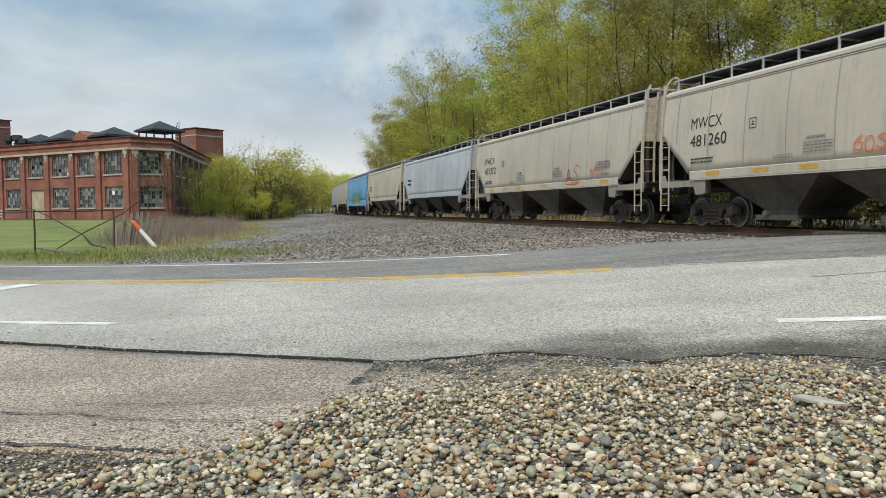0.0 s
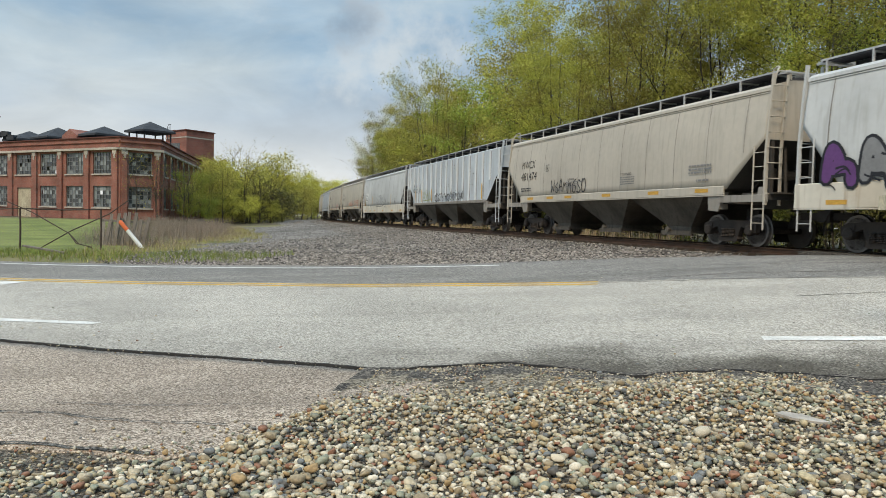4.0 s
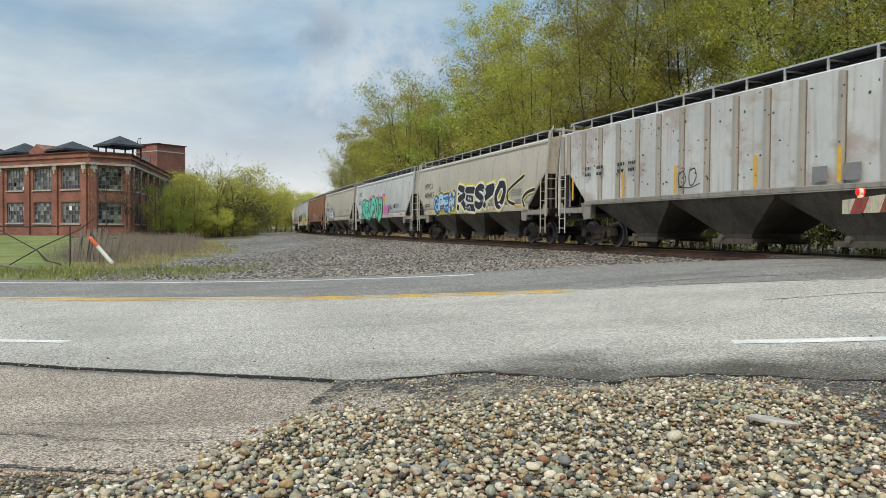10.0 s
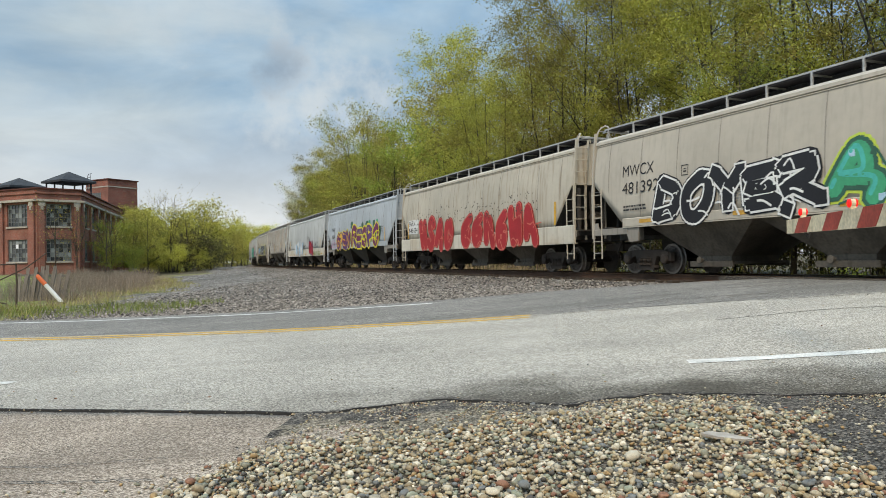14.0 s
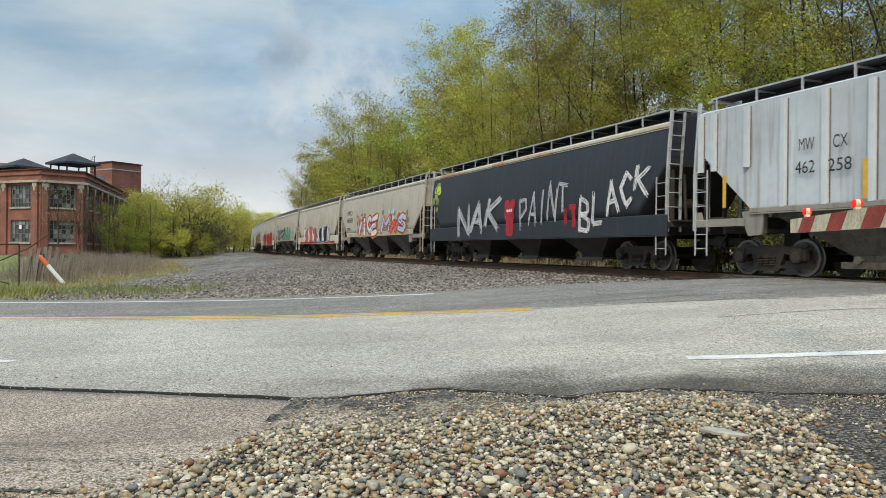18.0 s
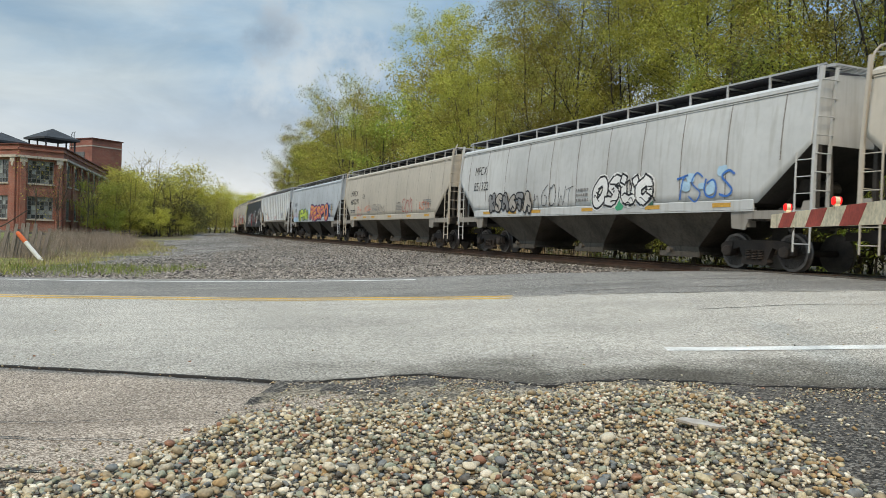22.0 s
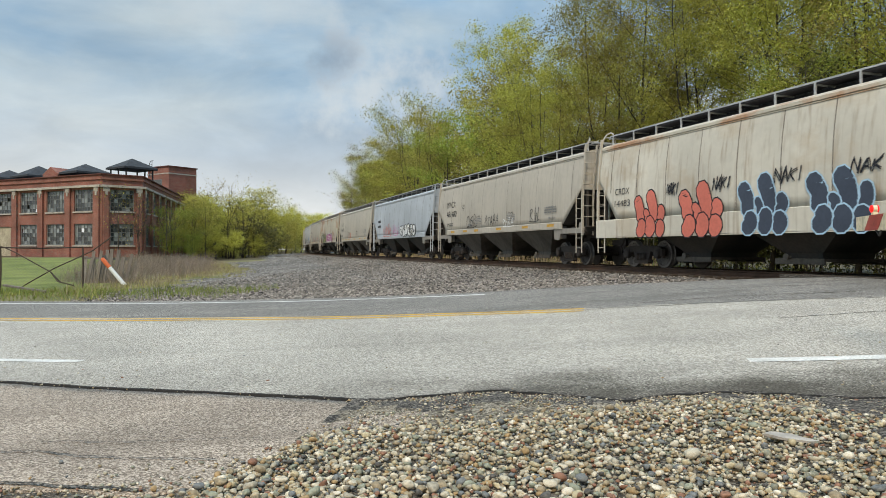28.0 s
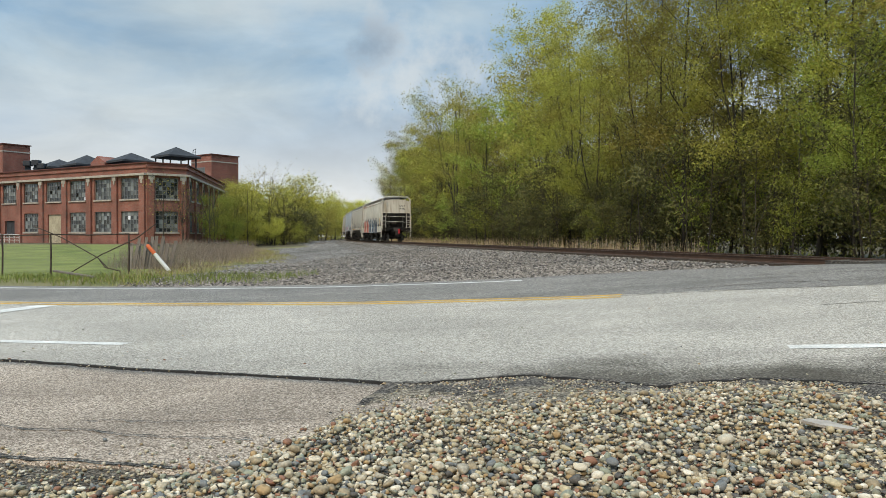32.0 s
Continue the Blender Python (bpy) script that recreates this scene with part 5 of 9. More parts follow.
def build_woods():
    rng = random.Random(7)
    for row, (o0, o1, step) in enumerate(((-11, -14.5, 5.2), (-16, -20, 5.2), (-23, -29, 6.5))):
        s = -26.0 + row * 1.7
        while s < 165:
            x, y, h = line_at(s, rng.uniform(o0, o1))
            k = NEAR[rng.choice((0, 0, 1, 1, 1, 2, 2, 3, 3))] if row < 2 and s < 42 else KINDS[rng.choice((0, 1, 1, 2, 3, 3, 5, 4))]
            sc = rng.uniform(0.78, 1.08) * (1.0 if s < 28 else 0.97 if s < 80 else 1.0)
            plant_tree(k, x, y, ground_z(x, y) - 0.05, sc, rng.uniform(0, 360))
            s += step * rng.uniform(0.7, 1.35)
    x, y, h = line_at(6.5, -10.3)
    plant_tree(NEAR[4], x, y, ground_z(x, y) - 0.05, 0.56, 40)
    s = -24.0
    while s < 150:
        for o0, o1 in ((-9.5, -12), (-12, -17), (-17, -24)):
            x, y, h = line_at(s + rng.uniform(-1, 1), rng.uniform(o0, o1))
            k = rng.choice((0, 1, 1, 2, 3, 3, 4, 4, 4))
            plant_tree(UNDER[k], x, y, ground_z(x, y) - 0.05, rng.uniform(0.6, 1.2), rng.uniform(0, 360), "young_tree", "young trees under the wood")
        s += rng.uniform(1.4, 2.3) if s < 60 else rng.uniform(2.4, 3.8)
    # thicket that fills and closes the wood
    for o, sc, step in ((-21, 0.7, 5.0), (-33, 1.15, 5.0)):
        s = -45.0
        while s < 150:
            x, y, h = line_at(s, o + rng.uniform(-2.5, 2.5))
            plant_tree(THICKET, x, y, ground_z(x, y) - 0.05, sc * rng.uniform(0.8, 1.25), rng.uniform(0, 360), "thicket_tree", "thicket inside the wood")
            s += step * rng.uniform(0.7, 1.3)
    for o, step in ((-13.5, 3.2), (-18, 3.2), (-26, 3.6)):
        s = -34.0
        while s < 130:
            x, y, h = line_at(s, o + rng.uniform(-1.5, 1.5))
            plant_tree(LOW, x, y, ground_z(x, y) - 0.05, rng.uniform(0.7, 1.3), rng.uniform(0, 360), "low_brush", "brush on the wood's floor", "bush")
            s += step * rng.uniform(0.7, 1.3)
    for i in range(40):
        y = rng.uniform(116, 190)
        x = y * rng.uniform(-0.29, -0.13)
        if off_line(x, y) > 8:
            plant_tree(LOW, x, y, ground_z(x, y) - 0.05, rng.uniform(0.9, 1.5), rng.uniform(0, 360), "low_brush", "brush beyond the factory", "bush")
    # bushes that close both sides of the line far off
    for i in range(40):
        x, y, h = line_at(rng.uniform(95, 190), rng.uniform(8.5, 20))
        plant_tree(BUSH[rng.choice((0, 2, 3, 3))], x, y, ground_z(x, y) - 0.05, rng.uniform(0.35, 0.7), rng.uniform(0, 360), "far_bush", "far bushes beside the line", "bush")
    for i in range(60):
        x, y, h = line_at(rng.uniform(165, 330), rng.choice((-1, 1, 1)) * rng.uniform(8, 30))
        k = rng.choice((BUSH[0], BUSH[3], BUSH[0]))
        plant_tree(k, x, y, ground_z(x, y) - 0.05, rng.uniform(0.8, 1.25), rng.uniform(0, 360), "far_tree", "far trees beyond the line")
    # woods left of the line, beyond the factory
    for i in range(90):
        px = rng.uniform(-0.285, -0.100)
        y = rng.uniform(118, 165) if px < -0.15 else rng.uniform(150, 235)
        x = px * y
        d = off_line(x, y)
        if d < 8.5:
            continue
        top = 9.8 + 2.0 * math.sin(px * 60) if px < -0.165 else 9.8 - (px + 0.165) * 75
        k = rng.choice((BUSH[0], BUSH[0], BUSH[0], BUSH[0], BUSH[3], BUSH[2], KINDS[0], KINDS[2], KINDS[5], BARE))
        hgt = 8.0 if k in BUSH else 13.0 if k is BARE else 21.0
        sc = top * (y / 140) ** 0.8 * rng.uniform(0.6, 1.0) / hgt
        plant_tree(k, x, y, ground_z(x, y) - 0.05, sc, rng.uniform(0, 360), "far_tree", "far trees beyond the line")
    for x, y, sc in ((-32.5, 128, 0.95), (-30.0, 131, 1.0), (-27.0, 137, 0.85), (-8.0, 118, 0.9), (-6.0, 122, 0.95)):
        plant_tree(BARE, x, y, ground_z(x, y) - 0.05, sc, rng.uniform(0, 360), "bare_tree", "bare trees beyond the line")
    for i in range(46):
        px = rng.uniform(-0.20, -0.075)
        y = rng.uniform(215, 330)
        x = px * y
        if abs(off_line(x, y)) < 7.5:
            continue
        k = BUSH[rng.choice((0, 1, 3))] if rng.random() < 0.75 else KINDS[rng.choice((0, 2))]
        sc = y * (0.050 - 0.14 * max(0.0, px + 0.16)) * rng.uniform(0.7, 1.1) / (8.0 if k in BUSH else 21.0)
        plant_tree(k, x, y, ground_z(x, y) - 0.05, sc, rng.uniform(0, 360), "far_tree", "far trees beyond the line")
    # shrubs along the factory's side
    for x, y, k, sc in ((-31.6, 84, 2, 0.95), (-29.9, 86, 2, 0.9), (-30.7, 88, 2, 0.8), (-28.6, 91, 2, 0.95), (-29.2, 95, 1, 0.85), (-28.2, 100, 1, 0.9), (-29.5, 107, 0, 0.95), (-27.0, 103, 2, 1.0), (-25.5, 110, 2, 1.1), (-31.5, 116, 0, 1.05), (-26.5, 117, 0, 1.05), (-24.0, 112, 2, 1.0), (-28.0, 112, 1, 0.8), (-23.0, 116, 2, 0.9), (-30.0, 98, 3, 0.7), (-27.2, 97, 1, 0.45), (-26.0, 105, 0, 0.55), (-24.4, 108, 0, 0.45)):
        plant_tree(BUSH[k], x, y, ground_z(x, y) - 0.05, sc, rng.uniform(0, 360), "shrub", "shrubs beside the factory", "shrub")


build_woods()


# ---------------------------------------------------------------- brick building
def brick_material(name, c1, c2, mortar):
    m, nt, bs = principled(name)
    L, N = nt.links.new, nt.nodes.new
    tc = N("ShaderNodeTexCoord")
    mp = N("ShaderNodeMapping")
    mp.inputs["Rotation"].default_value = (radians(90), 0, 0)
    L(tc.outputs["Object"], mp.inputs[0])
    b = N("ShaderNodeTexBrick")
    b.inputs["Color1"].default_value, b.inputs["Color2"].default_value, b.inputs["Mortar"].default_value = (*c1, 1), (*c2, 1), (*mortar, 1)
    b.inputs["Scale"].default_value = 1.0
    b.inputs["Brick Width"].default_value, b.inputs["Row Height"].default_value, b.inputs["Mortar Size"].default_value = 0.21, 0.075, 0.008
    L(mp.outputs[0], b.inputs["Vector"])
    n = N("ShaderNodeTexNoise")
    n.inputs["Scale"].default_value, n.inputs["Detail"].default_value = 0.5, 8
    L(tc.outputs["Object"], n.inputs["Vector"])
    mr = N("ShaderNodeMapRange")
    mr.inputs["From Min"].default_value, mr.inputs["From Max"].default_value = 0.3, 0.7
    mr.inputs["To Min"].default_value, mr.inputs["To Max"].default_value = 0.65, 1.2
    L(n.outputs["Fac"], mr.inputs["Value"])
    hv = N("ShaderNodeHueSaturation")
    L(b.outputs["Color"], hv.inputs["Color"]), L(mr.outputs[0], hv.inputs["Value"])
    L(hv.outputs[0], bs.inputs["Base Color"])
    bs.inputs["Roughness"].default_value = 0.9
    return m


M["brick"] = brick_material("red_brick", (0.275, 0.088, 0.06), (0.215, 0.068, 0.05), (0.25, 0.175, 0.14))
M["stone_trim"] = material("pale_stone_trim", (0.50, 0.45, 0.39), 0.85, scale=1.5, fine=12, bump=0.2)
M["roof_dark"] = material("dark_shingle_roof", (0.055, 0.06, 0.068), 0.85, scale=1.5, fine=14, bump=0.3)
M["steel_sash"] = material("grey_steel_sash", (0.20, 0.21, 0.21), 0.6, scale=4, fine=30, bump=0.1)


def make_glass():
    m, nt, bs = principled("old_wired_glass")
    bs.inputs["Base Color"].default_value = (0.06, 0.075, 0.08, 1)
    bs.inputs["Roughness"].default_value = 0.18
    bs.inputs["Specular IOR Level"].default_value = 0.8
    N, L = nt.nodes.new, nt.links.new
    oi = N("ShaderNodeObjectInfo")
    r = N("ShaderNodeValToRGB")
    e = r.color_ramp.elements
    e[0].position, e[0].color = 0.35, (0.02, 0.025, 0.028, 1)
    e[1].position, e[1].color = 1.0, (0.26, 0.29, 0.29, 1)
    L(oi.outputs["Random"], r.inputs[0])
    L(r.outputs[0], bs.inputs["Base Color"])
    return m


M["glass"] = make_glass()
B_A = Vector((-35.1, 88.4, 0))      # corner of the long front and the cut corner
B_B = Vector((-31.4, 91.2, 0))      # cut corner's other end
B_L = Vector((-71.6, 110.0, 0))     # the long front runs on towards here
B_R = Vector((-38.6, 137.0, 0))     # end of the side along the line
B_Z0, B_Z1 = -1.0, 8.66


def wall_frame(a, b):
    """Pose with x along the wall from a to b, y into the building, z up."""
    d = (b - a).normalized()
    return Matrix(((d.x, -d.y, 0, a.x), (d.y, d.x, 0, a.y), (0, 0, 1, B_Z0), (0, 0, 0, 1)))


def make_wall(length, height, holes, thick=0.45):
    """A wall with rectangular holes (x0, x1, z0, z1), built of upright and level strips."""
    bm = bmesh.new()
    xs = sorted({0.0, length, *[h[0] for h in holes], *[h[1] for h in holes]})
    zs = sorted({0.0, height, *[h[2] for h in holes], *[h[3] for h in holes]})
    seen = {}

    def at(i, k, y):
        if (i, k, y) not in seen:
            seen[(i, k, y)] = bm.verts.new((xs[i], y, zs[k]))
        return seen[(i, k, y)]

    def solid(i, k):
        if not (0 <= i < len(xs) - 1 and 0 <= k < len(zs) - 1):
            return False
        x, z = (xs[i] + xs[i + 1]) / 2, (zs[k] + zs[k + 1]) / 2
        return not any(h[0] < x < h[1] and h[2] < z < h[3] for h in holes)

    for i in range(len(xs) - 1):
        for k in range(len(zs) - 1):
            if not solid(i, k):
                continue
            c = ((i, k), (i + 1, k), (i + 1, k + 1), (i, k + 1))
            bm.faces.new([at(*q, 0.0) for q in c])
            bm.faces.new([at(*q, thick) for q in c[::-1]])
            for a, b, di, dk in ((0, 1, 0, -1), (1, 2, 1, 0), (2, 3, 0, 1), (3, 0, -1, 0)):
                if not solid(i + di, k + dk):
                    bm.faces.new((at(*c[b], 0.0), at(*c[a], 0.0), at(*c[a], thick), at(*c[b], thick)))
    return fix(bm)


def muntin(w, h):
    bm = bmesh.new()
    box(bm, (0, 0, 0), (w, 0.06, h))
    return bm


def window(parent, at, x0, x1, z0, z1, nx, nz, rng):
    """Steel sash with many panes in a wall's opening."""
    w, h = x1 - x0, z1 - z0
    bm = bmesh.new()
    o = [bm.verts.new((x, y, z)) for y in (0.14, 0.22) for m in (0.0, 0.09) for x, z in ((x0 + m, z0 + m), (x1 - m, z0 + m), (x1 - m, z1 - m), (x0 + m, z1 - m))]
    for k in range(4):
        q = (k + 1) % 4
        for a, b, c, d in ((k, q, 4 + q, 4 + k), (8 + k, 12 + k, 12 + q, 8 + q), (4 + k, 4 + q, 12 + q, 12 + k), (k, 8 + k, 8 + q, q)):
            bm.faces.new((o[a], o[b], o[c], o[d]))
    win = part("window", fix(bm), M["steel_sash"], parent)
    win.matrix_basis = at
    for i in range(1, nx):
        part("muntin", cached(("muntin", "up", round(h, 3)), lambda: muntin(0.045, h - 0.1), M["steel_sash"]), None, win).location = (x0 + w * i / nx, 0.18, (z0 + z1) / 2)
    for k in range(1, nz):
        part("muntin", cached(("muntin", "level", round(w, 3)), lambda: muntin(w - 0.1, 0.045), M["steel_sash"]), None, win).location = ((x0 + x1) / 2, 0.178, z0 + h * k / nz)
    pm = cached(("pane", round(w / nx, 3), round(h / nz, 3)), lambda: make_pane(w / nx, h / nz), M["glass"])
    for i in range(nx):
        for k in range(nz):
            if rng.random() < 0.03:
                continue
            p = part("pane", pm, None, win)
            p.location = (x0 + w * (i + 0.5) / nx, 0.20, z0 + h * (k + 0.5) / nz)
            p.rotation_euler = (rng.uniform(-0.02, 0.02), 0, rng.uniform(-0.02, 0.02))
    bs = bmesh.new()
    box(bs, ((x0 + x1) / 2, 0.02, z0 - 0.08), (w + 0.2, 0.34, 0.16))
    part("sill", bs, M["stone_trim"], win, "pale stone sill")


def make_pane(w, h):
    bm = bmesh.new()
    box(bm, (0, 0, 0), (w, 0.012, h))
    return bm


def build_building():
    rng = random.Random(3)
    bld = thing("brick_factory", "old two-storey red brick factory with steel sash windows", "building")
    H = B_Z1 - B_Z0
    runs = (("front", B_A, B_L, 8, 0.66), ("corner", B_B, B_A, 1, 0.45), ("side", B_R, B_B, 9, 0.7))
    for nm, b, a, bays, mg in runs:
        L = (b - a).length
        bay = (L - 2 * mg) / bays
        holes, plain = [], []
        for i in range(bays):
            c = mg + bay * (i + 0.5)
            w = min(3.3, bay * 0.72)
            k = bays - 1 - i
            lower = (c - w / 2, c + w / 2, 1.42, 3.95)
            if nm == "front" and k == 3:
                lower = (c - 1.35, c + 1.55, 0.02, 3.75)
                plain.append(("board", lower))
            elif nm == "front" and k == 5:
                lower = (c - 1.2, c + 1.2, 0.7, 3.0)
                plain.append(("door", lower))
            else:
                plain.append(("sash", lower))
            holes.append(lower)
            up = (c - w / 2, c + w / 2, 5.42, 7.98)
            holes.append(up)
            plain.append(("sash", up))
        wall = part("wall", make_wall(L, H, holes), M["brick"], bld)
        wall.matrix_basis = wall_frame(a, b)
        for kind, (x0, x1, z0, z1) in plain:
            if kind == "sash":
                window(bld, wall.matrix_basis.copy(), x0, x1, z0, z1, 6, 5, rng)
            else:
                bm = bmesh.new()
                if kind == "board":
                    box(bm, ((x0 + x1) / 2, 0.2, (z0 + z1) / 2), (x1 - x0, 0.08, z1 - z0))
                    part("boarded_opening", bm, M["cream_board"], wall, "opening closed with cream boards")
                else:
                    for q in (0.25, 0.75):
                        box(bm, (x0 + (x1 - x0) * q, 0.25, (z0 + z1) / 2), ((x1 - x0) / 2 - 0.03, 0.06, z1 - z0))
                    part("door", bm, M["roof_dark"], wall, "dark double door")
        for i in range(bays + 1):
            x = min(max(mg + bay * i, 0.3), L - 0.3)
            bm = bmesh.new()
            box(bm, (x, -0.12, 4.1), (0.85 if nm != "corner" else 0.55, 0.24, 8.2))
            part("pier", bm, M["brick"], wall)
            bt = bmesh.new()
            box(bt, (x, -0.27, 7.95), (0.7, 0.10, 0.5))
            box(bt, (x, -0.28, 7.5), (0.28, 0.08, 0.5))
            part("capital", bt, M["stone_trim"], wall, "pale stone capital")
        bt = bmesh.new()
        box(bt, (L / 2, -0.20, 8.33), (L + 0.1, 0.44, 0.26))
        part("stone_band", bt, M["stone_trim"], wall, "pale stone band under the parapet")
        bt = bmesh.new()
        box(bt, (L / 2, 0.2, H + 0.05), (L + 0.3, 0.75, 0.12))
        part("coping", bt, M["cope"], wall)
        bc = bmesh.new()
        box(bc, (L / 2, -0.08, 9.2), (L, 0.16, 0.22))
        part("cornice", bc, M["brick"], wall)
    bm = bmesh.new()
    prism(bm, [(B_A.x, B_A.y + 0.4), (B_B.x - 0.4, B_B.y + 0.3), (B_R.x - 0.4, B_R.y), (-75, 150), (B_L.x + 0.1, B_L.y + 0.5)], "z", B_Z1 - 1.0, B_Z1 - 0.8)
    part("roof", fix(bm), M["roof_dark"], bld)
    return bld


M["cream_board"] = material("cream_boarding", (0.52, 0.46, 0.33), 0.8, scale=1, fine=8, bump=0.1, streak=0.5)
M["cope"] = material("dark_red_coping_tile", (0.15, 0.055, 0.045), 0.8, scale=2, fine=10, bump=0.2)
factory = build_building()


def hip_roof(parent, x, y, w, d, z, rise, post=0.0):
    bm = bmesh.new()
    v = [bm.verts.new((sx * w / 2, sy * d / 2, z)) for sx, sy in ((-1, -1), (1, -1), (1, 1), (-1, 1))]
    u = [bm.verts.new((sx * w / 2, sy * d / 2, z - 0.25)) for sx, sy in ((-1, -1), (1, -1), (1, 1), (-1, 1))]
    t = [bm.verts.new((sx * w * 0.02, 0, z + rise)) for sx in (-1, 1)]
    bm.faces.new((v[0], v[1], t[1], t[0])), bm.faces.new((v[1], v[2], t[1])), bm.faces.new((v[2], v[3], t[0], t[1])), bm.faces.new((v[3], v[0], t[0]))
    for k in range(4):
        bm.faces.new((u[k], u[(k + 1) % 4], v[(k + 1) % 4], v[k]))
    bm.faces.new(u[::-1])
    o = part("roof_pavilion", fix(bm), M["roof_dark"], parent, "dark hipped roof")
    o.location = (x, y, 0)
    o.rotation_euler = (0, 0, radians(-40))
    for sx, sy in ((-1, -1), (1, -1), (1, 1), (-1, 1), (0, -1), (0, 1)) if post > 0 else ():
        bm = bmesh.new()
        box(bm, (sx * w * 0.40, sy * d * 0.40, z - 0.25 - post / 2), (0.15, 0.15, post))
        part("roof_post", bm, M["roof_dark"], o)


def tower(parent, x, y, w, d, z0, z1, turn):
    bm = bmesh.new()
    box(bm, (0, 0, (z0 + z1) / 2), (w, d, z1 - z0))
    t = part("tower", bm, M["brick"], parent, "square brick stair tower")
    t.location = (x, y, 0)
    t.rotation_euler = (0, 0, radians(turn))
    bm = bmesh.new()
    box(bm, (0, 0, z1 + 0.08), (w + 0.35, d + 0.35, 0.16))
    part("coping", bm, M["cope"], t)
    bm = bmesh.new()
    box(bm, (0, 0, z1 - 1.15), (w + 0.12, d + 0.12, 0.2))
    part("stone_band", bm, M["stone_trim"], t)
    return t


def tower_window(t, x, y, z, w, h):
    bm = bmesh.new()
    box(bm, (x, y, z), (w, 0.08, h))
    o = part("tower_window", bm, M["glass"], t)
    bm = bmesh.new()
    for i in range(5):
        box(bm, (x - w / 2 + w * i / 4, y - 0.05, z), (0.06, 0.05, h + 0.1))
    for i in range(4):
        box(bm, (x, y - 0.052, z - h / 2 + h * i / 3), (w + 0.1, 0.046, 0.06))
    part("sash", bm, M["steel_sash"], o)


T1 = tower(factory, -41.0, 134.0, 5.9, 5.7, 5.0, 14.2, -37)
T2 = tower(factory, -75.6, 129.0, 8.0, 4.4, 5.0, 15.3, -37)
tower_window(T1, -0.2, -2.88, 11.2, 2.6, 1.7)
tower_window(T2, -0.9, -2.23, 10.3, 2.2, 4.0)
hip_roof(factory, -37.8, 105.5, 4.9, 4.9, 11.2, 1.35, 2.6)
hip_roof(factory, -41.4, 99.0, 4.6, 4.6, 9.85, 1.15)
hip_roof(factory, -54.0, 113.0, 5.6, 5.6, 10.6, 1.6)
hip_roof(factory, -60.0, 116.5, 5.6, 5.6, 10.5, 1.4)


def roof_bits():
    bm = bmesh.new()
    prism(bm, [(-1.5, 7.8), (1.5, 7.8), (1.5, 9.7), (0, 10.6), (-1.5, 9.7)], "y", -1.5, 1.5)
    o = part("brick_gable", fix(bm), M["brick"], factory)
    o.location = (-45.2, 100.5, 0)
    o.rotation_euler = (0, 0, radians(-30))
    for i, (x, z) in enumerate(((-0.9, 10.9), (0.4, 11.0), (1.2, 10.5))):
        bm = bmesh.new()
        box(bm, (0, 0, 0), (1.1, 1.0, 0.8))
        box(bm, (0, 0, -1.0), (0.9, 0.1, 1.4))
        bmesh.ops.bevel(bm, geom=bm.edges[:], offset=0.06, segments=1, affect="EDGES")
        o = part("roof_fan", bm, M["roof_dark"], factory)
        o.location = (-62.0 + x, 113.0, z)
    bm = bmesh.new()
    for x in (-0.35, 0.35):
        tube(bm, [(x, -3.0, 12.6), (x, -3.0, 15.0), (x * 0.6, -2.9, 15.4), (x * 0.3, -2.6, 15.5)], 0.05, 5)
    for k in range(6):
        tube(bm, [(-0.35, -3.0, 12.8 + 0.4 * k), (0.35, -3.0, 12.8 + 0.4 * k)], 0.03, 4)
    lad = part("roof_ladder", bm, M["roof_dark"], T1)
    lad.location = (-1.9, 0, 0)


roof_bits()


# ---------------------------------------------------------------- lettering and graffiti on the cars
def plain(name, col, rough=0.55):
    return material(name, col, rough, col2=tuple(c * 0.85 for c in col), scale=1.5, fine=12, bump=0.0, fine_amt=0.1)


G = {k: plain("spray_" + k, c) for k, c in {
    "black": (0.02, 0.02, 0.024), "white": (0.78, 0.78, 0.76), "silver": (0.50, 0.52, 0.55), "red": (0.46, 0.028, 0.035), "orange": (0.72, 0.16, 0.06), "coral": (0.68, 0.18, 0.13),
    "yellow": (0.80, 0.70, 0.05), "green": (0.05, 0.38, 0.20), "teal": (0.06, 0.48, 0.42), "dark_green": (0.04, 0.13, 0.09), "blue": (0.05, 0.18, 0.52), "sky": (0.40, 0.60, 0.75), "slate": (0.055, 0.07, 0.10),
    "purple": (0.13, 0.05, 0.17), "plum": (0.19, 0.03, 0.10), "pink": (0.70, 0.22, 0.42), "magenta": (0.50, 0.05, 0.30), "lime": (0.55, 0.68, 0.10), "olive": (0.26, 0.30, 0.10), "grey": (0.22, 0.22, 0.22), "amber": (0.75, 0.42, 0.06), "dust": (0.40, 0.37, 0.33), "mint": (0.16, 0.62, 0.44)}.items()}


def wall_y(z, ribbed):
    if ribbed:
        return 1.634
    if z <= 2.2:
        return 1.633
    if z <= 3.0:
        return 1.633 - 0.048 * (z - 2.2) / 0.8
    return side_y(z) + 0.008


_text_cache = {}


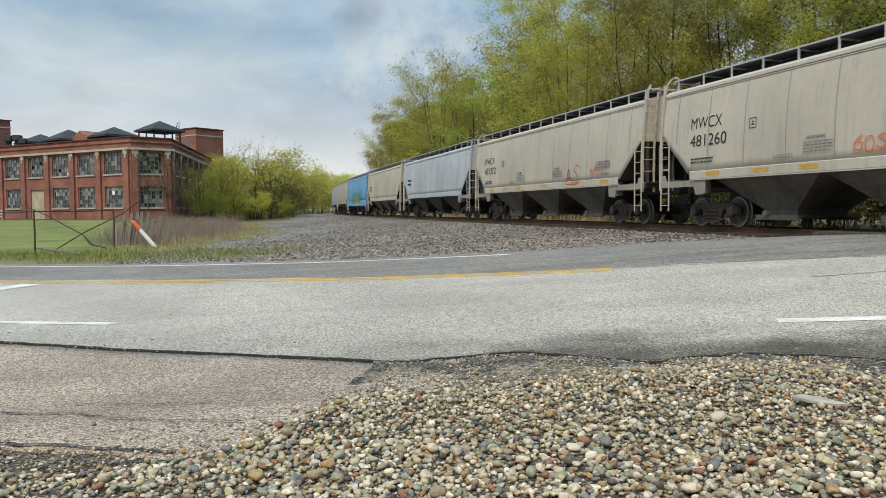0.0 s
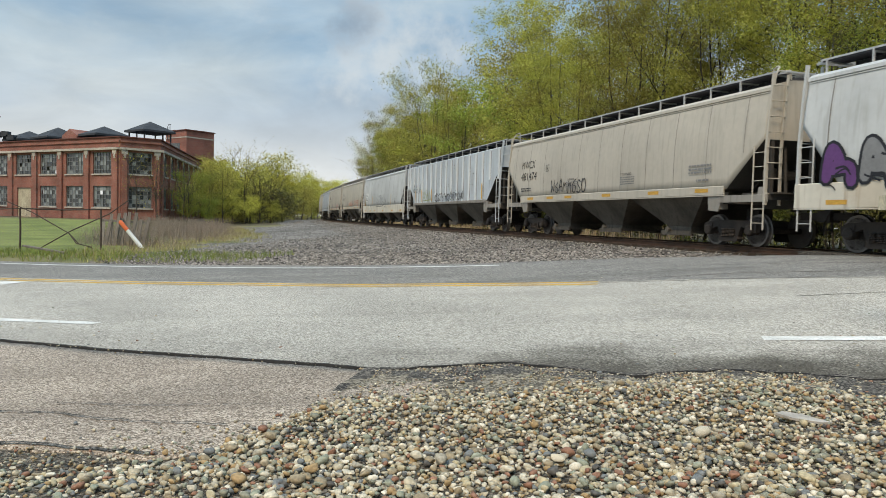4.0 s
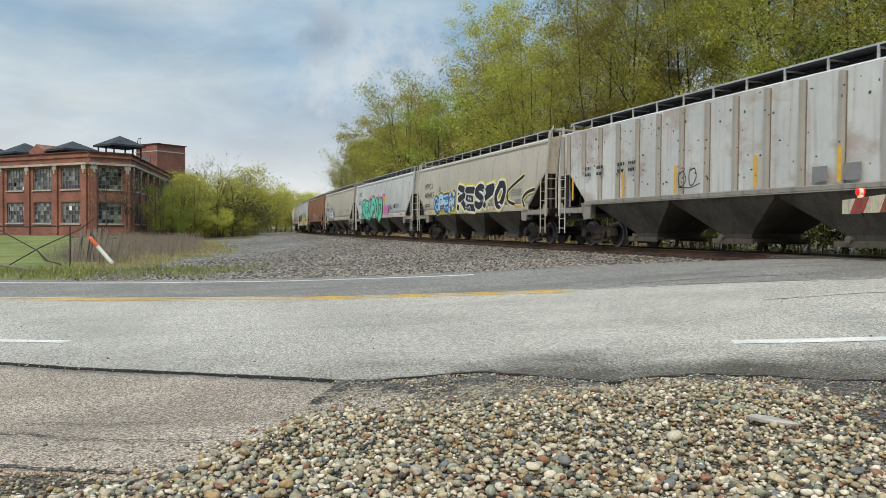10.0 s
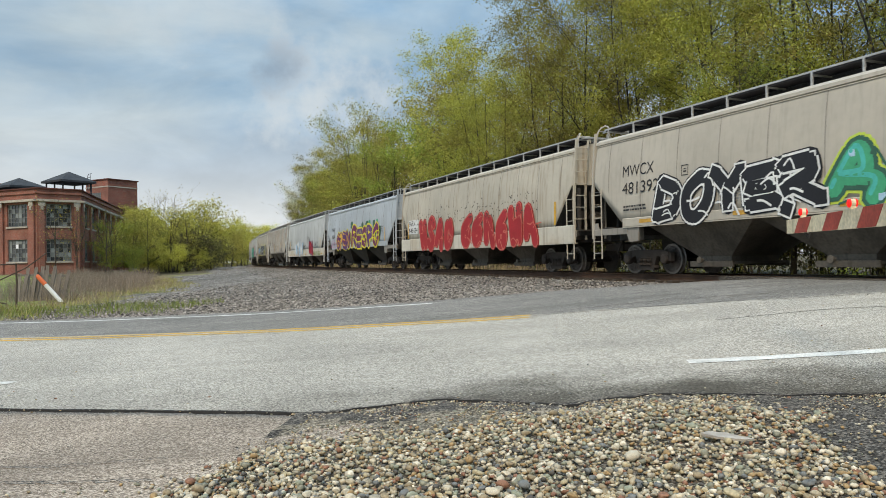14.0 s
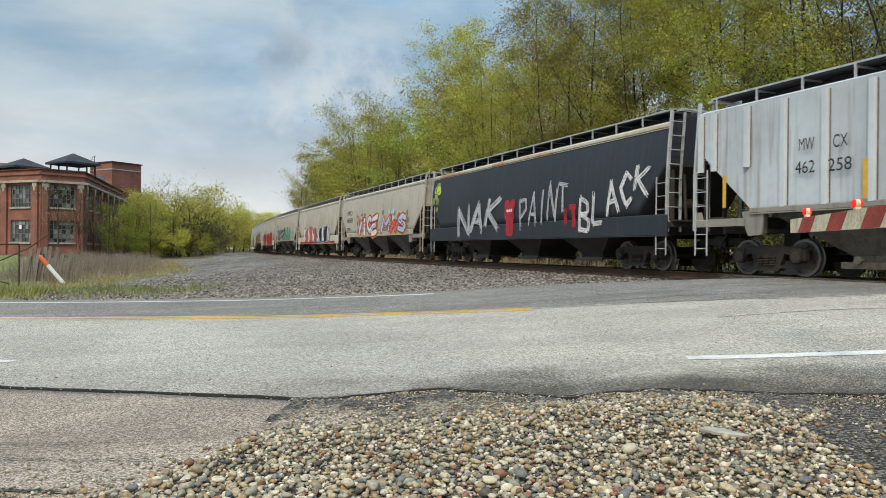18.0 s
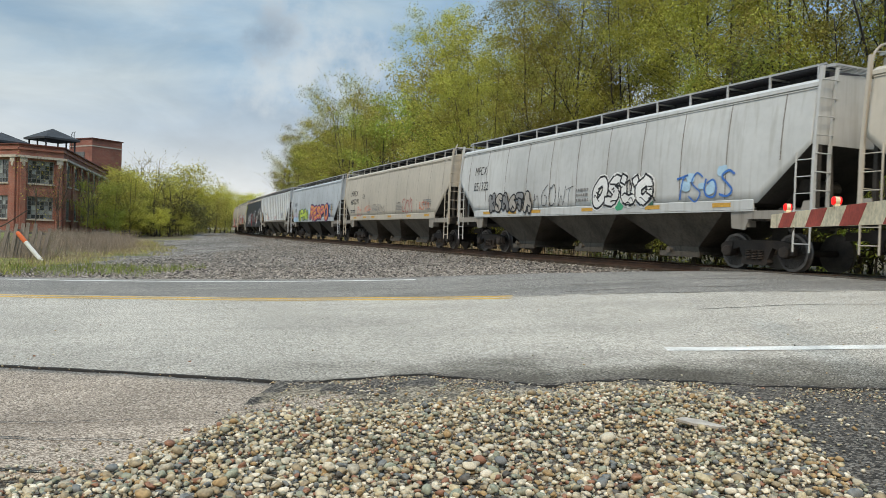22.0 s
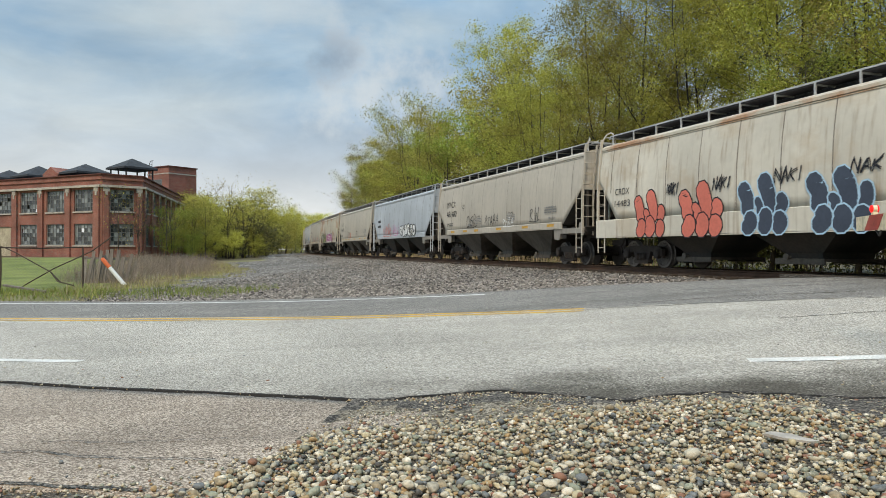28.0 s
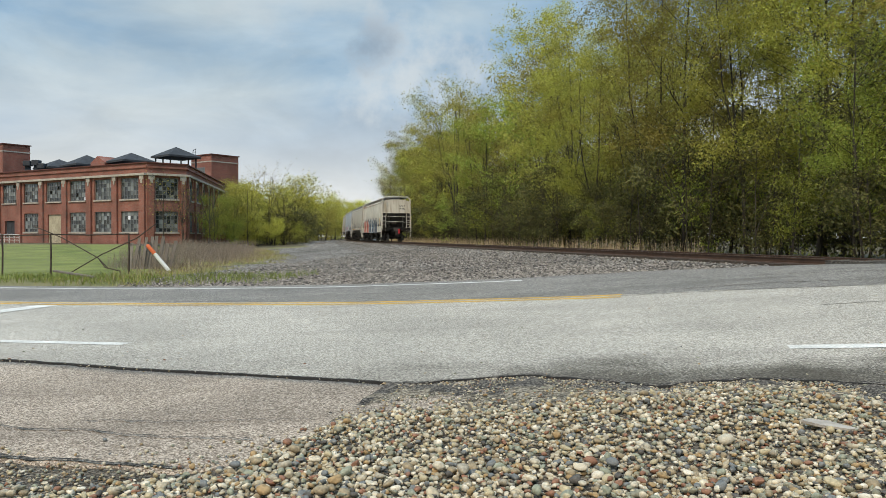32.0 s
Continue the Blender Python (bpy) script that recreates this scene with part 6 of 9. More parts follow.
def text_shape(word, fat):
    """Vertices in a unit box and faces of a word in the built-in font."""
    if (word, fat) not in _text_cache:
        cu = bpy.data.curves.new("word", "FONT")
        cu.body = word
        cu.offset = fat
        ob = bpy.data.objects.new("word", cu)
        scene.collection.objects.link(ob)
        me = bpy.data.meshes.new_from_object(ob.evaluated_get(bpy.context.evaluated_depsgraph_get()))
        v = np.array([tuple(q.co)[:2] for q in me.vertices])
        f = [tuple(p.vertices) for p in me.polygons]
        bpy.data.objects.remove(ob)
        bpy.data.curves.remove(cu)
        bpy.data.meshes.remove(me)
        _text_cache[(word, fat)] = (v, f)
    v, f = _text_cache[(word, fat)]
    if fat and (word, 0.0) not in _text_cache:
        text_shape(word, 0.0)
    base = _text_cache[(word, 0.0)][0] if fat else v
    lo, hi = base.min(0), base.max(0)
    return (v - lo) / (hi - lo), f


def paint_part(name, car_key, layers, label=""):
    """layers: (verts of (u back from the leading end, z), faces, colour); later layers lie over earlier ones."""
    car, spec = BY[car_key]
    hx = (spec[1] - 1.3) / 2
    verts, faces, idx, mats = [], [], [], []
    for k, (v, f, mat, *rest) in enumerate(layers):
        depth = rest[0] if rest else 0.003 * k
        if mat not in mats:
            mats.append(mat)
        b = len(verts)
        for u, z in v:
            verts.append((hx - u, wall_y(z, spec[3] == "ribbed") + depth, z))
        for q in f:
            faces.append([b + i for i in q])
            idx.append(mats.index(mat))
    me = bpy.data.meshes.new(name)
    me.from_pydata(verts, [], faces)
    for m in mats:
        me.materials.append(m)
    me.polygons.foreach_set("material_index", idx)
    return part(name, me, None, car, label)


def word_layer(word, u0, u1, z0, z1, mat, fat=0.0, slant=0.0, wave=0.0):
    v, f = text_shape(word, fat)
    out = []
    for a, b in v:
        z = z0 + b * (z1 - z0) + wave * math.sin(a * 9)
        out.append((u0 + a * (u1 - u0) + slant * b, z))
    return out, f, mat


def letters(car_key, word, u0, u1, z0, z1, mat=None, name="lettering"):
    paint_part(name, car_key, [word_layer(word, u0, u1, z0, z1, mat or M["ink"])])


def bars(car_key, u0, u1, z0, z1, rows, mat=None, seed=0):
    """Small print that cannot be read."""
    rng = random.Random(seed)
    v, f = [], []
    h = (z1 - z0) / rows
    for r in range(rows):
        u = u0
        while u < u1 - 0.02:
            w = min(rng.uniform(0.05, 0.16), u1 - u)
            b = len(v)
            za, zb = z0 + h * r + h * 0.22, z0 + h * r + h * 0.72
            v += [(u, za), (u + w, za), (u + w, zb), (u, zb)]
            f.append((b, b + 1, b + 2, b + 3))
            u += w + rng.uniform(0.02, 0.05)
    paint_part("small_print", car_key, [(v, f, mat or G["grey"])])


def ribbon(pts, w):
    v, f = [], []
    for i, p in enumerate(pts):
        a, b = pts[max(i - 1, 0)], pts[min(i + 1, len(pts) - 1)]
        dx, dz = b[0] - a[0], b[1] - a[1]
        k = math.hypot(dx, dz) or 1
        nx, nz = -dz / k * w / 2, dx / k * w / 2
        v += [(p[0] + nx, p[1] + nz), (p[0] - nx, p[1] - nz)]
        if i:
            f.append((2 * i - 2, 2 * i - 1, 2 * i + 1, 2 * i))
    return v, f


def join(shapes):
    v, f = [], []
    for a, b in shapes:
        n = len(v)
        v += list(a)
        f += [tuple(i + n for i in q) for q in b]
    return v, f


def smooth_pts(pts, k=5):
    out = []
    n = len(pts)
    for i in range(n - 1):
        p0, p1, p2, p3 = pts[max(i - 1, 0)], pts[i], pts[i + 1], pts[min(i + 2, n - 1)]
        for j in range(k):
            t = j / k
            out.append(tuple(0.5 * ((2 * p1[c]) + (-p0[c] + p2[c]) * t + (2 * p0[c] - 5 * p1[c] + 4 * p2[c] - p3[c]) * t * t + (-p0[c] + 3 * p1[c] - 3 * p2[c] + p3[c]) * t ** 3) for c in (0, 1)))
    out.append(pts[-1])
    return out


LOOPS = (
    ((0.1, 0.9), (0.0, 0.5), (0.2, 0.05), (0.6, 0.1), (0.75, 0.5), (0.5, 0.9), (0.15, 0.75)),
    ((0.8, 0.85), (0.4, 1.0), (0.1, 0.75), (0.45, 0.5), (0.75, 0.25), (0.4, 0.0), (0.0, 0.15)),
    ((0.05, 0.0), (0.1, 0.95), (0.2, 0.5), (0.5, 0.8), (0.65, 0.4), (0.75, 0.0)),
    ((0.1, 1.0), (0.2, 0.0), (0.45, 0.55), (0.7, 0.05), (0.8, 1.0)),
    ((0.7, 0.95), (0.1, 0.6), (0.15, 0.1), (0.6, 0.05), (0.7, 0.45), (0.3, 0.5)),
    ((0.0, 0.85), (0.8, 0.95), (0.45, 0.8), (0.35, 0.0)),
    ((0.15, 0.0), (0.1, 1.0), (0.65, 0.85), (0.2, 0.5), (0.75, 0.0)),
    ((0.0, 0.1), (0.35, 1.0), (0.55, 0.5), (0.15, 0.4), (0.7, 0.35), (0.75, -0.05)),
)


def tag(car_key, u0, u1, z0, z1, col, seed, w=0.05, n=None, label="quick spray tag"):
    """A scrawl of looping strokes that reads as no word."""
    rng = random.Random(seed)
    h = z1 - z0
    w *= 0.62
    n = max(2, int((u1 - u0) / (0.62 * h + 0.05)))
    cell = (u1 - u0) / n
    shapes = []
    for i in range(n):
        k, up, sl = rng.uniform(0.8, 1.15), rng.uniform(-0.1, 0.1) * h, rng.uniform(0.05, 0.35)
        pts = [(u0 + cell * (i + a * 1.05 + sl * b * 0.4) + rng.uniform(-0.04, 0.04) * cell, z0 + up + b * h * k + rng.uniform(-0.05, 0.05) * h) for a, b in rng.choice(LOOPS)]
        shapes.append(ribbon(smooth_pts(pts, 4), w * rng.uniform(0.8, 1.2)))
    if rng.random() < 0.5:
        shapes.append(ribbon(smooth_pts([(u0, z0 - 0.02 * h), (u0 + (u1 - u0) * 0.6, z0 - 0.08 * h), (u1 + 0.1, z0 + 0.1 * h)], 4), w * 0.8))
    v, f = join(shapes)
    paint_part("graffiti_tag", car_key, [(v, f, G[col])], label)


def blob(cx, cz, rx, rz, rng, rough=0.18, n=18):
    ph = [rng.uniform(0, 6.28) for _ in range(3)]
    v = [(cx, cz)]
    for i in range(n):
        a = 2 * math.pi * i / n
        k = 1 + rough * (math.sin(2 * a + ph[0]) + 0.7 * math.sin(3 * a + ph[1]) + 0.5 * math.sin(5 * a + ph[2]))
        # squarish letters
        e = (abs(math.cos(a)) ** 4 + abs(math.sin(a)) ** 4) ** -0.25
        v.append((cx + rx * k * e * math.cos(a), cz + rz * k * e * math.sin(a)))
    return v, [(0, i + 1, (i + 1) % n + 1) for i in range(n)]


GLYPHS = {
    "A": (((0, 0), (0.5, 1), (1, 0)), ((0.2, 0.36), (0.8, 0.36))),
    "B": (((0, 0), (0, 1), (0.7, 0.95), (0.75, 0.62), (0.1, 0.52), (0.9, 0.4), (0.85, 0.05), (0, 0)),),
    "C": (((0.95, 0.8), (0.5, 1), (0.05, 0.5), (0.5, 0), (0.95, 0.2)),),
    "D": (((0, 0), (0, 1), (0.7, 0.85), (0.95, 0.5), (0.7, 0.1), (0, 0)),),
    "E": (((0.95, 1), (0, 0.95), (0.05, 0), (1, 0.05)), ((0.05, 0.5), (0.8, 0.52))),
    "G": (((0.95, 0.82), (0.5, 1), (0.05, 0.5), (0.5, 0), (0.95, 0.1), (0.95, 0.48), (0.6, 0.48)),),
    "I": (((0.5, 0), (0.5, 1)),),
    "K": (((0, 0), (0.05, 1)), ((0.95, 1), (0.1, 0.5), (1, 0))),
    "L": (((0.05, 1), (0, 0.02), (0.9, 0)),),
    "M": (((0, 0), (0.1, 1), (0.5, 0.35), (0.9, 1), (1, 0)),),
    "N": (((0, 0), (0.05, 1), (0.9, 0.05), (1, 1)),),
    "O": (((0.5, 1), (0.05, 0.6), (0.15, 0.1), (0.55, 0), (0.95, 0.4), (0.85, 0.9), (0.5, 1)),),
    "P": (((0.05, 0), (0, 1), (0.8, 0.95), (0.9, 0.6), (0.1, 0.45)),),
    "R": (((0.05, 0), (0, 1), (0.8, 0.95), (0.9, 0.62), (0.1, 0.48)), ((0.3, 0.48), (1, 0))),
    "S": (((0.95, 0.85), (0.5, 1), (0.1, 0.78), (0.85, 0.3), (0.5, 0), (0, 0.15)),),
    "T": (((0, 0.95), (1, 1)), ((0.5, 0.97), (0.5, 0))),
    "U": (((0, 1), (0.1, 0.1), (0.5, 0), (0.9, 0.15), (1, 1)),),
    "V": (((0, 1), (0.5, 0), (1, 1)),),
    "W": (((0, 1), (0.2, 0), (0.5, 0.6), (0.8, 0), (1, 1)),),
    "Y": (((0, 1), (0.5, 0.5), (1, 1)), ((0.5, 0.5), (0.5, 0))),
}
ROUND = "BCDGOPRSU"


def letter_strokes(glyph, cu, cz, w, h, rng, soft):
    """One hand-drawn letter as lines of points: tilted, skewed and stretched by itself."""
    tilt, skew, grow = rng.uniform(-0.2, 0.2), rng.uniform(-0.3, 0.3), rng.uniform(0.86, 1.16)
    out = []
    for line in glyph:
        pts = []
        for a, b in line:
            a2, b2 = a - 0.5 + skew * (b - 0.5) + rng.uniform(-0.05, 0.05), (b - 0.5) * grow + tilt * (a - 0.5) + rng.uniform(-0.04, 0.04)
            pts.append((cu + a2 * w, cz + b2 * h))
        out.append(smooth_pts(pts, 5) if soft and len(pts) > 2 else smooth_pts(pts, 2) if len(pts) == 2 else pts)
    return out


def fat_line(pts, w, squared):
    """A thick line with filled joints: its pieces one by one."""
    out = []
    for a, b in zip(pts, pts[1:]):
        out.append(ribbon([a, b], w))
    n = 4 if squared else 8
    for i, (x, z) in enumerate(pts):
        r = w / 2 * (1.25 if squared and i in (0, len(pts) - 1) else 1.0)
        t = 0.4 + i
        out.append(([(x, z)] + [(x + r * math.cos(t + 2 * math.pi * k / n), z + r * math.sin(t + 2 * math.pi * k / n)) for k in range(n)], [(0, k + 1, (k + 1) % n + 1) for k in range(n)]))
    return out


def lettering_layers(glyphs, u0, u1, z0, z1, fills, line, rng, halo=None, shine=None, accent=None, thin=1.0):
    """Overlapping fat letters: halo behind all, then outline, fill, glint and inner marks for each."""
    n = len(glyphs)
    cell, h = (u1 - u0) / n, z1 - z0
    w = min(0.36 * cell, 0.27 * h)
    edge = max(0.07, 0.085 * h) * thin
    layers, behind = [], []
    for i, (g, is_soft) in enumerate(glyphs):
        lines = letter_strokes(g, u0 + cell * (i + 0.5), (z0 + z1) / 2 + rng.uniform(-0.05, 0.05) * h, cell * 1.06 - w * 0.8, h - w * 1.1, rng, is_soft)
        d = 0.010 + 0.0042 * i
        hard = not is_soft
        for k, pts in enumerate(lines):
            if halo:
                behind += fat_line(pts, w + edge * 2.8, False)
            for m, sh in enumerate(fat_line(pts, w + edge * 1.7, hard)):
                layers.append((*sh, G[line], d + 0.00003 * m + 0.0002 * k))
            col = fills[(i + k) % len(fills)]
            for m, sh in enumerate(fat_line(pts, w, hard)):
                layers.append((*sh, G[col], d + 0.0024 + 0.00003 * m + 0.0002 * k))
            if shine:
                up = [(a - w * 0.16, b + w * 0.18) for a, b in pts]
                for m, sh in enumerate(fat_line(up, w * 0.30, False)):
                    layers.append((*sh, G[shine], d + 0.0038 + 0.00003 * m))
        # inner marks in the outline's colour
        for _ in range(3):
            a, b = u0 + cell * (i + rng.uniform(0.05, 0.8)), z0 + h * rng.uniform(0.05, 0.85)
            arc = smooth_pts([(a, b), (a + cell * rng.uniform(0.05, 0.25), b + h * rng.uniform(-0.05, 0.12)), (a + cell * rng.uniform(0.2, 0.45), b + h * rng.uniform(-0.2, 0.05))], 3)
            layers.append((*ribbon(arc, rng.uniform(0.03, 0.06)), G[line], d + 0.0048))
        if accent:
            for _ in range(2):
                sh = blob(u0 + cell * (i + rng.uniform(0.1, 0.9)), z0 + h * rng.uniform(0.1, 0.9), w * 0.22, w * 0.22, rng, n=8)
                layers.append((*sh, G[accent], d + 0.0045))
    for m, sh in enumerate(behind):
        layers.append((*sh, G[halo], 0.002 + 0.00002 * m))
    return layers


def piece(car_key, u0, u1, z0, z1, n, fill, line, halo=None, accent=None, seed=0, label="bubble-letter graffiti", word=None, shine=None, thin=1.0):
    """Fat interlocking letters; without a word the shapes read as none."""
    rng = random.Random(seed)
    fills = fill if isinstance(fill, (list, tuple)) else [fill]
    if word:
        glyphs = [(GLYPHS[c], c in ROUND and rng.random() < 0.5) for c in word]
    else:
        glyphs = [((rng.choice(LOOPS),), True) for _ in range(n)]
    paint_part("graffiti", car_key, lettering_layers(glyphs, u0, u1, z0, z1, fills, line, rng, halo, shine, accent, thin), label)


def cloud(car_key, u0, u1, z0, z1, count, size, cols, seed, label="sprayed colour cloud behind graffiti"):
    """Round sprayed blots of differing colours, behind other graffiti."""
    rng = random.Random(seed)
    layers = []
    for i in range(count):
        r = size * rng.uniform(0.5, 1.2)
        layers.append((*blob(rng.uniform(u0, u1), rng.uniform(z0, z1), r, r * 0.8, rng, 0.08, 14), G[rng.choice(cols)], -0.002 + 0.0001 * i))
    paint_part("sprayed_cloud", car_key, layers, label)


def wild_word(car_key, word, u0, u1, z0, z1, fill, line, halo, seed=0, label="large graffiti word", shine=None):
    rng = random.Random(seed)
    glyphs = [(GLYPHS[c], c in "SO") for c in word]
    paint_part("graffiti", car_key, lettering_layers(glyphs, u0, u1, z0, z1, [fill], line, rng, halo, shine), label)


def brush_word(car_key, word, u0, u1, z0, z1, col, seed, slope=0.0, width=0.17, bristles=6, lean=0.0):
    """Letters swept on with a dry broom: every stroke is a sheaf of uneven lines."""
    rng = random.Random(seed)
    n = len(word)
    cell, h = (u1 - u0) / n, z1 - z0
    layers = []
    for i, c in enumerate(word):
        up = slope * ((i + 0.5) / n - 0.5)
        for line in letter_strokes(GLYPHS[c], u0 + cell * (i + 0.5), (z0 + z1) / 2 + up, cell * 0.80, h * 0.9, rng, False):
            line = [(a + lean * (b - z0), b) for a, b in line]
            for (a, b), (p, q) in zip(line, line[1:]):
                L = math.hypot(p - a, q - b) or 1
                dx, dz = (p - a) / L, (q - b) / L
                for k in range(bristles):
                    o = ((k + 0.5) / bristles - 0.5) * width + rng.uniform(-0.01, 0.01)
                    e0, e1 = rng.uniform(-0.10, 0.12) * L, rng.uniform(-0.12, 0.16) * L
                    j = rng.uniform(-0.02, 0.02)
                    pts = [(a - dz * o - dx * e0, b + dx * o - dz * e0), ((a + p) / 2 - dz * (o + j), (b + q) / 2 + dx * (o + j)), (p - dz * o + dx * e1, q + dx * o + dz * e1)]
                    layers.append((*ribbon(pts, width / bristles * rng.uniform(0.7, 1.25)), G[col], 0.004 + 0.0006 * i + 0.00008 * len(layers)))
    paint_part("graffiti_word", car_key, layers, "rough brushed graffiti word")


def patch(car_key, u0, u1, z0, z1, mat, name="panel", label=""):
    paint_part(name, car_key, [([(u0, z0), (u1, z0), (u1, z1), (u0, z1)], [(0, 1, 2, 3)], mat)], label)


def frame_square(car_key, u0, u1, z0, z1, mat=None):
    w = 0.022
    sh = [([(a, b), (c, b), (c, d), (a, d)], [(0, 1, 2, 3)]) for a, b, c, d in ((u0, z0, u1, z0 + w), (u0, z1 - w, u1, z1), (u0, z0, u0 + w, z1), (u1 - w, z0, u1, z1), (u0 + 0.08, z0 + 0.09, u1 - 0.08, z0 + 0.13), (u0 + 0.1, z0 + 0.17, u1 - 0.1, z0 + 0.2))]
    paint_part("stencil_square", car_key, [(*join(sh), mat or M["ink"])])


def fleet(car_key, mark, number, u0=1.55, zt=3.16, zn=2.63, h=0.35, wm=1.48, wn=1.72):
    letters(car_key, mark, u0, u0 + wm, zt - h / 2, zt + h / 2)
    letters(car_key, number, u0, u0 + wn, zn - h / 2, zn + h / 2)


def standard_marks(car_key, seed):
    frame_square(car_key, 4.22, 4.50, 2.76, 3.05)
    bars(car_key, 1.62, 2.7, 1.92, 2.13, 2, M["ink"], seed)
    for u in (6.35, 10.6):
        letters(car_key, "WARNING", u, u + 0.62, 2.27, 2.36)
        bars(car_key, u - 0.1, u + 0.85, 1.93, 2.24, 4, G["grey"], seed + 1)
    bars(car_key, 5.2, 5.9, 1.86, 1.98, 2, G["grey"], seed + 2)
    bars(car_key, 14.5, 15.6, 2.10, 2.42, 3, G["grey"], seed + 3)
    bars(car_key, 14.9, 15.5, 1.86, 1.98, 1, G["grey"], seed + 4)


for _k, _n in (("m372", "481372"), ("m260", "481260"), ("m474", "481474"), ("m467", "481467"), ("m415", "481415"), ("m392", "481392"), ("m439", "481439"), ("m291", "481291"), ("m422", "481422"), ("m455", "481455"), ("m480", "481480")):
    fleet(_k, "MWCX", _n)
    standard_marks(_k, int(_n))
fleet("mf351", "MFCX", "851351", 1.41, 3.48, 2.80, 0.33, 0.9, 1.15)
fleet("mf322", "MFCX", "851322", 1.41, 3.38, 2.73, 0.35, 1.05, 1.3)
fleet("n064", "NAHX", "69064", 1.67, 2.94, 2.39, 0.26, 0.97, 1.0)
fleet("n328", "NAHX", "69328", 1.70, 2.94, 2.40, 0.28, 1.05, 1.05)
bars("n_graf", 1.7, 2.7, 2.25, 3.05, 2, M["ink"], 5)
fleet("mc850", "MCEX", "350850", 1.50, 2.63, 2.28, 0.27, 0.97, 1.17)
fleet("crdx", "CRDX", "14483", 1.12, 2.61, 2.20, 0.22, 0.88, 0.95)
bars("rust_cream", 1.48, 2.5, 2.2, 2.8, 2, M["ink"], 6)
patch("mc852", 1.49, 2.68, 2.10, 2.88, G["white"], "placard", "white number panel")
fleet("mc852", "MCEX", "350852", 1.60, 2.67, 2.31, 0.25, 0.72, 0.98)
patch("furx", 1.08, 2.61, 1.94, 2.69, G["white"], "placard", "white number panel")
fleet("furx", "FURX", "846434", 1.17, 2.50, 2.13, 0.27, 0.95, 1.33)
for _w, _u, _z, _d in (("M", 1.90, 2.70, 0.31), ("W", 2.61, 2.71, 0.31), ("CX", 3.39, 2.70, 0.47), ("46", 1.77, 2.42, 0.46), ("25", 2.58, 2.40, 0.46), ("67", 3.38, 2.40, 0.46)):
    letters("r567", _w, _u, _u + _d, _z, _z + 0.27)
for _w, _u, _z, _d in (("MW", 3.38, 2.90, 0.42), ("CX", 4.28, 2.87, 0.36), ("462", 3.28, 2.38, 0.53), ("258", 4.16, 2.36, 0.58)):
    letters("r258", _w, _u, _u + _d, _z, _z + 0.28)
for _u in (1.95, 2.75, 4.1, 4.75):
    bars("r_rusty", _u, _u + 0.42, 2.5, 2.95, 2, M["ink"], int(_u * 10))
bars("white3", 1.6, 2.8, 2.4, 3.0, 2, M["ink"], 10)
bars("cream", 1.6, 2.8, 2.4, 3.0, 2, M["ink"], 11)
bars("mf322", 9.2, 9.9, 1.85, 2.35, 3, G["grey"], 12)
bars("mf351", 14.2, 15.1, 2.05, 2.4, 3, G["grey"], 13)
bars("n064", 14.3, 15.2, 2.3, 2.7, 3, G["grey"], 14)
bars("n328", 14.9, 15.7, 2.2, 2.7, 4, G["grey"], 15)
bars("crdx", 15.2, 16.3, 2.1, 2.5, 4, G["grey"], 16)

# graffiti, car by car
tag("m260", 7.8, 11.0, 1.86, 2.26, "orange", 1, 0.05)
tag("m260", 12.3, 15.5, 1.84, 2.36, "orange", 2, 0.06)
tag("m372", 11.85, 13.1, 1.62, 2.28, "red", 3, 0.06)
tag("m372", 14.0, 15.2, 1.88, 2.28, "coral", 4, 0.045)
tag("mc852", 2.95, 4.7, 1.25, 2.30, "grey", 5, 0.05)
tag("mc852", 7.0, 10.5, 1.62, 2.50, "black", 6, 0.07, 6)
tag("mc852", 10.7, 11.8, 1.5, 2.3, "black", 7, 0.06)
frame_square("mc852", 14.95, 15.5, 1.8, 2.18)
tag("r567", 4.6, 6.5, 1.85, 2.5, "olive", 8, 0.08, 3)
tag("r567", 7.5, 13.5, 1.75, 2.2, "black", 9, 0.09, 5)
tag("m474", 4.8, 8.0, 1.80, 2.35, "black", 10, 0.07, 4)
piece("graf_white", 0.7, 4.0, 1.55, 2.6, 3, ["purple", "grey"], "black", None, None, 11)
piece("graf_white", 4.4, 7.7, 1.75, 2.65, 4, "grey", "black", None, None, 12)
piece("graf_white", 9.0, 15.0, 1.15, 2.75, 5, ["amber", "yellow"], "teal", "dark_green", "white", 13, "yellow and teal bubble-letter graffiti")
patch("brown", 1.34, 2.87, 2.04, 2.85, G["dust"], "placard", "pale number panel")
bars("brown", 1.45, 2.75, 2.1, 2.8, 2, G["black"], 17)
for _i, _u in enumerate((7.4, 8.75, 10.1, 11.3, 12.6)):
    tag("brown", _u, _u + 1.05, 1.80, 2.42, "white", 20 + _i, 0.06, 2)
    tag("brown", _u, _u + 0.7, 1.70, 2.0, "orange", 30 + _i, 0.05, 1)
patch("brown", 14.3, 14.87, 1.72, 2.07, G["black"], "label_panel")
frame_square("brown", 14.3, 14.87, 1.72, 2.07, G["white"])
patch("brown", 16.75, 16.98, 1.70, 2.66, G["amber"], "amber_bar", "amber reflective bar")
piece("m467", 3.25, 6.85, 1.58, 2.62, 6, ["white", "sky"], "slate", None, None, 40, "white and blue bubble-letter graffiti")
tag("m467", 6.7, 7.6, 2.0, 2.35, "slate", 41, 0.05, 2)
cloud("mf351", 3.0, 10.6, 1.7, 3.0, 26, 0.30, ("magenta", "pink", "amber", "pink"), 41, "magenta and pink sprayed cloud")
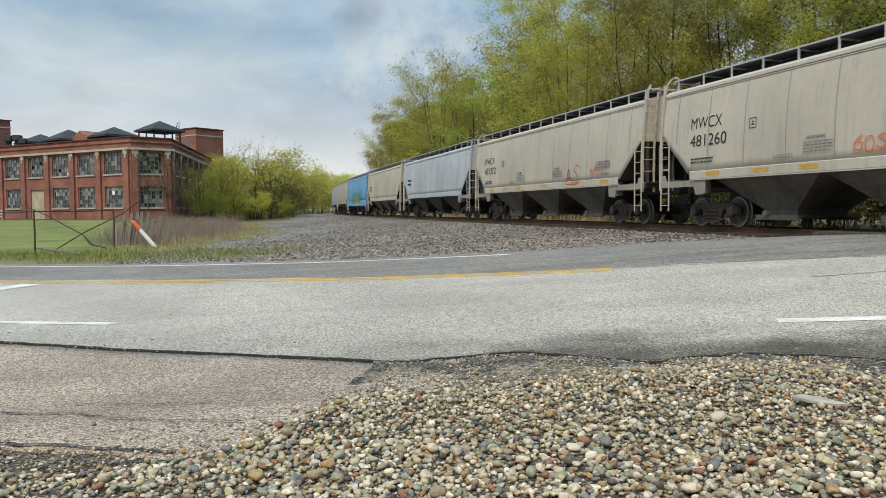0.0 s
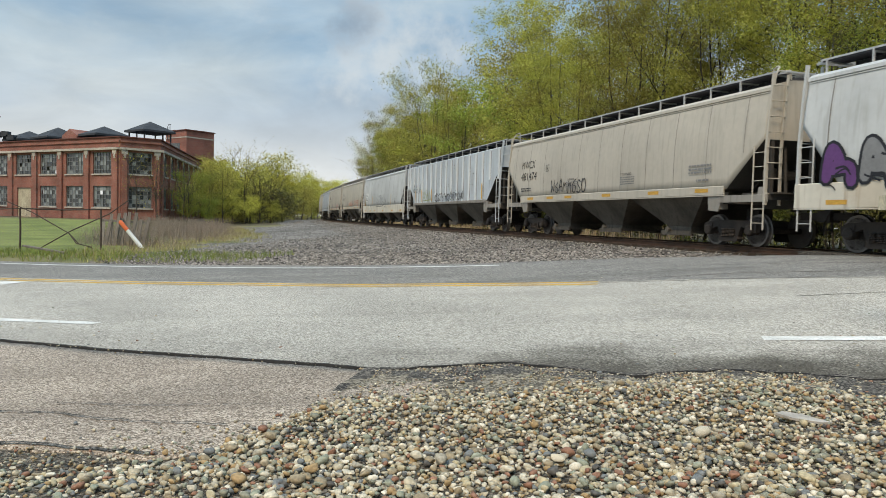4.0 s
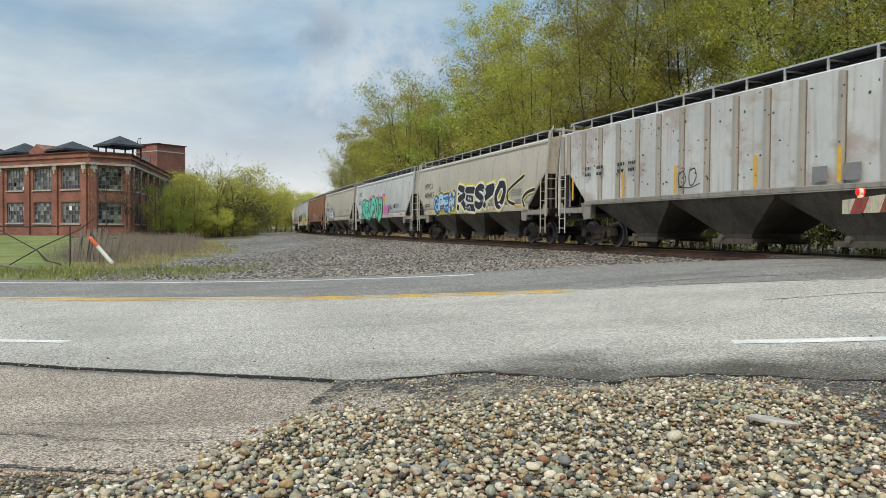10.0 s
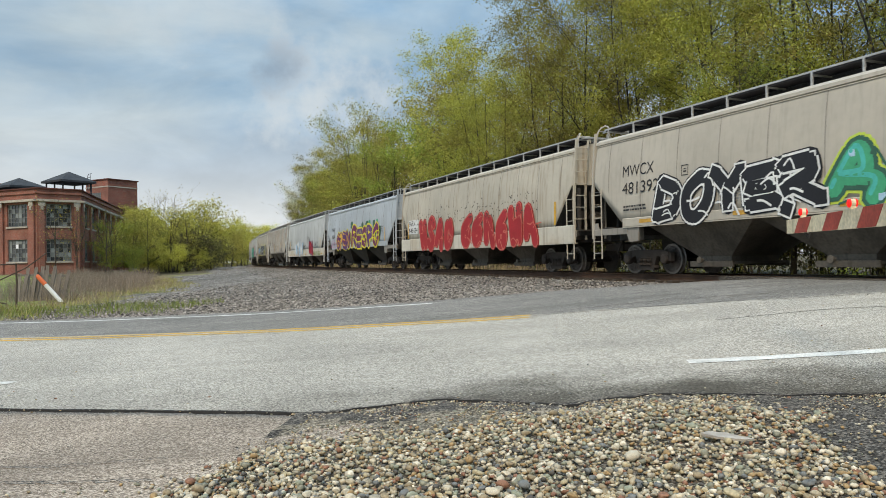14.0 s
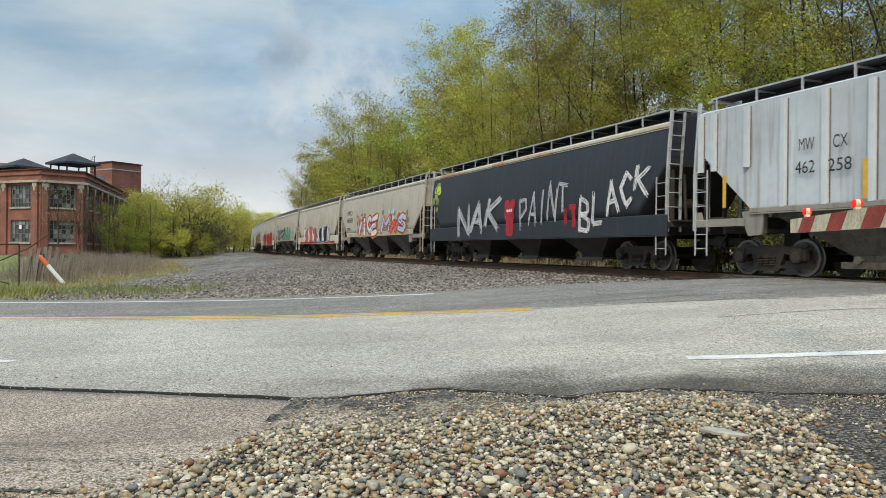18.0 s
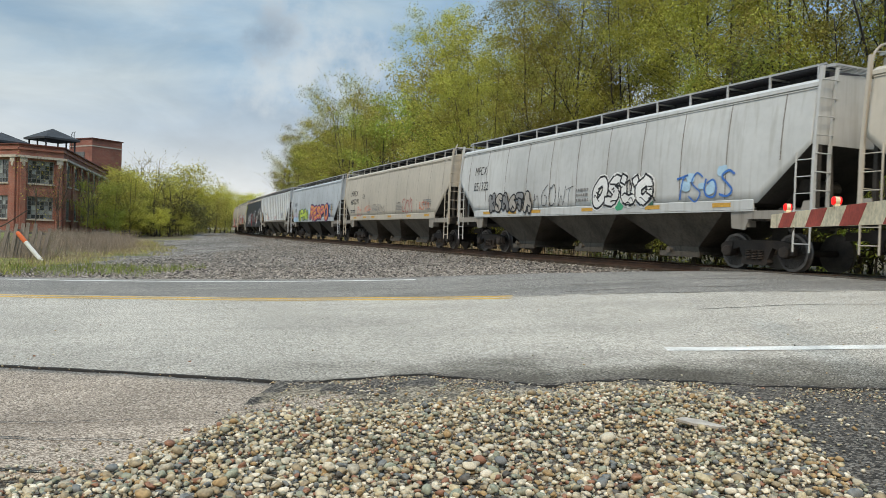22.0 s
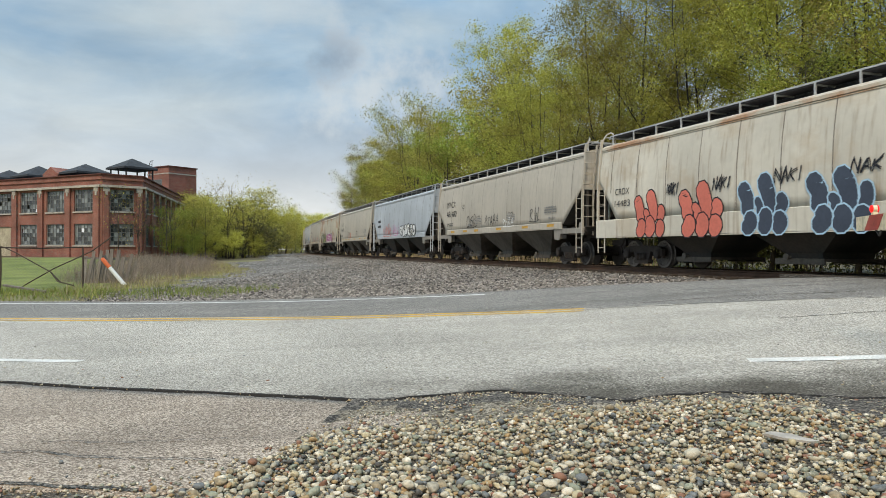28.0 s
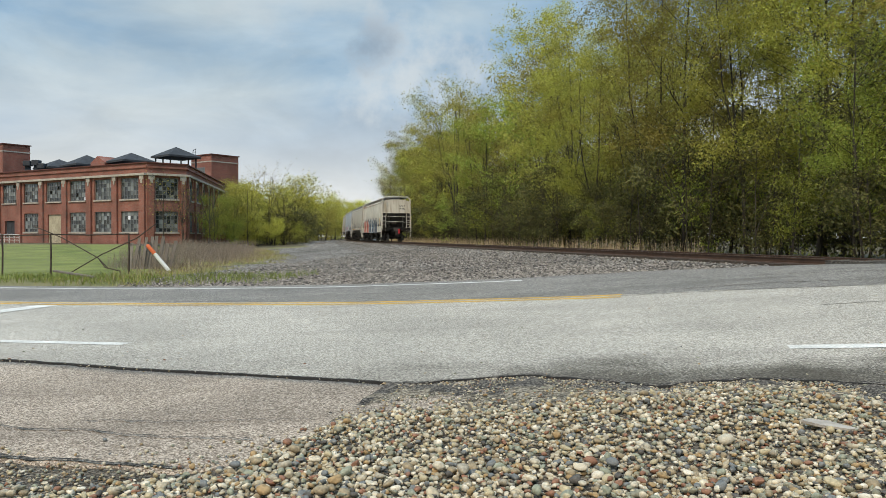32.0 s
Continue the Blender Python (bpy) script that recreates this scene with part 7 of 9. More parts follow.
cloud("mf351", 3.2, 10.8, 2.75, 3.1, 16, 0.26, ("magenta", "pink", "amber"), 39, "magenta and pink sprayed cloud")
piece("mf351", 3.0, 10.3, 1.38, 3.0, 6, ["teal", "mint"], "dark_green", None, None, 42, "large green graffiti on a magenta cloud", word="RESPOD", shine="mint")
piece("mf351", 10.8, 12.3, 1.65, 2.35, 2, "pink", "pink", None, None, 43)
tag("mf351", 11.8, 13.4, 1.95, 2.3, "purple", 44, 0.08, 4)
patch("mf351", 13.66, 14.03, 2.08, 2.36, G["black"], "label_panel")
piece("m415", 3.5, 7.0, 1.50, 2.62, 4, ["blue", "sky"], "slate", "yellow", None, 45, "blue and yellow bubble-letter graffiti", word="GPEN", shine="sky")
wild_word("m415", "RESPO", 7.5, 13.9, 1.55, 2.85, "black", "white", "yellow", 46, "black graffiti word edged white and yellow")
for _pts in (((14.9, 1.72), (14.2, 1.9), (14.12, 2.3), (14.6, 2.55), (15.8, 2.95)), ((15.9, 1.6), (15.75, 1.95), (16.2, 2.2), (16.9, 2.3))):
    _line = smooth_pts(list(_pts), 5)
    paint_part("graffiti_stroke", "m415", [(*ribbon(_line, 0.27), G["yellow"]), (*ribbon(_line, 0.21), G["white"]), (*ribbon(_line, 0.14), G["black"])], "black arrow stroke edged white and yellow")
tag("m415", 3.4, 8.0, 1.5, 1.65, "yellow", 48, 0.05, 8)
tag("r_rusty", 7.4, 8.3, 1.9, 2.5, "black", 49, 0.06, 2)
patch("r_rusty", 12.4, 12.84, 1.75, 2.11, G["grey"], "label_panel")
patch("r_rusty", 13.27, 13.75, 1.75, 2.13, G["grey"], "label_panel")
for _k, _us in (("r_rusty", (1.0, 4.4, 7.2, 10.5, 13.1, 16.4)), ("r567", (2.3, 4.0, 6.6, 16.6)), ("r258", (5.0, 1.0, 16.8)), ("mc852", (1.2, 4.9, 13.5)), ("mc850", (1.35, 4.8, 16.9)), ("furx", (0.95, 16.6)), ("n064", (15.6,)), ("n328", (0.9, 15.2)), ("crdx", (16.4,))):
    for _u in _us:
        patch(_k, _u, _u + 0.12, 1.72, 2.55, G["amber"], "amber_bar", "amber reflective bar")
piece("mc850", 4.2, 9.3, 1.15, 2.45, 6, ["white", "sky"], "silver", None, "grey", 50, "silver and pale blue graffiti")
tag("mc850", 9.4, 10.5, 1.7, 2.35, "black", 51, 0.06, 2)
piece("mc850", 11.9, 13.9, 1.2, 2.35, 3, "red", "plum", None, None, 52, "red heart-like graffiti shapes")
tag("mc850", 11.0, 12.2, 2.4, 2.8, "black", 53, 0.05, 2)
tag("mc850", 14.2, 16.0, 1.65, 2.3, "black", 54, 0.06, 3)
tag("mc850", 13.9, 16.9, 1.1, 1.4, "olive", 55, 0.08, 5)
piece("n064", 3.3, 7.2, 1.42, 2.6, 4, ["plum", "amber", "purple"], "purple", "yellow", None, 56, "purple and orange graffiti edged in yellow", word="GPEN", shine="amber")
cloud("n064", 7.6, 14.5, 2.3, 3.05, 26, 0.34, ("dark_green", "dark_green", "green"), 55, "dark green sprayed cloud")
piece("n064", 7.8, 14.5, 1.42, 2.85, 5, ["plum", "purple"], "yellow", None, None, 57, "large purple graffiti edged in yellow", word="RESPO")
tag("n064", 1.5, 3.2, 1.6, 2.2, "pink", 58, 0.05, 3)
piece("furx", 2.85, 7.5, 1.05, 2.65, 4, "red", "coral", "red", None, 59, "red bubble-letter graffiti", thin=0.4)
piece("furx", 8.4, 15.5, 1.05, 2.6, 6, "red", "coral", "red", None, 60, "red bubble-letter graffiti", thin=0.4)


def flecks(car_key, u0, u1, z0, z1, count, mat, seed, label):
    """Chipped paint: a band of small dark flecks, thickest low down."""
    rng = random.Random(seed)
    layers = []
    for i in range(count):
        u, z = rng.uniform(u0, u1), z0 + (z1 - z0) * rng.random() ** 1.6
        if noise.noise(Vector((u * 0.9, 3, seed))) < -0.12:
            continue
        w, h = rng.uniform(0.015, 0.055), rng.uniform(0.015, 0.05)
        layers.append(([(u - w, z - h * 0.4), (u + w * 0.5, z - h), (u + w, z + h * 0.3), (u - w * 0.3, z + h)], [(0, 1, 2, 3)], mat))
    paint_part("chipped_paint", car_key, layers, label)


flecks("furx", 2.8, 16.5, 2.3, 3.05, 420, M["under"], 61, "dark flecks of chipped paint")
flecks("r567", 7.5, 16.5, 2.2, 3.9, 40, M["under"], 62, "dark rust spots")
flecks("r_rusty", 1.5, 16.5, 2.0, 3.9, 90, M["under"], 63, "dark rust spots")
flecks("r_rusty", 1.2, 17.0, 3.5, 4.15, 60, M["seam_dark"], 64, "dark rust spots")
piece("m392", 3.2, 8.8, 1.55, 2.85, 5, ["black"], "white", "black", None, 62, "black graffiti with white outlines", word="DOYER", thin=0.62)
cloud("m392", 8.9, 13.4, 1.8, 2.9, 9, 0.2, ("blue", "sky"), 61, "blue sprayed dots")
piece("m392", 9.1, 13.4, 1.5, 2.85, 3, ["green"], "dark_green", "lime", "sky", 63, "green bubble-letter graffiti", shine="teal")
tag("m392", 8.4, 9.0, 1.6, 1.75, "white", 64, 0.03, 2)
piece("graf_beige", 3.2, 9.2, 1.2, 2.45, 6, ["white", "coral"], "red", None, "slate", 65, "white and red graffiti")
piece("graf_beige", 9.5, 14.7, 1.2, 2.4, 5, ["white", "black"], "black", "white", None, 66, "black and white graffiti")
patch("graf_beige", 1.0, 16.5, 1.06, 1.22, G["red"], "paint_band", "red paint band along the sill")
cloud("m439", 4.2, 15.6, 1.7, 2.9, 26, 0.2, ("sky", "grey", "sky"), 66, "pale blue and grey sprayed dots")
piece("m439", 4.6, 9.4, 1.52, 2.75, 4, ["silver", "white"], "red", "amber", None, 67, "silver graffiti with red and amber outlines", word="VICE", shine="white")
piece("m439", 10.4, 15.2, 1.55, 2.6, 3, ["sky", "coral"], "red", "amber", None, 68, "red-edged graffiti letters", word="MWS")
brush_word("black", "NAK", 3.3, 7.9, 1.28, 2.75, "silver", 69, 0.45, 0.26, 7, 0.12)
brush_word("black", "PAINT", 9.6, 13.2, 1.65, 2.85, "silver", 70, 0.55, 0.13, 5)
brush_word("black", "IT", 12.75, 13.85, 1.4, 2.15, "red", 71, 0.0, 0.2, 6)
brush_word("black", "BLACK", 13.9, 17.7, 1.75, 2.75, "white", 72, 1.25, 0.15, 6)
def lips(car_key, u, z):
    """Red lips with a white gap of teeth and a hanging tongue."""
    rng = random.Random(72)
    layers = [(*blob(u - 0.24, z + 0.52, 0.20, 0.17, rng, 0.04), G["red"], 0.002), (*blob(u + 0.26, z + 0.52, 0.20, 0.17, rng, 0.04), G["red"], 0.003), (*blob(u, z + 0.16, 0.44, 0.34, rng, 0.06), G["red"], 0.004), (*blob(u + 0.04, z - 0.36, 0.33, 0.44, rng, 0.06), G["red"], 0.005)]
    for k in (-0.17, 0.0, 0.17):
        layers.append((*blob(u + k, z + 0.24, 0.07, 0.06, rng, 0.08), G["white"], 0.007))
    layers.append((*ribbon(smooth_pts([(u - 0.34, z + 0.1), (u, z + 0.02), (u + 0.36, z + 0.12)], 4), 0.05), G["plum"], 0.009))
    layers.append((*ribbon([(u + 0.04, z - 0.1), (u + 0.05, z - 0.7)], 0.04), G["plum"], 0.009))
    paint_part("graffiti_lips", car_key, layers, "red lips painted on the black side")


lips("black", 8.75, 1.95)
cloud("black", 0.2, 0.9, 2.5, 3.8, 8, 0.26, ("lime", "olive"), 73, "yellow-green spray blot")
tag("black", 0.25, 0.9, 2.9, 3.6, "black", 74, 0.05, 3)
tag("r258", 5.6, 6.6, 1.75, 2.1, "red", 75, 0.05, 2)
tag("r258", 10.2, 11.2, 1.75, 2.1, "red", 76, 0.06, 2)
patch("r258", 14.6, 15.4, 1.85, 2.35, G["grey"], "label_panel")
piece("n328", 3.55, 7.25, 1.5, 2.45, 4, ["olive", "lime"], "dark_green", None, None, 77, "olive green bubble-letter graffiti", word="GPEN")
cloud("n328", 7.6, 15.2, 1.7, 2.5, 18, 0.26, ("sky", "blue", "sky"), 76, "pale blue sprayed cloud")
wild_word("n328", "RESPO", 8.3, 14.4, 1.55, 2.65, "coral", "purple", "slate", 78, "coral graffiti word edged in purple", "amber")
tag("n328", 1.5, 3.0, 1.75, 2.15, "pink", 79, 0.05, 3)
piece("n328", 1.5, 3.4, 1.5, 1.8, 3, "sky", "sky", None, None, 80)
for _s, (_a, _b, _c, _d, _q) in enumerate(((3.1, 4.1, 1.74, 2.3, "coral"), (4.7, 6.0, 1.92, 2.36, "orange"), (7.4, 8.6, 1.9, 2.3, "grey"), (11.5, 13.1, 1.75, 2.5, "red"), (14.0, 15.4, 1.9, 2.3, "orange"))):
    tag("m291", _a, _b, _c, _d, _q, 81 + _s, 0.05)
piece("mf322", 2.95, 6.4, 1.62, 2.35, 6, ["grey", "dust"], "black", None, None, 90, "grey bubble-letter graffiti")
tag("mf322", 6.4, 9.1, 1.72, 2.45, "black", 91, 0.04, 4)
cloud("mf322", 9.9, 13.6, 1.6, 1.95, 12, 0.22, ("dark_green", "green"), 91, "green sprayed band")
piece("mf322", 10.2, 13.1, 1.66, 2.55, 4, "white", "black", "white", None, 92, "black and white outlined graffiti", word="OSUO")
cloud("mf322", 14.2, 16.0, 2.0, 2.5, 6, 0.2, ("sky", "sky"), 94, "pale blue sprayed cloud")
tag("mf322", 14.0, 16.2, 1.75, 2.4, "blue", 93, 0.08, 4)
tag("m422", 7.4, 8.8, 1.76, 2.28, "red", 94, 0.06, 4)
tag("m422", 11.8, 12.9, 1.82, 2.32, "orange", 95, 0.06, 3)
tag("m422", 12.95, 14.4, 1.93, 2.36, "orange", 96, 0.06, 4)
piece("rust_cream", 2.65, 7.0, 1.5, 2.6, 6, ["dust", "olive"], "slate", None, "coral", 97, "dark outlined graffiti letters")
wild_word("rust_cream", "RESPO", 7.4, 12.7, 1.5, 2.45, "magenta", "white", "slate", 98, "magenta graffiti word edged in white", "plum")
tag("rust_cream", 13.4, 14.1, 2.05, 2.32, "black", 99, 0.05, 2)
tag("rust_cream", 15.2, 16.0, 2.05, 2.32, "black", 100, 0.05, 2)
patch("rust_cream", 7.7, 10.3, 2.55, 3.5, P["cream"], "repaired_panel", "cleaner repainted patch")
tag("m455", 6.0, 8.0, 1.8, 2.2, "orange", 101, 0.05, 4)
tag("n_graf", 3.7, 6.4, 1.65, 2.4, "coral", 102, 0.07, 4)
tag("n_graf", 6.8, 8.6, 1.7, 2.35, "pink", 103, 0.07, 3)
piece("n_graf", 9.2, 13.4, 1.55, 2.35, 6, "white", "black", None, None, 104, "white bubble-letter graffiti with black outlines")
tag("m480", 5.0, 6.5, 1.8, 2.4, "black", 105, 0.06, 4)
tag("m480", 7.7, 9.5, 1.8, 2.28, "black", 106, 0.06, 4)
tag("m480", 10.0, 11.3, 1.7, 2.05, "white", 107, 0.07, 4)
tag("m480", 13.0, 13.95, 1.85, 2.4, "black", 108, 0.05, 3)
def fingers(car_key, u0, u1, col, edge, seed):
    """Two rows of rounded finger-like strokes, tall above and short on the sill."""
    rng = random.Random(seed)
    uc, half = (u0 + u1) / 2, (u1 - u0) / 2
    layers = []
    lobes = ((-0.62, 1.70, -0.78, 2.18, 0.50), (0.22, 1.72, 0.02, 2.34, 0.52), (-0.16, 1.62, -0.24, 1.84, 0.26), (0.66, 1.62, 0.70, 1.92, 0.36), (-0.60, 1.22, -0.50, 1.42, 0.50), (0.02, 1.22, 0.06, 1.44, 0.50), (0.60, 1.20, 0.62, 1.40, 0.46))
    for i, (a, z, b, t, wide) in enumerate(lobes):
        j = rng.uniform(-0.04, 0.04)
        pts = smooth_pts([(uc + (a + j) * half, z), (uc + (a + b + 0.16) / 2 * half, (z + t) / 2), (uc + (b + j) * half, t + rng.uniform(-0.06, 0.06))], 4)
        for grow, colour, d in ((0.085, edge, 0.001), (0.0, col, 0.0016)):
            for m, sh in enumerate(fat_line(pts, half * wide + grow, False)):
                layers.append((*sh, G[colour], d + 0.0014 * i + 0.00003 * m))
    paint_part("graffiti", car_key, layers, "rounded graffiti strokes low on the side")


for _i, (_a, _b, _q, _o) in enumerate(((2.35, 4.1, "coral", "black"), (4.75, 6.8, "coral", "black"), (7.35, 9.2, "slate", "sky"), (9.75, 11.65, "slate", "sky"), (12.2, 14.6, "slate", "grey"))):
    fingers("crdx", _a, _b, _q, _o, 110 + _i)
for _u, _w in ((4.1, 0.6), (6.25, 0.77), (8.62, 0.97), (10.94, 1.1), (13.03, 1.26)):
    brush_word("crdx", "NAKI", _u, _u + _w, 2.30, 2.66, "black", int(_u * 10), 0.0, 0.055, 2, 0.15)
patch("crdx", 15.5, 16.05, 1.62, 1.94, G["black"], "label_panel")
frame_square("crdx", 15.5, 16.05, 1.62, 1.94, G["white"])
tag("blue", 4.0, 14.0, 1.5, 2.6, "green", 120, 0.2, 6)
tag("blue", 6.0, 12.0, 1.4, 2.0, "amber", 121, 0.15, 4)


def end_marker():
    """Red marker lamp and number on the last car's rear end."""
    car, spec = BY["crdx"]
    hx = (spec[1] - 1.3) / 2
    bm = bmesh.new()
    box(bm, (0, 0, 0), (0.16, 0.2, 0.5))
    bmesh.ops.bevel(bm, geom=bm.edges[:], offset=0.04, segments=2, affect="EDGES")
    o = part("end_marker", bm, G["red"], car, "red end-of-train marker box")
    o.location = (-hx - 0.75, -0.2, 1.1)
    for word, z in (("CRDX", 3.75), ("14483", 3.45)):
        v, f = text_shape(word, 0.0)
        me = bpy.data.meshes.new("rear_lettering")
        me.from_pydata([(-hx - 0.006, -0.35 - a * 0.62, z + b * 0.2) for a, b in v], [], f)
        me.materials.append(M["ink"])
        part("rear_lettering", me, None, car)
    bm = bmesh.new()
    tube(bm, [(-hx - 0.14, 1.52, 1.3), (-hx - 0.14, 1.50, 4.55), (-hx - 0.14, 1.15, 4.78), (-hx - 0.14, -1.15, 4.78), (-hx - 0.14, -1.50, 4.55), (-hx - 0.14, -1.52, 1.3)], 0.05, 6)
    part("end_hoop", bm, P["soiled"], car)
    for z in (2.75, 2.2):
        bm = bmesh.new()
        tube(bm, [(-hx - 0.16, 1.5, z), (-hx - 0.16, -1.5, z - 0.12)], 0.022, 5)
        part("end_rail", bm, P["soiled"], car)


end_marker()


# ---------------------------------------------------------------- crossing gate
def build_gate():
    m, nt, bs = principled("lit_red_lens")
    bs.inputs["Base Color"].default_value = (0.45, 0.01, 0.01, 1)
    bs.inputs["Specular IOR Level"].default_value = 0.2
    bs.inputs["Emission Color"].default_value = (1.0, 0.02, 0.02, 1)
    bs.inputs["Emission Strength"].default_value = 0.9
    M["red_lamp"] = m
    M["arm_white"] = material("dirty_white_arm", (0.82, 0.69, 0.48), 0.7, col2=(0.70, 0.56, 0.37), scale=3, fine=25, bump=0.1, streak=0.3)
    M["arm_red"] = material("faded_red_sheeting", (0.50, 0.075, 0.05), 0.55, scale=4, fine=30, bump=0.05)
    ang = math.degrees(math.atan2(-0.966, -0.26))
    gate = thing("crossing_gate", "red and white striped crossing gate arm, lowered", "crossing gate", pose(5.104, 8.144, 0.315, 0, 0, ang))
    L = 6.6
    bm = bmesh.new()
    prism(bm, [(0, -0.078), (L, -0.12), (L, 0.12), (0, 0.078)], "y", -0.025, 0.025)
    part("arm", fix(bm), M["arm_white"], gate)
    x = 0.28
    while x < L - 0.5:
        bm = bmesh.new()
        h = 0.079 + 0.042 * x / L
        prism(bm, [(x, -h), (x + 0.40, -h), (x + 0.56, h), (x + 0.16, h)], "y", -0.029, 0.029)
        part("red_stripe", fix(bm), M["arm_red"], gate)
        x += 0.86
    for x in (0.50, 1.85, 4.6):
        lamp = bmesh.new()
        lathe(lamp, [(0.026, -0.024), (0.040, -0.020), (0.040, 0.020), (0.026, 0.024)], "y", 14, (x, 0, 0.145))
        box(lamp, (x, 0, 0.09), (0.05, 0.05, 0.06))
        o = part("lamp", fix(lamp), M["arm_white"], gate)
        for s in (-1, 1):
            bm = bmesh.new()
            lathe(bm, [(0.042, 0.021 * s), (0.038, 0.036 * s), (0.018, 0.045 * s)], "y", 14, (x, 0, 0.145))
            part("lens", fix(bm), M["red_lamp"], o, "lit red lens")
    bm = bmesh.new()
    tube(bm, [(0.55, 0, -0.08), (0.62, 0.01, -0.14), (0.70, 0, -0.09)], 0.012, 5)
    part("cable_loop", bm, M["under"], gate)
    bm = bmesh.new()
    gz = ground_z(5.104 - 0.26 * (L + 0.2), 8.144 - 0.966 * (L + 0.2)) - 0.315
    lathe(bm, [(0.07, gz), (0.07, 2.2)], "z", 14, (L + 0.25, 0, 0))
    lathe(bm, [(0.28, gz), (0.28, gz + 0.12), (0.16, gz + 0.25)], "z", 16, (L + 0.25, 0, 0))
    box(bm, (L + 0.2, 0, 0), (0.55, 0.35, 0.75))
    part("mast", fix(bm), M["galv"], gate)


build_gate()


# ---------------------------------------------------------------- broken fence, marker post, weeds
M["pipe"] = material("rusty_fence_pipe", (0.10, 0.075, 0.06), 0.8, 0.3, scale=5, fine=30, bump=0.2)
M["wire"] = material("grey_chain_link", (0.20, 0.20, 0.19), 0.6, 0.5, scale=5, fine=30, bump=0.0)
M["old_wood"] = material("grey_weathered_wood", (0.27, 0.235, 0.205), 0.9, col2=(0.16, 0.135, 0.12), scale=3, fine=20, bump=0.4, stretch=(3, 3, 0.3), vary=0.25)
M["straw"] = material("dry_stems", (0.44, 0.36, 0.23), 0.9, col2=(0.20, 0.145, 0.10), scale=4, fine=30, bump=0.0, vary=0.45, island=True)
M["brush"] = material("dead_brush_stems", (0.33, 0.265, 0.21), 0.9, col2=(0.19, 0.15, 0.12), scale=4, fine=30, bump=0.0, vary=0.45, island=True)
M["reed"] = material("pale_dry_reeds", (0.55, 0.43, 0.27), 0.9, col2=(0.36, 0.27, 0.17), scale=4, fine=30, bump=0.0, vary=0.4, island=True)
M["fringe"] = material("yellow_green_grass", (0.30, 0.30, 0.07), 0.85, col2=(0.36, 0.29, 0.13), scale=4, fine=30, bump=0.0, vary=0.4, island=True)
M["grass"] = material("green_grass_blades", (0.17, 0.24, 0.05), 0.85, col2=(0.20, 0.20, 0.05), scale=4, fine=30, bump=0.0, vary=0.4, island=True)


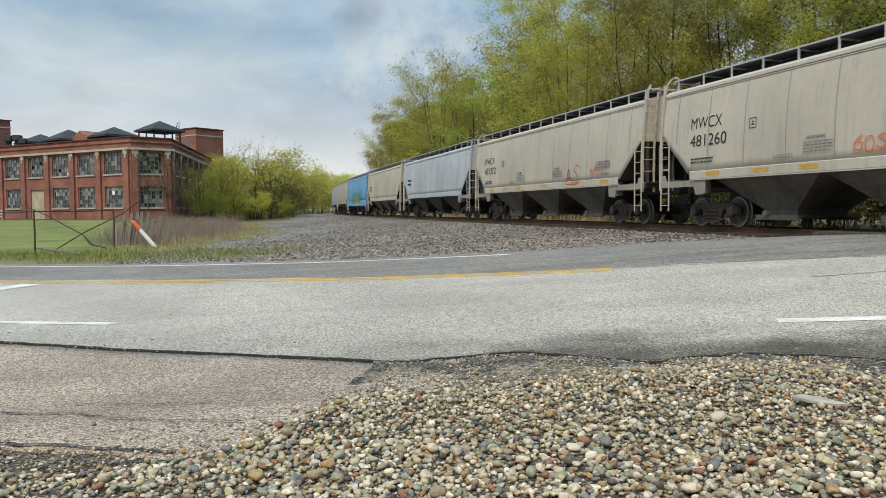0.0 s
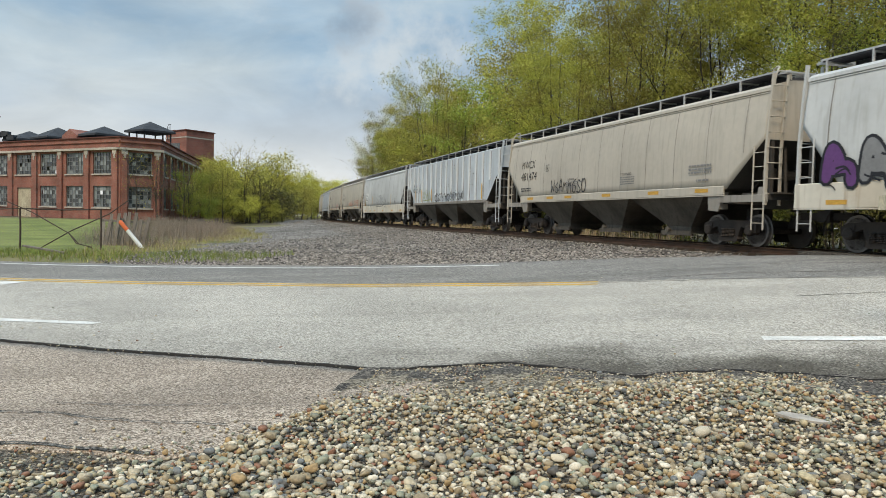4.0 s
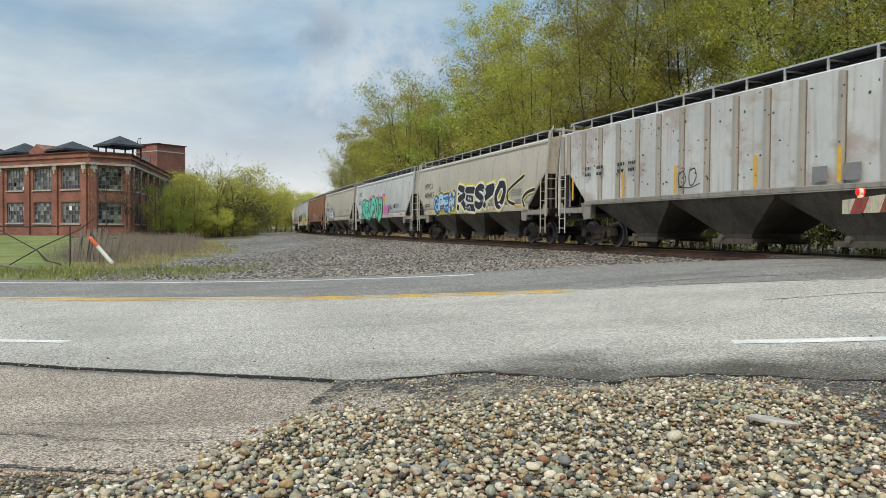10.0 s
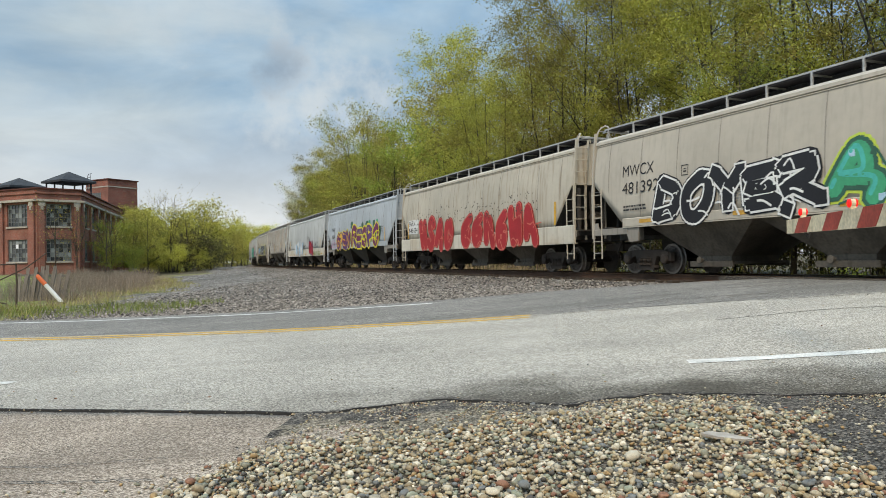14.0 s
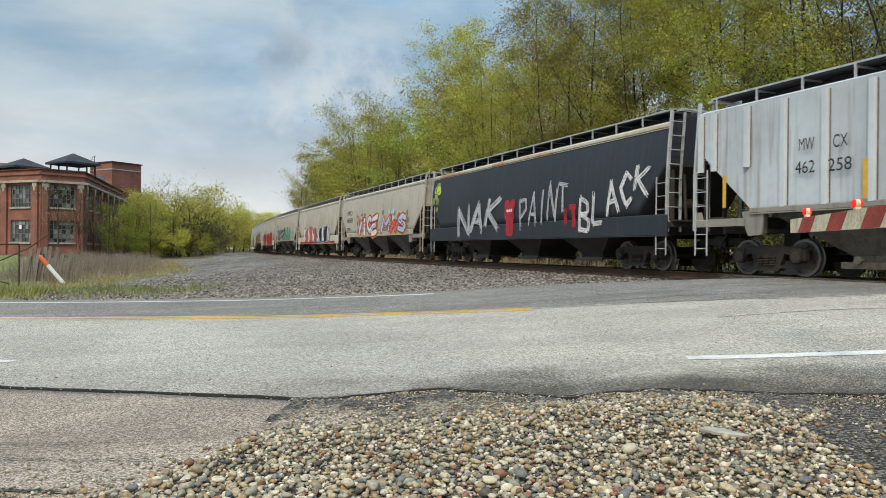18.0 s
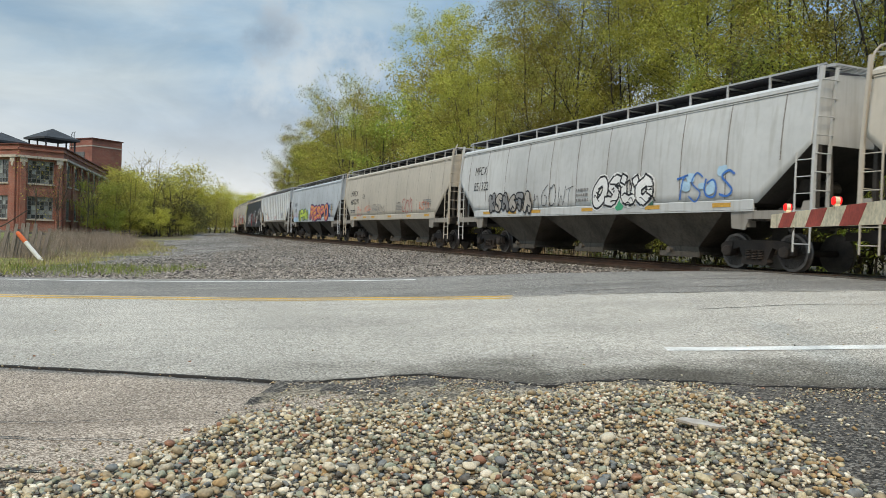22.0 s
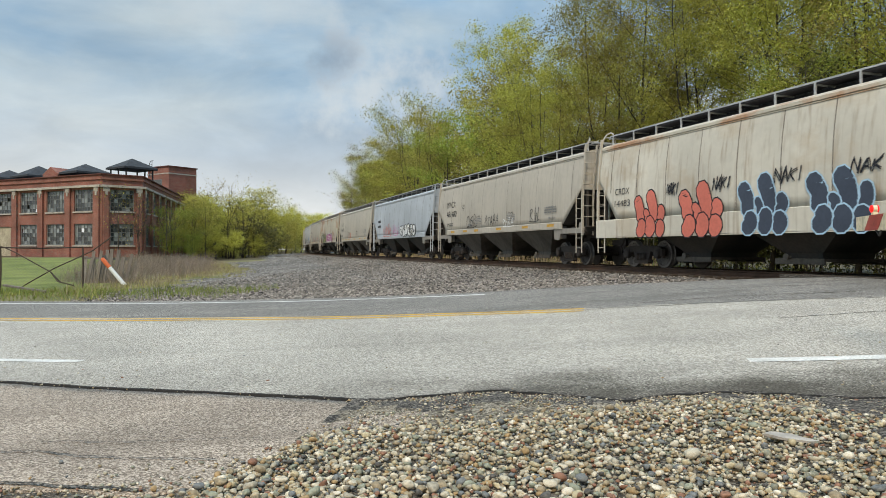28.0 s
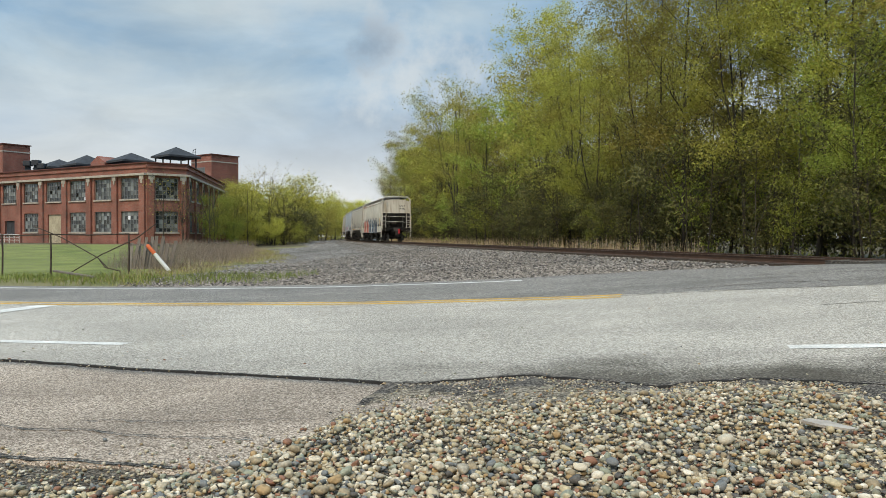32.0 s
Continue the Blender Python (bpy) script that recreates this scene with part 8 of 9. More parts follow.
def build_fence():
    fence = thing("wire_fence", "broken chain-link fence with bent rusty posts and rails", "fence")
    posts = [(-24.5, 30.3), (-21.0, 29.9), (-17.33, 29.3), (-14.9, 28.3), (-12.6, 29.9)]
    top = 1.62
    for x, y in posts:
        z = ground_z(x, y)
        bm = bmesh.new()
        tube(bm, [(x, y, z - 0.2), (x + 0.02, y, z + 0.9), (x, y, z + top)], 0.035, 7)
        part("post", bm, M["pipe"], fence)
    for a, b in zip(posts, posts[1:]):
        bm = bmesh.new()
        za, zb = ground_z(*a) + top, ground_z(*b) + top
        tube(bm, [(a[0], a[1], za), ((a[0] + b[0]) / 2, (a[1] + b[1]) / 2, (za + zb) / 2 - 0.04), (b[0], b[1], zb)], 0.025, 6)
        part("top_rail", bm, M["pipe"], fence)
    # two bent pipes that hang across the gap
    for pts in ([(-15.6, 28.5, 0.33), (-14.4, 28.2, -0.10), (-12.9, 27.9, -0.85), (-12.55, 27.9, -1.22)], [(-14.3, 28.6, -1.45), (-13.2, 28.8, -0.75), (-11.9, 29.0, -0.1), (-11.2, 29.1, 0.45)], [(-12.9, 27.9, -0.85), (-12.6, 27.8, -1.2), (-12.0, 27.7, -1.33)]):
        bm = bmesh.new()
        tube(bm, pts, 0.022, 6)
        part("bent_pipe", bm, M["pipe"], fence, "bent rusty pipe")
    # diamond mesh between posts
    for a, b in zip(posts[:-1], posts[1:]):
        bm = bmesh.new()
        L = math.hypot(b[0] - a[0], b[1] - a[1])
        sag = 0.0 if a != posts[3] else 0.55
        n = int(L / 0.12)
        for i in range(-13, n):
            for d in (1, -1):
                u0, u1 = i * 0.12, i * 0.12 + 1.5
                w0, w1 = (0.04, 1.54) if d > 0 else (1.54, 0.04)
                c0, c1 = max(u0, 0), min(u1, L)
                if c1 - c0 < 0.05:
                    continue
                za = w0 + (w1 - w0) * (c0 - u0) / 1.5
                zb = w0 + (w1 - w0) * (c1 - u0) / 1.5
                if sag:
                    za, zb = za * (1 - sag * c0 / L), zb * (1 - sag * c1 / L)
                pa = (a[0] + (b[0] - a[0]) * c0 / L, a[1] + (b[1] - a[1]) * c0 / L, -1.6 + za)
                pb = (a[0] + (b[0] - a[0]) * c1 / L, a[1] + (b[1] - a[1]) * c1 / L, -1.6 + zb)
                tube(bm, [pa, pb], 0.0022, 3, cap=False)
        part("wire_mesh", bm, M["wire"], fence, "sagging grey wire mesh")
    bm = bmesh.new()
    box(bm, (0, 0, 0), (1.7, 0.16, 0.07))
    bmesh.ops.bevel(bm, geom=bm.edges[:], offset=0.01, segments=1, affect="EDGES")
    o = tagged(new("fallen_board", finish(bm, "fallen_board", M["old_wood"])), "grey weathered board lying below the fence", "board")
    o.matrix_basis = pose(-13.3, 26.9, ground_z(-13.3, 26.9) + 0.17, 0, 7, -12)
    # wooden fence behind, boards leaning
    wf = thing("board_fence", "leaning fence of grey weathered boards", "fence")
    rng = random.Random(4)
    for i in range(14):
        x = -14.4 + 0.13 * i
        bm = bmesh.new()
        h = rng.uniform(1.15, 1.6)
        box(bm, (0, 0, h / 2), (0.135, 0.025, h))
        o = part("board", bm, M["old_wood"], wf)
        o.matrix_basis = pose(x, 34.3 + 0.03 * i, ground_z(x, 34.5) - 0.03, rng.uniform(-5, 3), rng.uniform(-4, 12), rng.uniform(-5, 5))
    for z in (0.4, 1.1):
        bm = bmesh.new()
        box(bm, (0, 0, 0), (1.9, 0.05, 0.09))
        o = part("fence_rail", bm, M["old_wood"], wf)
        o.matrix_basis = pose(-13.5, 34.56, ground_z(-13.5, 34.6) + z, 0, 2, 13)
    # leaning marker post
    pz = ground_z(-12.0, 32.7)
    post = thing("marker_post", "leaning round white marker post with an orange-red top", "post", pose(-12.0, 32.7, pz - 0.03, 0, -40, 0))
    bm = bmesh.new()
    lathe(bm, [(0.085, -0.1), (0.085, 1.02)], "z", 14)
    part("shaft", fix(bm), G["white"], post)
    bm = bmesh.new()
    lathe(bm, [(0.09, 1.0), (0.09, 1.42), (0.075, 1.50), (0.02, 1.53)], "z", 14)
    part("red_sleeve", fix(bm), G["orange"], post, "orange-red sleeve")
    for z in (1.03, 1.10):
        bm = bmesh.new()
        lathe(bm, [(0.067, z), (0.067, z + 0.025)], "z", 14)
        part("band", fix(bm), M["ink"], post)
    # white rail by the factory's door
    rail = thing("hand_rail", "white pipe hand rail on the factory steps", "railing", pose(-59.8, 100.4, ground_z(-58, 99.5), 0, 0, -30))
    for i in range(5):
        bm = bmesh.new()
        tube(bm, [(i * 1.15, 0, -0.1), (i * 1.15, 0, 1.15)], 0.04, 6)
        part("rail_post", bm, G["white"], rail)
    for z in (0.4, 0.78, 1.15):
        bm = bmesh.new()
        tube(bm, [(0, 0, z), (4.6, 0, z)], 0.04, 6)
        part("rail_bar", bm, G["white"], rail)


def blades(name, label, cat, spots, h0, h1, width, mat, seed, lean=0.25):
    """Upright thin blades at the given places: one mesh of uncountable stems."""
    rng = np.random.default_rng(seed)
    n = len(spots)
    p = np.array(spots)
    p[:, 2] = ground_np(p[:, 0], p[:, 1]) - 0.02
    h = rng.uniform(h0, h1, (n, 1))
    a = rng.uniform(0, 2 * np.pi, n)
    side = np.stack([np.cos(a), np.sin(a), 0 * a], 1) * width
    tip = p + np.concatenate([rng.normal(0, lean, (n, 2)) * h, h], 1)
    mid = p * 0.5 + tip * 0.5 + np.stack([0 * a, 0 * a, 0.06 * h[:, 0]], 1)
    v = np.stack([p - side, p + side, mid + side * 0.7, mid - side * 0.7, tip], 1).reshape(-1, 3)
    i = np.arange(n)[:, None] * 5
    faces = np.concatenate([i + np.array([[0, 1, 2, 3]])], 0).tolist() + (i + np.array([[3, 2, 4]])).tolist()
    me = bpy.data.meshes.new(name)
    me.from_pydata(v.tolist(), [], faces)
    me.materials.append(mat)
    return tagged(new(name, me), label, cat, kind="stuff")


def scatter_line(n, s0, s1, o0, o1, seed, clump=0.0):
    rng = np.random.default_rng(seed)
    out = []
    for _ in range(n):
        s, o = rng.uniform(s0, s1), o0 + (o1 - o0) * rng.random()
        x, y, h = line_at(s, o)
        if clump and noise.noise(Vector((x * 0.35, y * 0.35, seed))) < rng.uniform(-clump, clump * 0.6):
            continue
        out.append((x + rng.normal(0, 0.1), y + rng.normal(0, 0.1), 0.0))
    return out


def build_weeds():
    def beyond(spots, lo, hi):
        """Those places that lie between lo and hi metres past the ragged edge of the ballast."""
        out = []
        for q in spots:
            n = tn(q[0], q[1])[1]
            k = off_line(q[0], q[1]) - float(ballast_edge(n)) - 1.3 * noise.noise(Vector((q[0] * 0.35, q[1] * 0.35, 0)))
            if lo < k < hi and n > ROAD_FAR + 0.7:
                out.append(q)
        return out
    blades("reed_bed", "pale dry reeds along the foot of the wood", "reeds", scatter_line(8200, 14, 125, -5.5, -9.2, 1, 0.4), 0.9, 1.8, 0.009, M["reed"], 2, 0.10)
    blades("dead_brush", "tangle of dead brown weed stems beyond the fence", "weeds", [q for q in beyond(scatter_line(34000, 6, 56, 14.0, 21.5, 3, 0.45), 1.6, 9) if tn(q[0], q[1])[1] > 28.9], 0.35, 1.35, 0.0045, M["brush"], 4, 0.36)
    blades("dry_grass", "flattened straw-coloured grass beside the ballast", "grass", beyond(scatter_line(20000, 2, 62, 12.8, 20.5, 5, 0.5), 0.2, 4.0), 0.08, 0.34, 0.009, M["straw"], 6, 0.6)
    blades("fringe_grass", "yellow-green grass fringe along the ballast", "grass", beyond(scatter_line(22000, -4, 52, 12.2, 22.0, 15, 0.45), -0.7, 2.6), 0.05, 0.24, 0.011, M["fringe"], 16, 0.5)
    rng = np.random.default_rng(8)
    sp = []
    for _ in range(13000):
        t, n = rng.uniform(-34, -11), rng.uniform(19.3, 30)
        if n < 19.9 + 1.0 * noise.noise(Vector((t * 0.7, 0, 0))) or n > 24 + 3 * noise.noise(Vector((t * 0.3, 4, 0))):
            continue
        x, y = xy(t, n)
        sp.append((x, y, 0))
    blades("verge_grass", "uneven green verge grass below the fence", "grass", sp, 0.08, 0.32, 0.010, M["grass"], 9, 0.4)
    blades("wood_floor_weeds", "low green growth under the trees", "undergrowth", scatter_line(9000, -22, 120, -8.5, -16, 11, 0.4), 0.3, 1.1, 0.02, M["grass"], 12, 0.3)


build_fence()
build_weeds()


# ---------------------------------------------------------------- gravel in the foreground
def stone_material():
    m, nt, bs = principled("river_gravel")
    L, N = nt.links.new, nt.nodes.new
    g = N("ShaderNodeNewGeometry")
    oi = N("ShaderNodeObjectInfo")
    add = N("ShaderNodeMath")
    add.operation = "ADD"
    L(g.outputs["Random Per Island"], add.inputs[0]), L(oi.outputs["Random"], add.inputs[1])
    fr = N("ShaderNodeMath")
    fr.operation = "FRACT"
    L(add.outputs[0], fr.inputs[0])
    r = N("ShaderNodeValToRGB")
    r.color_ramp.interpolation = "CONSTANT"
    cols = [(0.00, (0.279, 0.216, 0.135)), (0.11, (0.400, 0.336, 0.234)), (0.22, (0.219, 0.207, 0.149)), (0.31, (0.493, 0.432, 0.324)), (0.40, (0.335, 0.221, 0.108)), (0.47, (0.158, 0.161, 0.153)), (0.54, (0.335, 0.290, 0.216)), (0.64, (0.558, 0.478, 0.351)), (0.70, (0.251, 0.124, 0.077)), (0.76, (0.251, 0.258, 0.189)), (0.83, (0.093, 0.083, 0.072)), (0.87, (0.428, 0.350, 0.216)), (0.95, (0.623, 0.552, 0.432))]
    e = r.color_ramp.elements
    e[0].position, e[0].color = cols[0][0], (*cols[0][1], 1)
    e[1].position, e[1].color = cols[-1][0], (*cols[-1][1], 1)
    for p, c in cols[1:-1]:
        k = e.new(p)
        k.color = (*c, 1)
    L(fr.outputs[0], r.inputs[0])
    tc = N("ShaderNodeTexCoord")
    n = N("ShaderNodeTexNoise")
    n.inputs["Scale"].default_value, n.inputs["Detail"].default_value = 45, 6
    L(tc.outputs["Object"], n.inputs["Vector"])
    mr = N("ShaderNodeMapRange")
    mr.inputs["From Min"].default_value, mr.inputs["From Max"].default_value = 0.3, 0.7
    mr.inputs["To Min"].default_value, mr.inputs["To Max"].default_value = 0.68, 1.34
    L(n.outputs["Fac"], mr.inputs["Value"])
    hv = N("ShaderNodeHueSaturation")
    L(r.outputs[0], hv.inputs["Color"]), L(mr.outputs[0], hv.inputs["Value"])
    L(hv.outputs[0], bs.inputs["Base Color"])
    bs.inputs["Roughness"].default_value = 0.7
    bs.inputs["Specular IOR Level"].default_value = 0.3
    bp = N("ShaderNodeBump")
    bp.inputs["Strength"].default_value, bp.inputs["Distance"].default_value = 0.3, 0.004
    L(n.outputs["Fac"], bp.inputs["Height"])
    L(bp.outputs[0], bs.inputs["Normal"])
    return m


M["stone"] = stone_material()
M["stone_dark"] = material("dark_crushed_stone", (0.16, 0.15, 0.14), 0.85, col2=(0.09, 0.085, 0.08), scale=20, fine=80, bump=0.3, vary=0.75, island=True)
M["ballast_stone"] = material("ballast_stones", (0.30, 0.265, 0.23), 0.85, col2=(0.12, 0.102, 0.086), scale=14, fine=60, bump=0.3, vary=0.85, island=True)

GRAV_T = np.array([-6, -3.55, -3.17, -2.7, -2.45, -2.31, -2.11, -1.7, -0.95, -0.29, 0.4, 1.1, 1.88, 2.3, 3.0])
GRAV_N = np.array([3.2, 3.55, 3.65, 3.95, 4.17, 4.67, 5.44, 5.76, 5.95, 6.3, 6.6, 6.75, 6.27, 5.9, 5.0])


def stone_shapes(k, sub, seed):
    out = []
    rng = random.Random(seed)
    for i in range(k):
        bm = bmesh.new()
        bmesh.ops.create_icosphere(bm, subdivisions=sub, radius=1.0)
        sx, sy, sz = rng.uniform(0.8, 1.25), rng.uniform(0.7, 1.0), rng.uniform(0.5, 0.75)
        off = Vector((rng.uniform(0, 50), rng.uniform(0, 50), 0))
        cuts = [(Vector((rng.gauss(0, 1), rng.gauss(0, 1), rng.gauss(0, 0.8))).normalized(), rng.uniform(0.50, 0.80)) for _ in range(9)]
        for v in bm.verts:
            p = v.co.copy()
            for d, lim in cuts:
                k = p.dot(d)
                if k > lim:
                    p -= d * (k - lim)
            f = 1 + 0.22 * noise.noise(p * 0.9 + off) + 0.10 * noise.noise(p * 2.1 + off)
            v.co = Vector((p.x * sx, p.y * sy, p.z * sz)) * f
        bm.verts.ensure_lookup_table()
        vs = np.array([tuple(v.co) for v in bm.verts])
        fs = np.array([[v.index for v in f.verts] for f in bm.faces])
        out.append((vs, fs))
        bm.free()
    return out


def merge_stones(places, shapes, rng):
    """places: x, y, z, size. One joined mesh."""
    V, F, n = [], [], 0
    for x, y, z, s in places:
        vs, fs = shapes[rng.integers(len(shapes))]
        a, b = rng.uniform(0, 6.283), rng.normal(0, 0.35)
        c, d, e, f = math.cos(a), math.sin(a), math.cos(b), math.sin(b)
        w = vs * s
        w = np.stack([w[:, 0], w[:, 1] * e - w[:, 2] * f, w[:, 1] * f + w[:, 2] * e], 1)
        w = np.stack([w[:, 0] * c - w[:, 1] * d, w[:, 0] * d + w[:, 1] * c, w[:, 2]], 1) + (x, y, z)
        V.append(w), F.append(fs + n)
        n += len(vs)
    return np.concatenate(V), np.concatenate(F)


def stones_object(name, label, V, F, mat, parent=None):
    me = bpy.data.meshes.new(name)
    me.from_pydata(V.tolist(), [], F.tolist())
    me.materials.append(mat)
    me.polygons.foreach_set("use_smooth", [True] * len(F))
    ob = new(name, me)
    ob.parent = parent
    return tagged(ob, label, "" if parent else "gravel", kind="stuff")


def fore_z(x, y):
    return np.interp(off_np(np.asarray(x), np.asarray(y)), _DF, _ZF) - 0.024


def build_gravel():
    rng = np.random.default_rng(5)
    # bed under the stones, coloured dark to stand for shade in their gaps
    xs, ys = np.arange(-5, 6.5, 0.12), np.arange(1.0, 7.6, 0.12)

    def bed(X, Y):
        t, n = tn(X, Y)
        b = np.interp(t, GRAV_T, GRAV_N)
        mound = 0.05 * smooth(0.0, 0.8, b - n)
        return fore_z(X, Y) - 0.012 + mound
    me = grid_mesh("gravel_bed", xs, ys, bed, [M["grit"], M["dark_asphalt"]], lambda x, y: (tn(x, y)[0] > 1.62 + 0.2 * rnoise(x, y, 2.5)).astype(int))
    tagged(new("gravel_bed", me), "stony soil under the roadside gravel", "ground", kind="structure")
    shapes = stone_shapes(9, 2, 3)
    near, rest, sparse = [], [], []
    n_try = 36000
    t = rng.uniform(-4.6, 2.7, n_try)
    n = rng.uniform(2.6, 6.9, n_try)
    lim = np.interp(t, GRAV_T, GRAV_N)
    for a, b, l in zip(t, n, lim):
        gap = l + 0.12 * noise.noise(Vector((a * 3, b * 3, 1))) - b
        right = 1.82 + 0.25 * noise.noise(Vector((a * 1.5, b * 1.5, 7))) + max(0.0, (b - 5.4)) * 0.5
        if a > right:
            continue
        x, y = xy(a, b)
        if gap < 0:
            if gap > -0.9 and rng.random() < 0.42 * math.exp(gap * 4):
                sparse.append((x, y))
            continue
        if a < -2.3 and rng.random() < 0.45:
            continue
        rest.append((x, y))
    P2 = np.array(rest)
    Z = bed(P2[:, 0], P2[:, 1])
    size = np.clip(rng.lognormal(math.log(0.0190), 0.32, len(P2)), 0.009, 0.05)
    lift = rng.uniform(0.0, 1.15, len(P2)) * size
    places = [(p[0], p[1], z + l, s) for p, z, l, s in zip(P2, Z, lift, size)]
    gravel = thing("gravel_patch", "loose mixed river gravel heaped at the roadside", "gravel")
    order = sorted(places, key=lambda q: (q[0] - 0.9) ** 2 + (q[1] - 4.3) ** 2)
    near, far = order[:300], order[300:]
    singles = []
    for i, (vs, fs) in enumerate(shapes):
        sm = bpy.data.meshes.new("stone")
        sm.from_pydata(vs.tolist(), [], fs.tolist())
        sm.materials.append(M["stone"])
        sm.polygons.foreach_set("use_smooth", [True] * len(fs))
        singles.append(sm)
    r2 = random.Random(9)
    for x, y, z, s in near:
        o = new("stone", singles[r2.randrange(len(singles))])
        o.parent = gravel
        o.matrix_basis = pose(x, y, z, r2.gauss(0, 18), r2.gauss(0, 10), r2.uniform(0, 360)) @ Matrix.Diagonal((s, s, s, 1))
    rough = stone_shapes(9, 1, 13)
    V, F = merge_stones([q for q in far if tn(q[0], q[1])[1] < 4.3], shapes, rng)
    V2, F2 = merge_stones([q for q in far if tn(q[0], q[1])[1] >= 4.3], rough, rng)
    F2 = F2 + len(V)
    V, F = np.concatenate([V, V2]), np.concatenate([F, F2])
    stones_object("gravel", "", V, F, M["stone"], gravel)
    # a large tan stone and a pale slab
    for (x, y), s, mat in (((1.78, 4.55), 0.075, M["stone"]), ((1.62, 6.52), 0.04, G["white"])):
        o = new("stone", singles[4])
        o.parent = gravel
        o.matrix_basis = pose(x, y, float(bed(np.array([x]), np.array([y]))[0]) + s * 0.45, 4, 6, 30) @ Matrix.Diagonal((s, s, s * 0.9, 1))
    bm = bmesh.new()
    prism(bm, [(-0.17, -0.02), (-0.06, -0.06), (0.10, -0.05), (0.17, -0.01), (0.07, 0.02), (0.0, 0.05), (-0.12, 0.04)], "z", 0, 0.016)
    o = tagged(new("stone_slab", finish(fix(bm), "stone_slab", M["stone_trim"])), "flat pale slab lying on the gravel", "slab")
    x, y = 2.52, 4.75
    o.matrix_basis = pose(x, y, float(bed(np.array([x]), np.array([y]))[0]) + 0.03, 6, 5, -20)
    # stray stones and crumbs on the driveway and along the broken edge
    crumbs = [(x, y, float(fore_z(x, y)) + 0.016, rng.uniform(0.008, 0.024)) for x, y in sparse]
    for _ in range(2600):
        a = rng.uniform(-2.3, 2.9) if rng.random() < 0.975 else rng.uniform(-12, -2.3)
        e = edge_n(a)
        b = e - abs(rng.normal(0, 0.32 if a > -2.1 else 0.05))
        x, y = xy(a, b)
        crumbs.append((x, y, float(fore_z(x, y)) + (0.012 if a > -2.1 else 0.02), rng.uniform(0.004, 0.015)))
    for _ in range(1400):
        a, b = rng.uniform(-7, -2.3), rng.uniform(2.8, 4.0)
        x, y = xy(a, b)
        crumbs.append((x, y, float(fore_z(x, y)) + 0.0, rng.uniform(0.006, 0.024)))
    for _ in range(420):
        a, b = 1.65 + abs(rng.normal(0, 0.7)), rng.uniform(2.6, 6.5)
        x, y = xy(a, b)
        crumbs.append((x, y, float(bed(np.array([x]), np.array([y]))[0]) + 0.012, rng.uniform(0.008, 0.024)))
    for _ in range(170):
        a, b = rng.uniform(-10, 6), 7.0 + 9.0 * rng.random() ** 1.7
        x, y = xy(a, b)
        crumbs.append((x, y, road_z(x, y) + 0.004, rng.uniform(0.006, 0.02)))
    V, F = merge_stones(crumbs, stone_shapes(5, 1, 4), rng)
    stones_object("stone_crumbs", "small stones scattered on the tarmac edge", V, F, M["stone"])


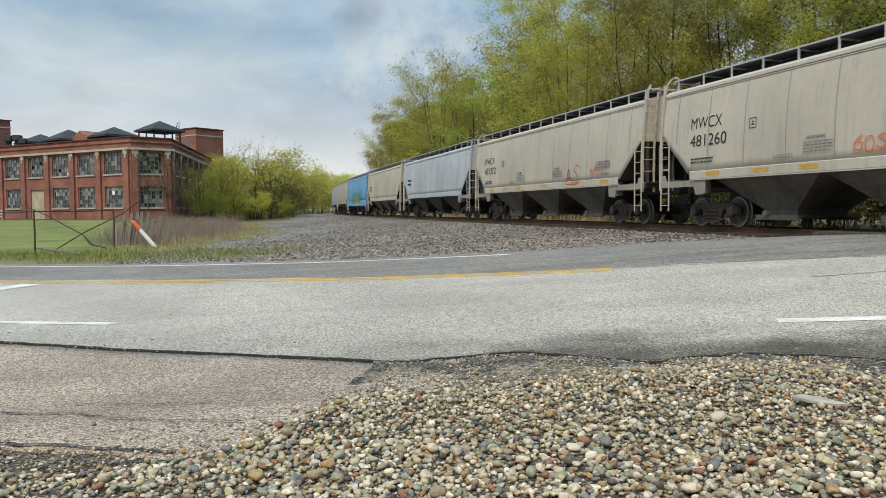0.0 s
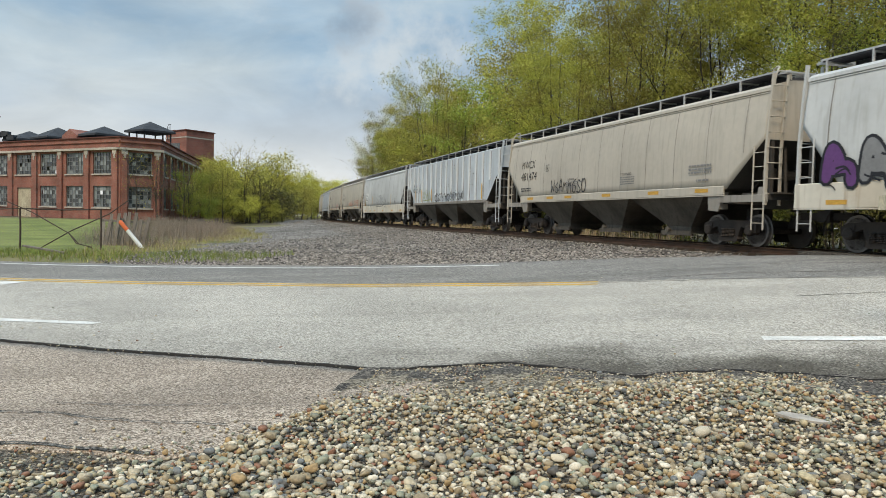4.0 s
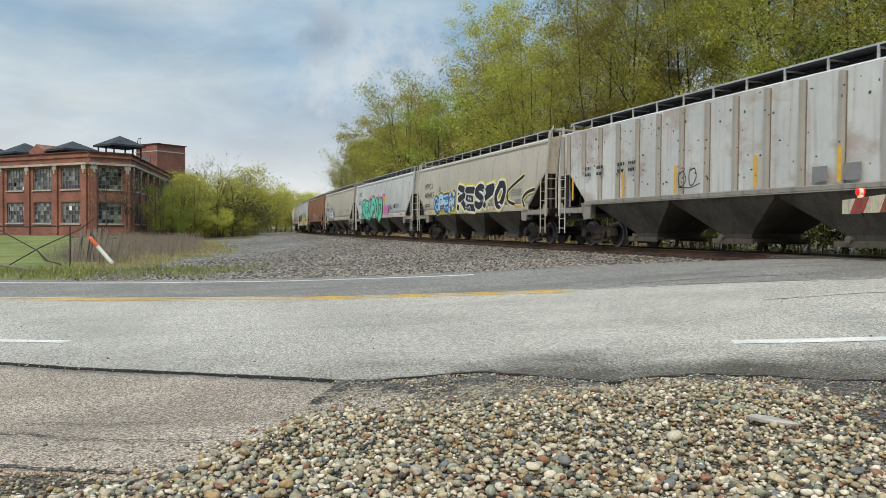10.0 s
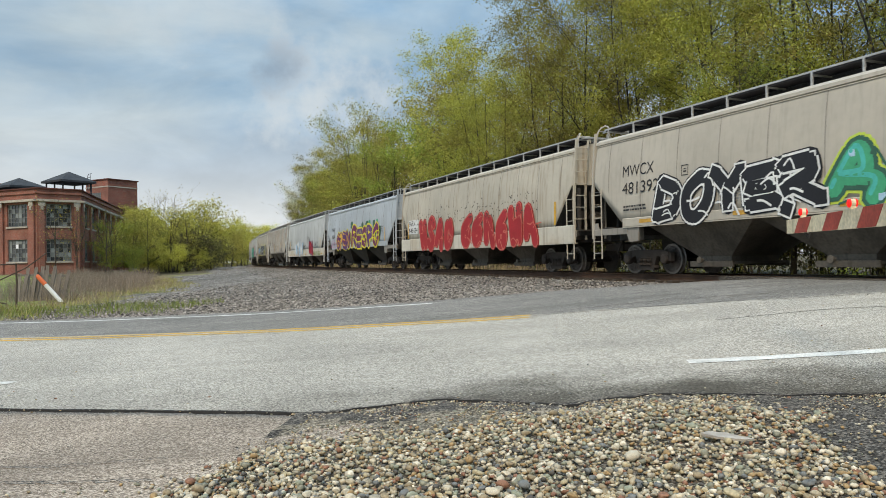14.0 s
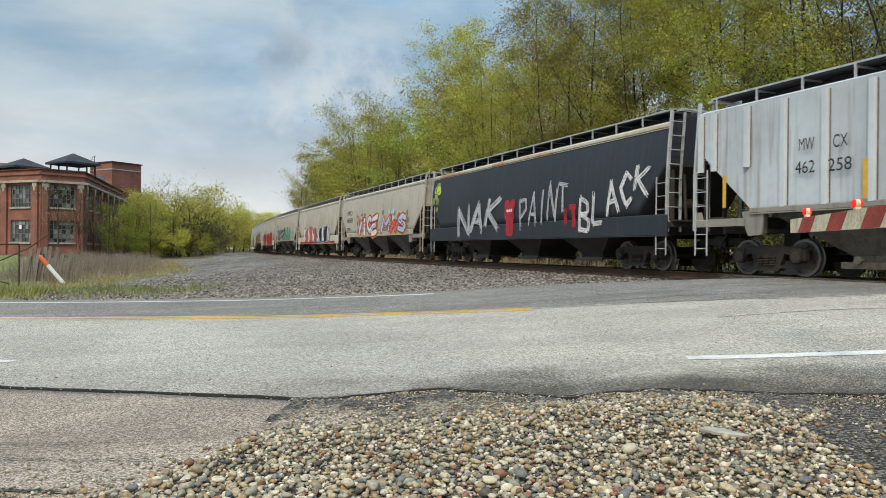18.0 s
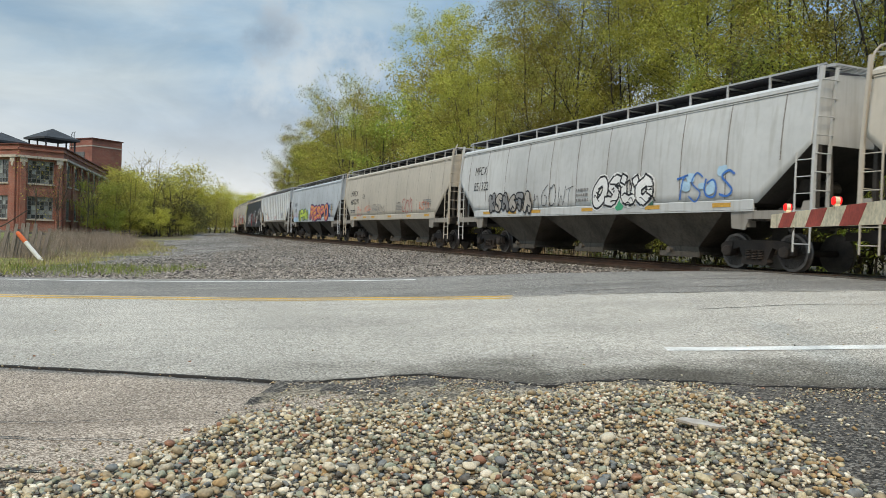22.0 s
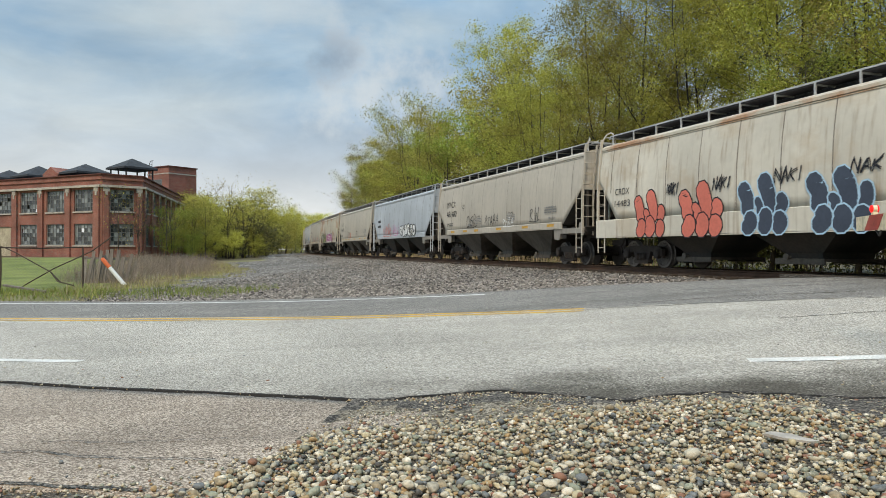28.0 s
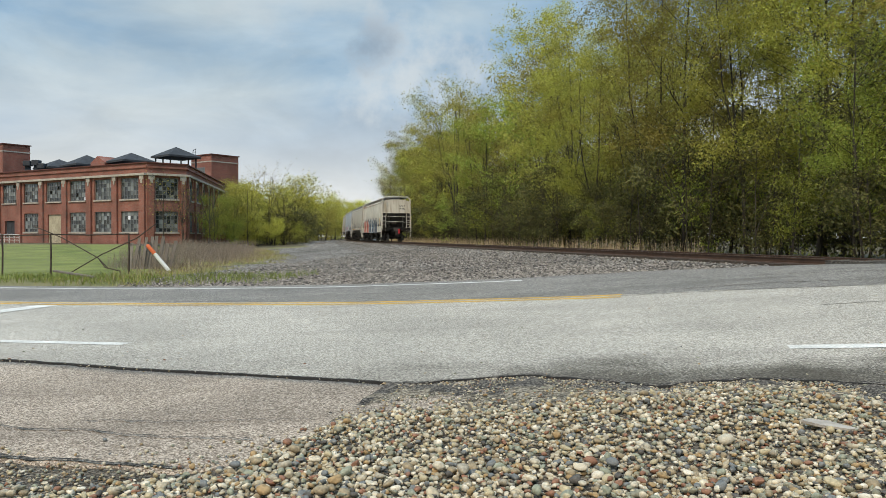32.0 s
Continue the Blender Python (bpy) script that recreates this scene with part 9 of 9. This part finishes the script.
def build_broken_edge():
    """Dark crumbled tarmac between the road's edge and the gravel, and dirt to the right of it."""
    ts = np.arange(-2.25, 6.5, 0.08)
    rows = 12
    verts, faces = [], []
    for t in ts:
        hi = edge_n(t) - 0.02
        lo = min(float(np.interp(t, GRAV_T, GRAV_N)) - 0.7, hi - 0.3)
        if t > 1.7:
            lo = 2.0
        for k in range(rows):
            n = lo + (hi - lo) * k / (rows - 1)
            x, y = xy(t, n)
            verts.append((x, y, 0.03 * noise.noise(Vector((x * 3.1, y * 3.1, 3))) + 0.012 * noise.noise(Vector((x * 11, y * 11, 3)))))
    v = np.array(verts)
    v[:, 2] += fore_z(v[:, 0], v[:, 1]) + np.tile(np.interp(np.arange(rows) / (rows - 1), [0, 0.35, 0.7, 1], [-0.06, -0.01, 0.008, 0.014]), len(ts))
    for i in range(len(ts) - 1):
        for k in range(rows - 1):
            a = i * rows + k
            faces.append((a, a + rows, a + rows + 1, a + 1))
    me = bpy.data.meshes.new("broken_edge")
    me.from_pydata(v.tolist(), [], faces)
    me.materials.append(M["dark_asphalt"])
    me.materials.append(M["soil"])
    mi = []
    for i in range(len(ts) - 1):
        for k in range(rows - 1):
            q = v[i * rows + k]
            w = noise.noise(Vector((q[0] * 1.6, q[1] * 1.6, 5))) * 0.35
            mi.append(1 if (ts[i] < 1.6 and k / rows < 0.66 + w) or (ts[i] >= 1.6 and w > 0.19) else 0)
    me.polygons.foreach_set("material_index", mi)
    me.polygons.foreach_set("use_smooth", [True] * len(faces))
    tagged(new("broken_edge", me), "dark crumbled tarmac and dirt along the road edge", "road edge", kind="structure")


def build_ballast():
    rng = np.random.default_rng(15)
    shapes = stone_shapes(6, 1, 8)
    pl = []
    for _ in range(24000):
        u = rng.random()
        if u < 0.55:
            a, b = rng.uniform(-17, 3.5), ROAD_FAR + 0.05 + abs(rng.normal(0, 3.2))
            x, y = xy(a, b)
            d = off_line(x, y)
            if not 2.2 < d < 18.5:
                continue
        else:
            s, o = rng.uniform(-2, 70) if rng.random() < 0.75 else rng.uniform(70, 110), rng.uniform(0.9, 7.0)
            x, y, h = line_at(s, o)
            if tn(x, y)[1] < ROAD_FAR + 0.1:
                continue
        pl.append((x, y, 0.0, rng.uniform(0.025, 0.065)))
    # the open field of ballast between the road, the track and the weeds
    for _ in range(15000):
        n = ROAD_FAR + 0.3 + 30 * rng.random() ** 1.6
        d = rng.uniform(2.5, float(ballast_edge(n)) + 0.6)
        t = rng.uniform(-17, 6)
        x, y = xy(t, n)
        if abs(off_line(x, y) - d) > 8 or not 2.2 < off_line(x, y) < float(ballast_edge(n)) + 0.8 * noise.noise(Vector((x * 0.4, y * 0.4, 0))):
            continue
        pl.append((x, y, 0.0, rng.uniform(0.03, 0.075)))
    p = np.array(pl)
    p[:, 2] = ground_np(p[:, 0], p[:, 1]) + p[:, 3] * 0.1
    V, F = merge_stones([tuple(q) for q in p], shapes, rng)
    me = stones_object("ballast_stones", "grey crushed stone ballast spread beside the track", V, F, M["ballast_stone"])
    me.data.polygons.foreach_set("use_smooth", [False] * len(F))


build_gravel()
build_broken_edge()
build_ballast()

motions()
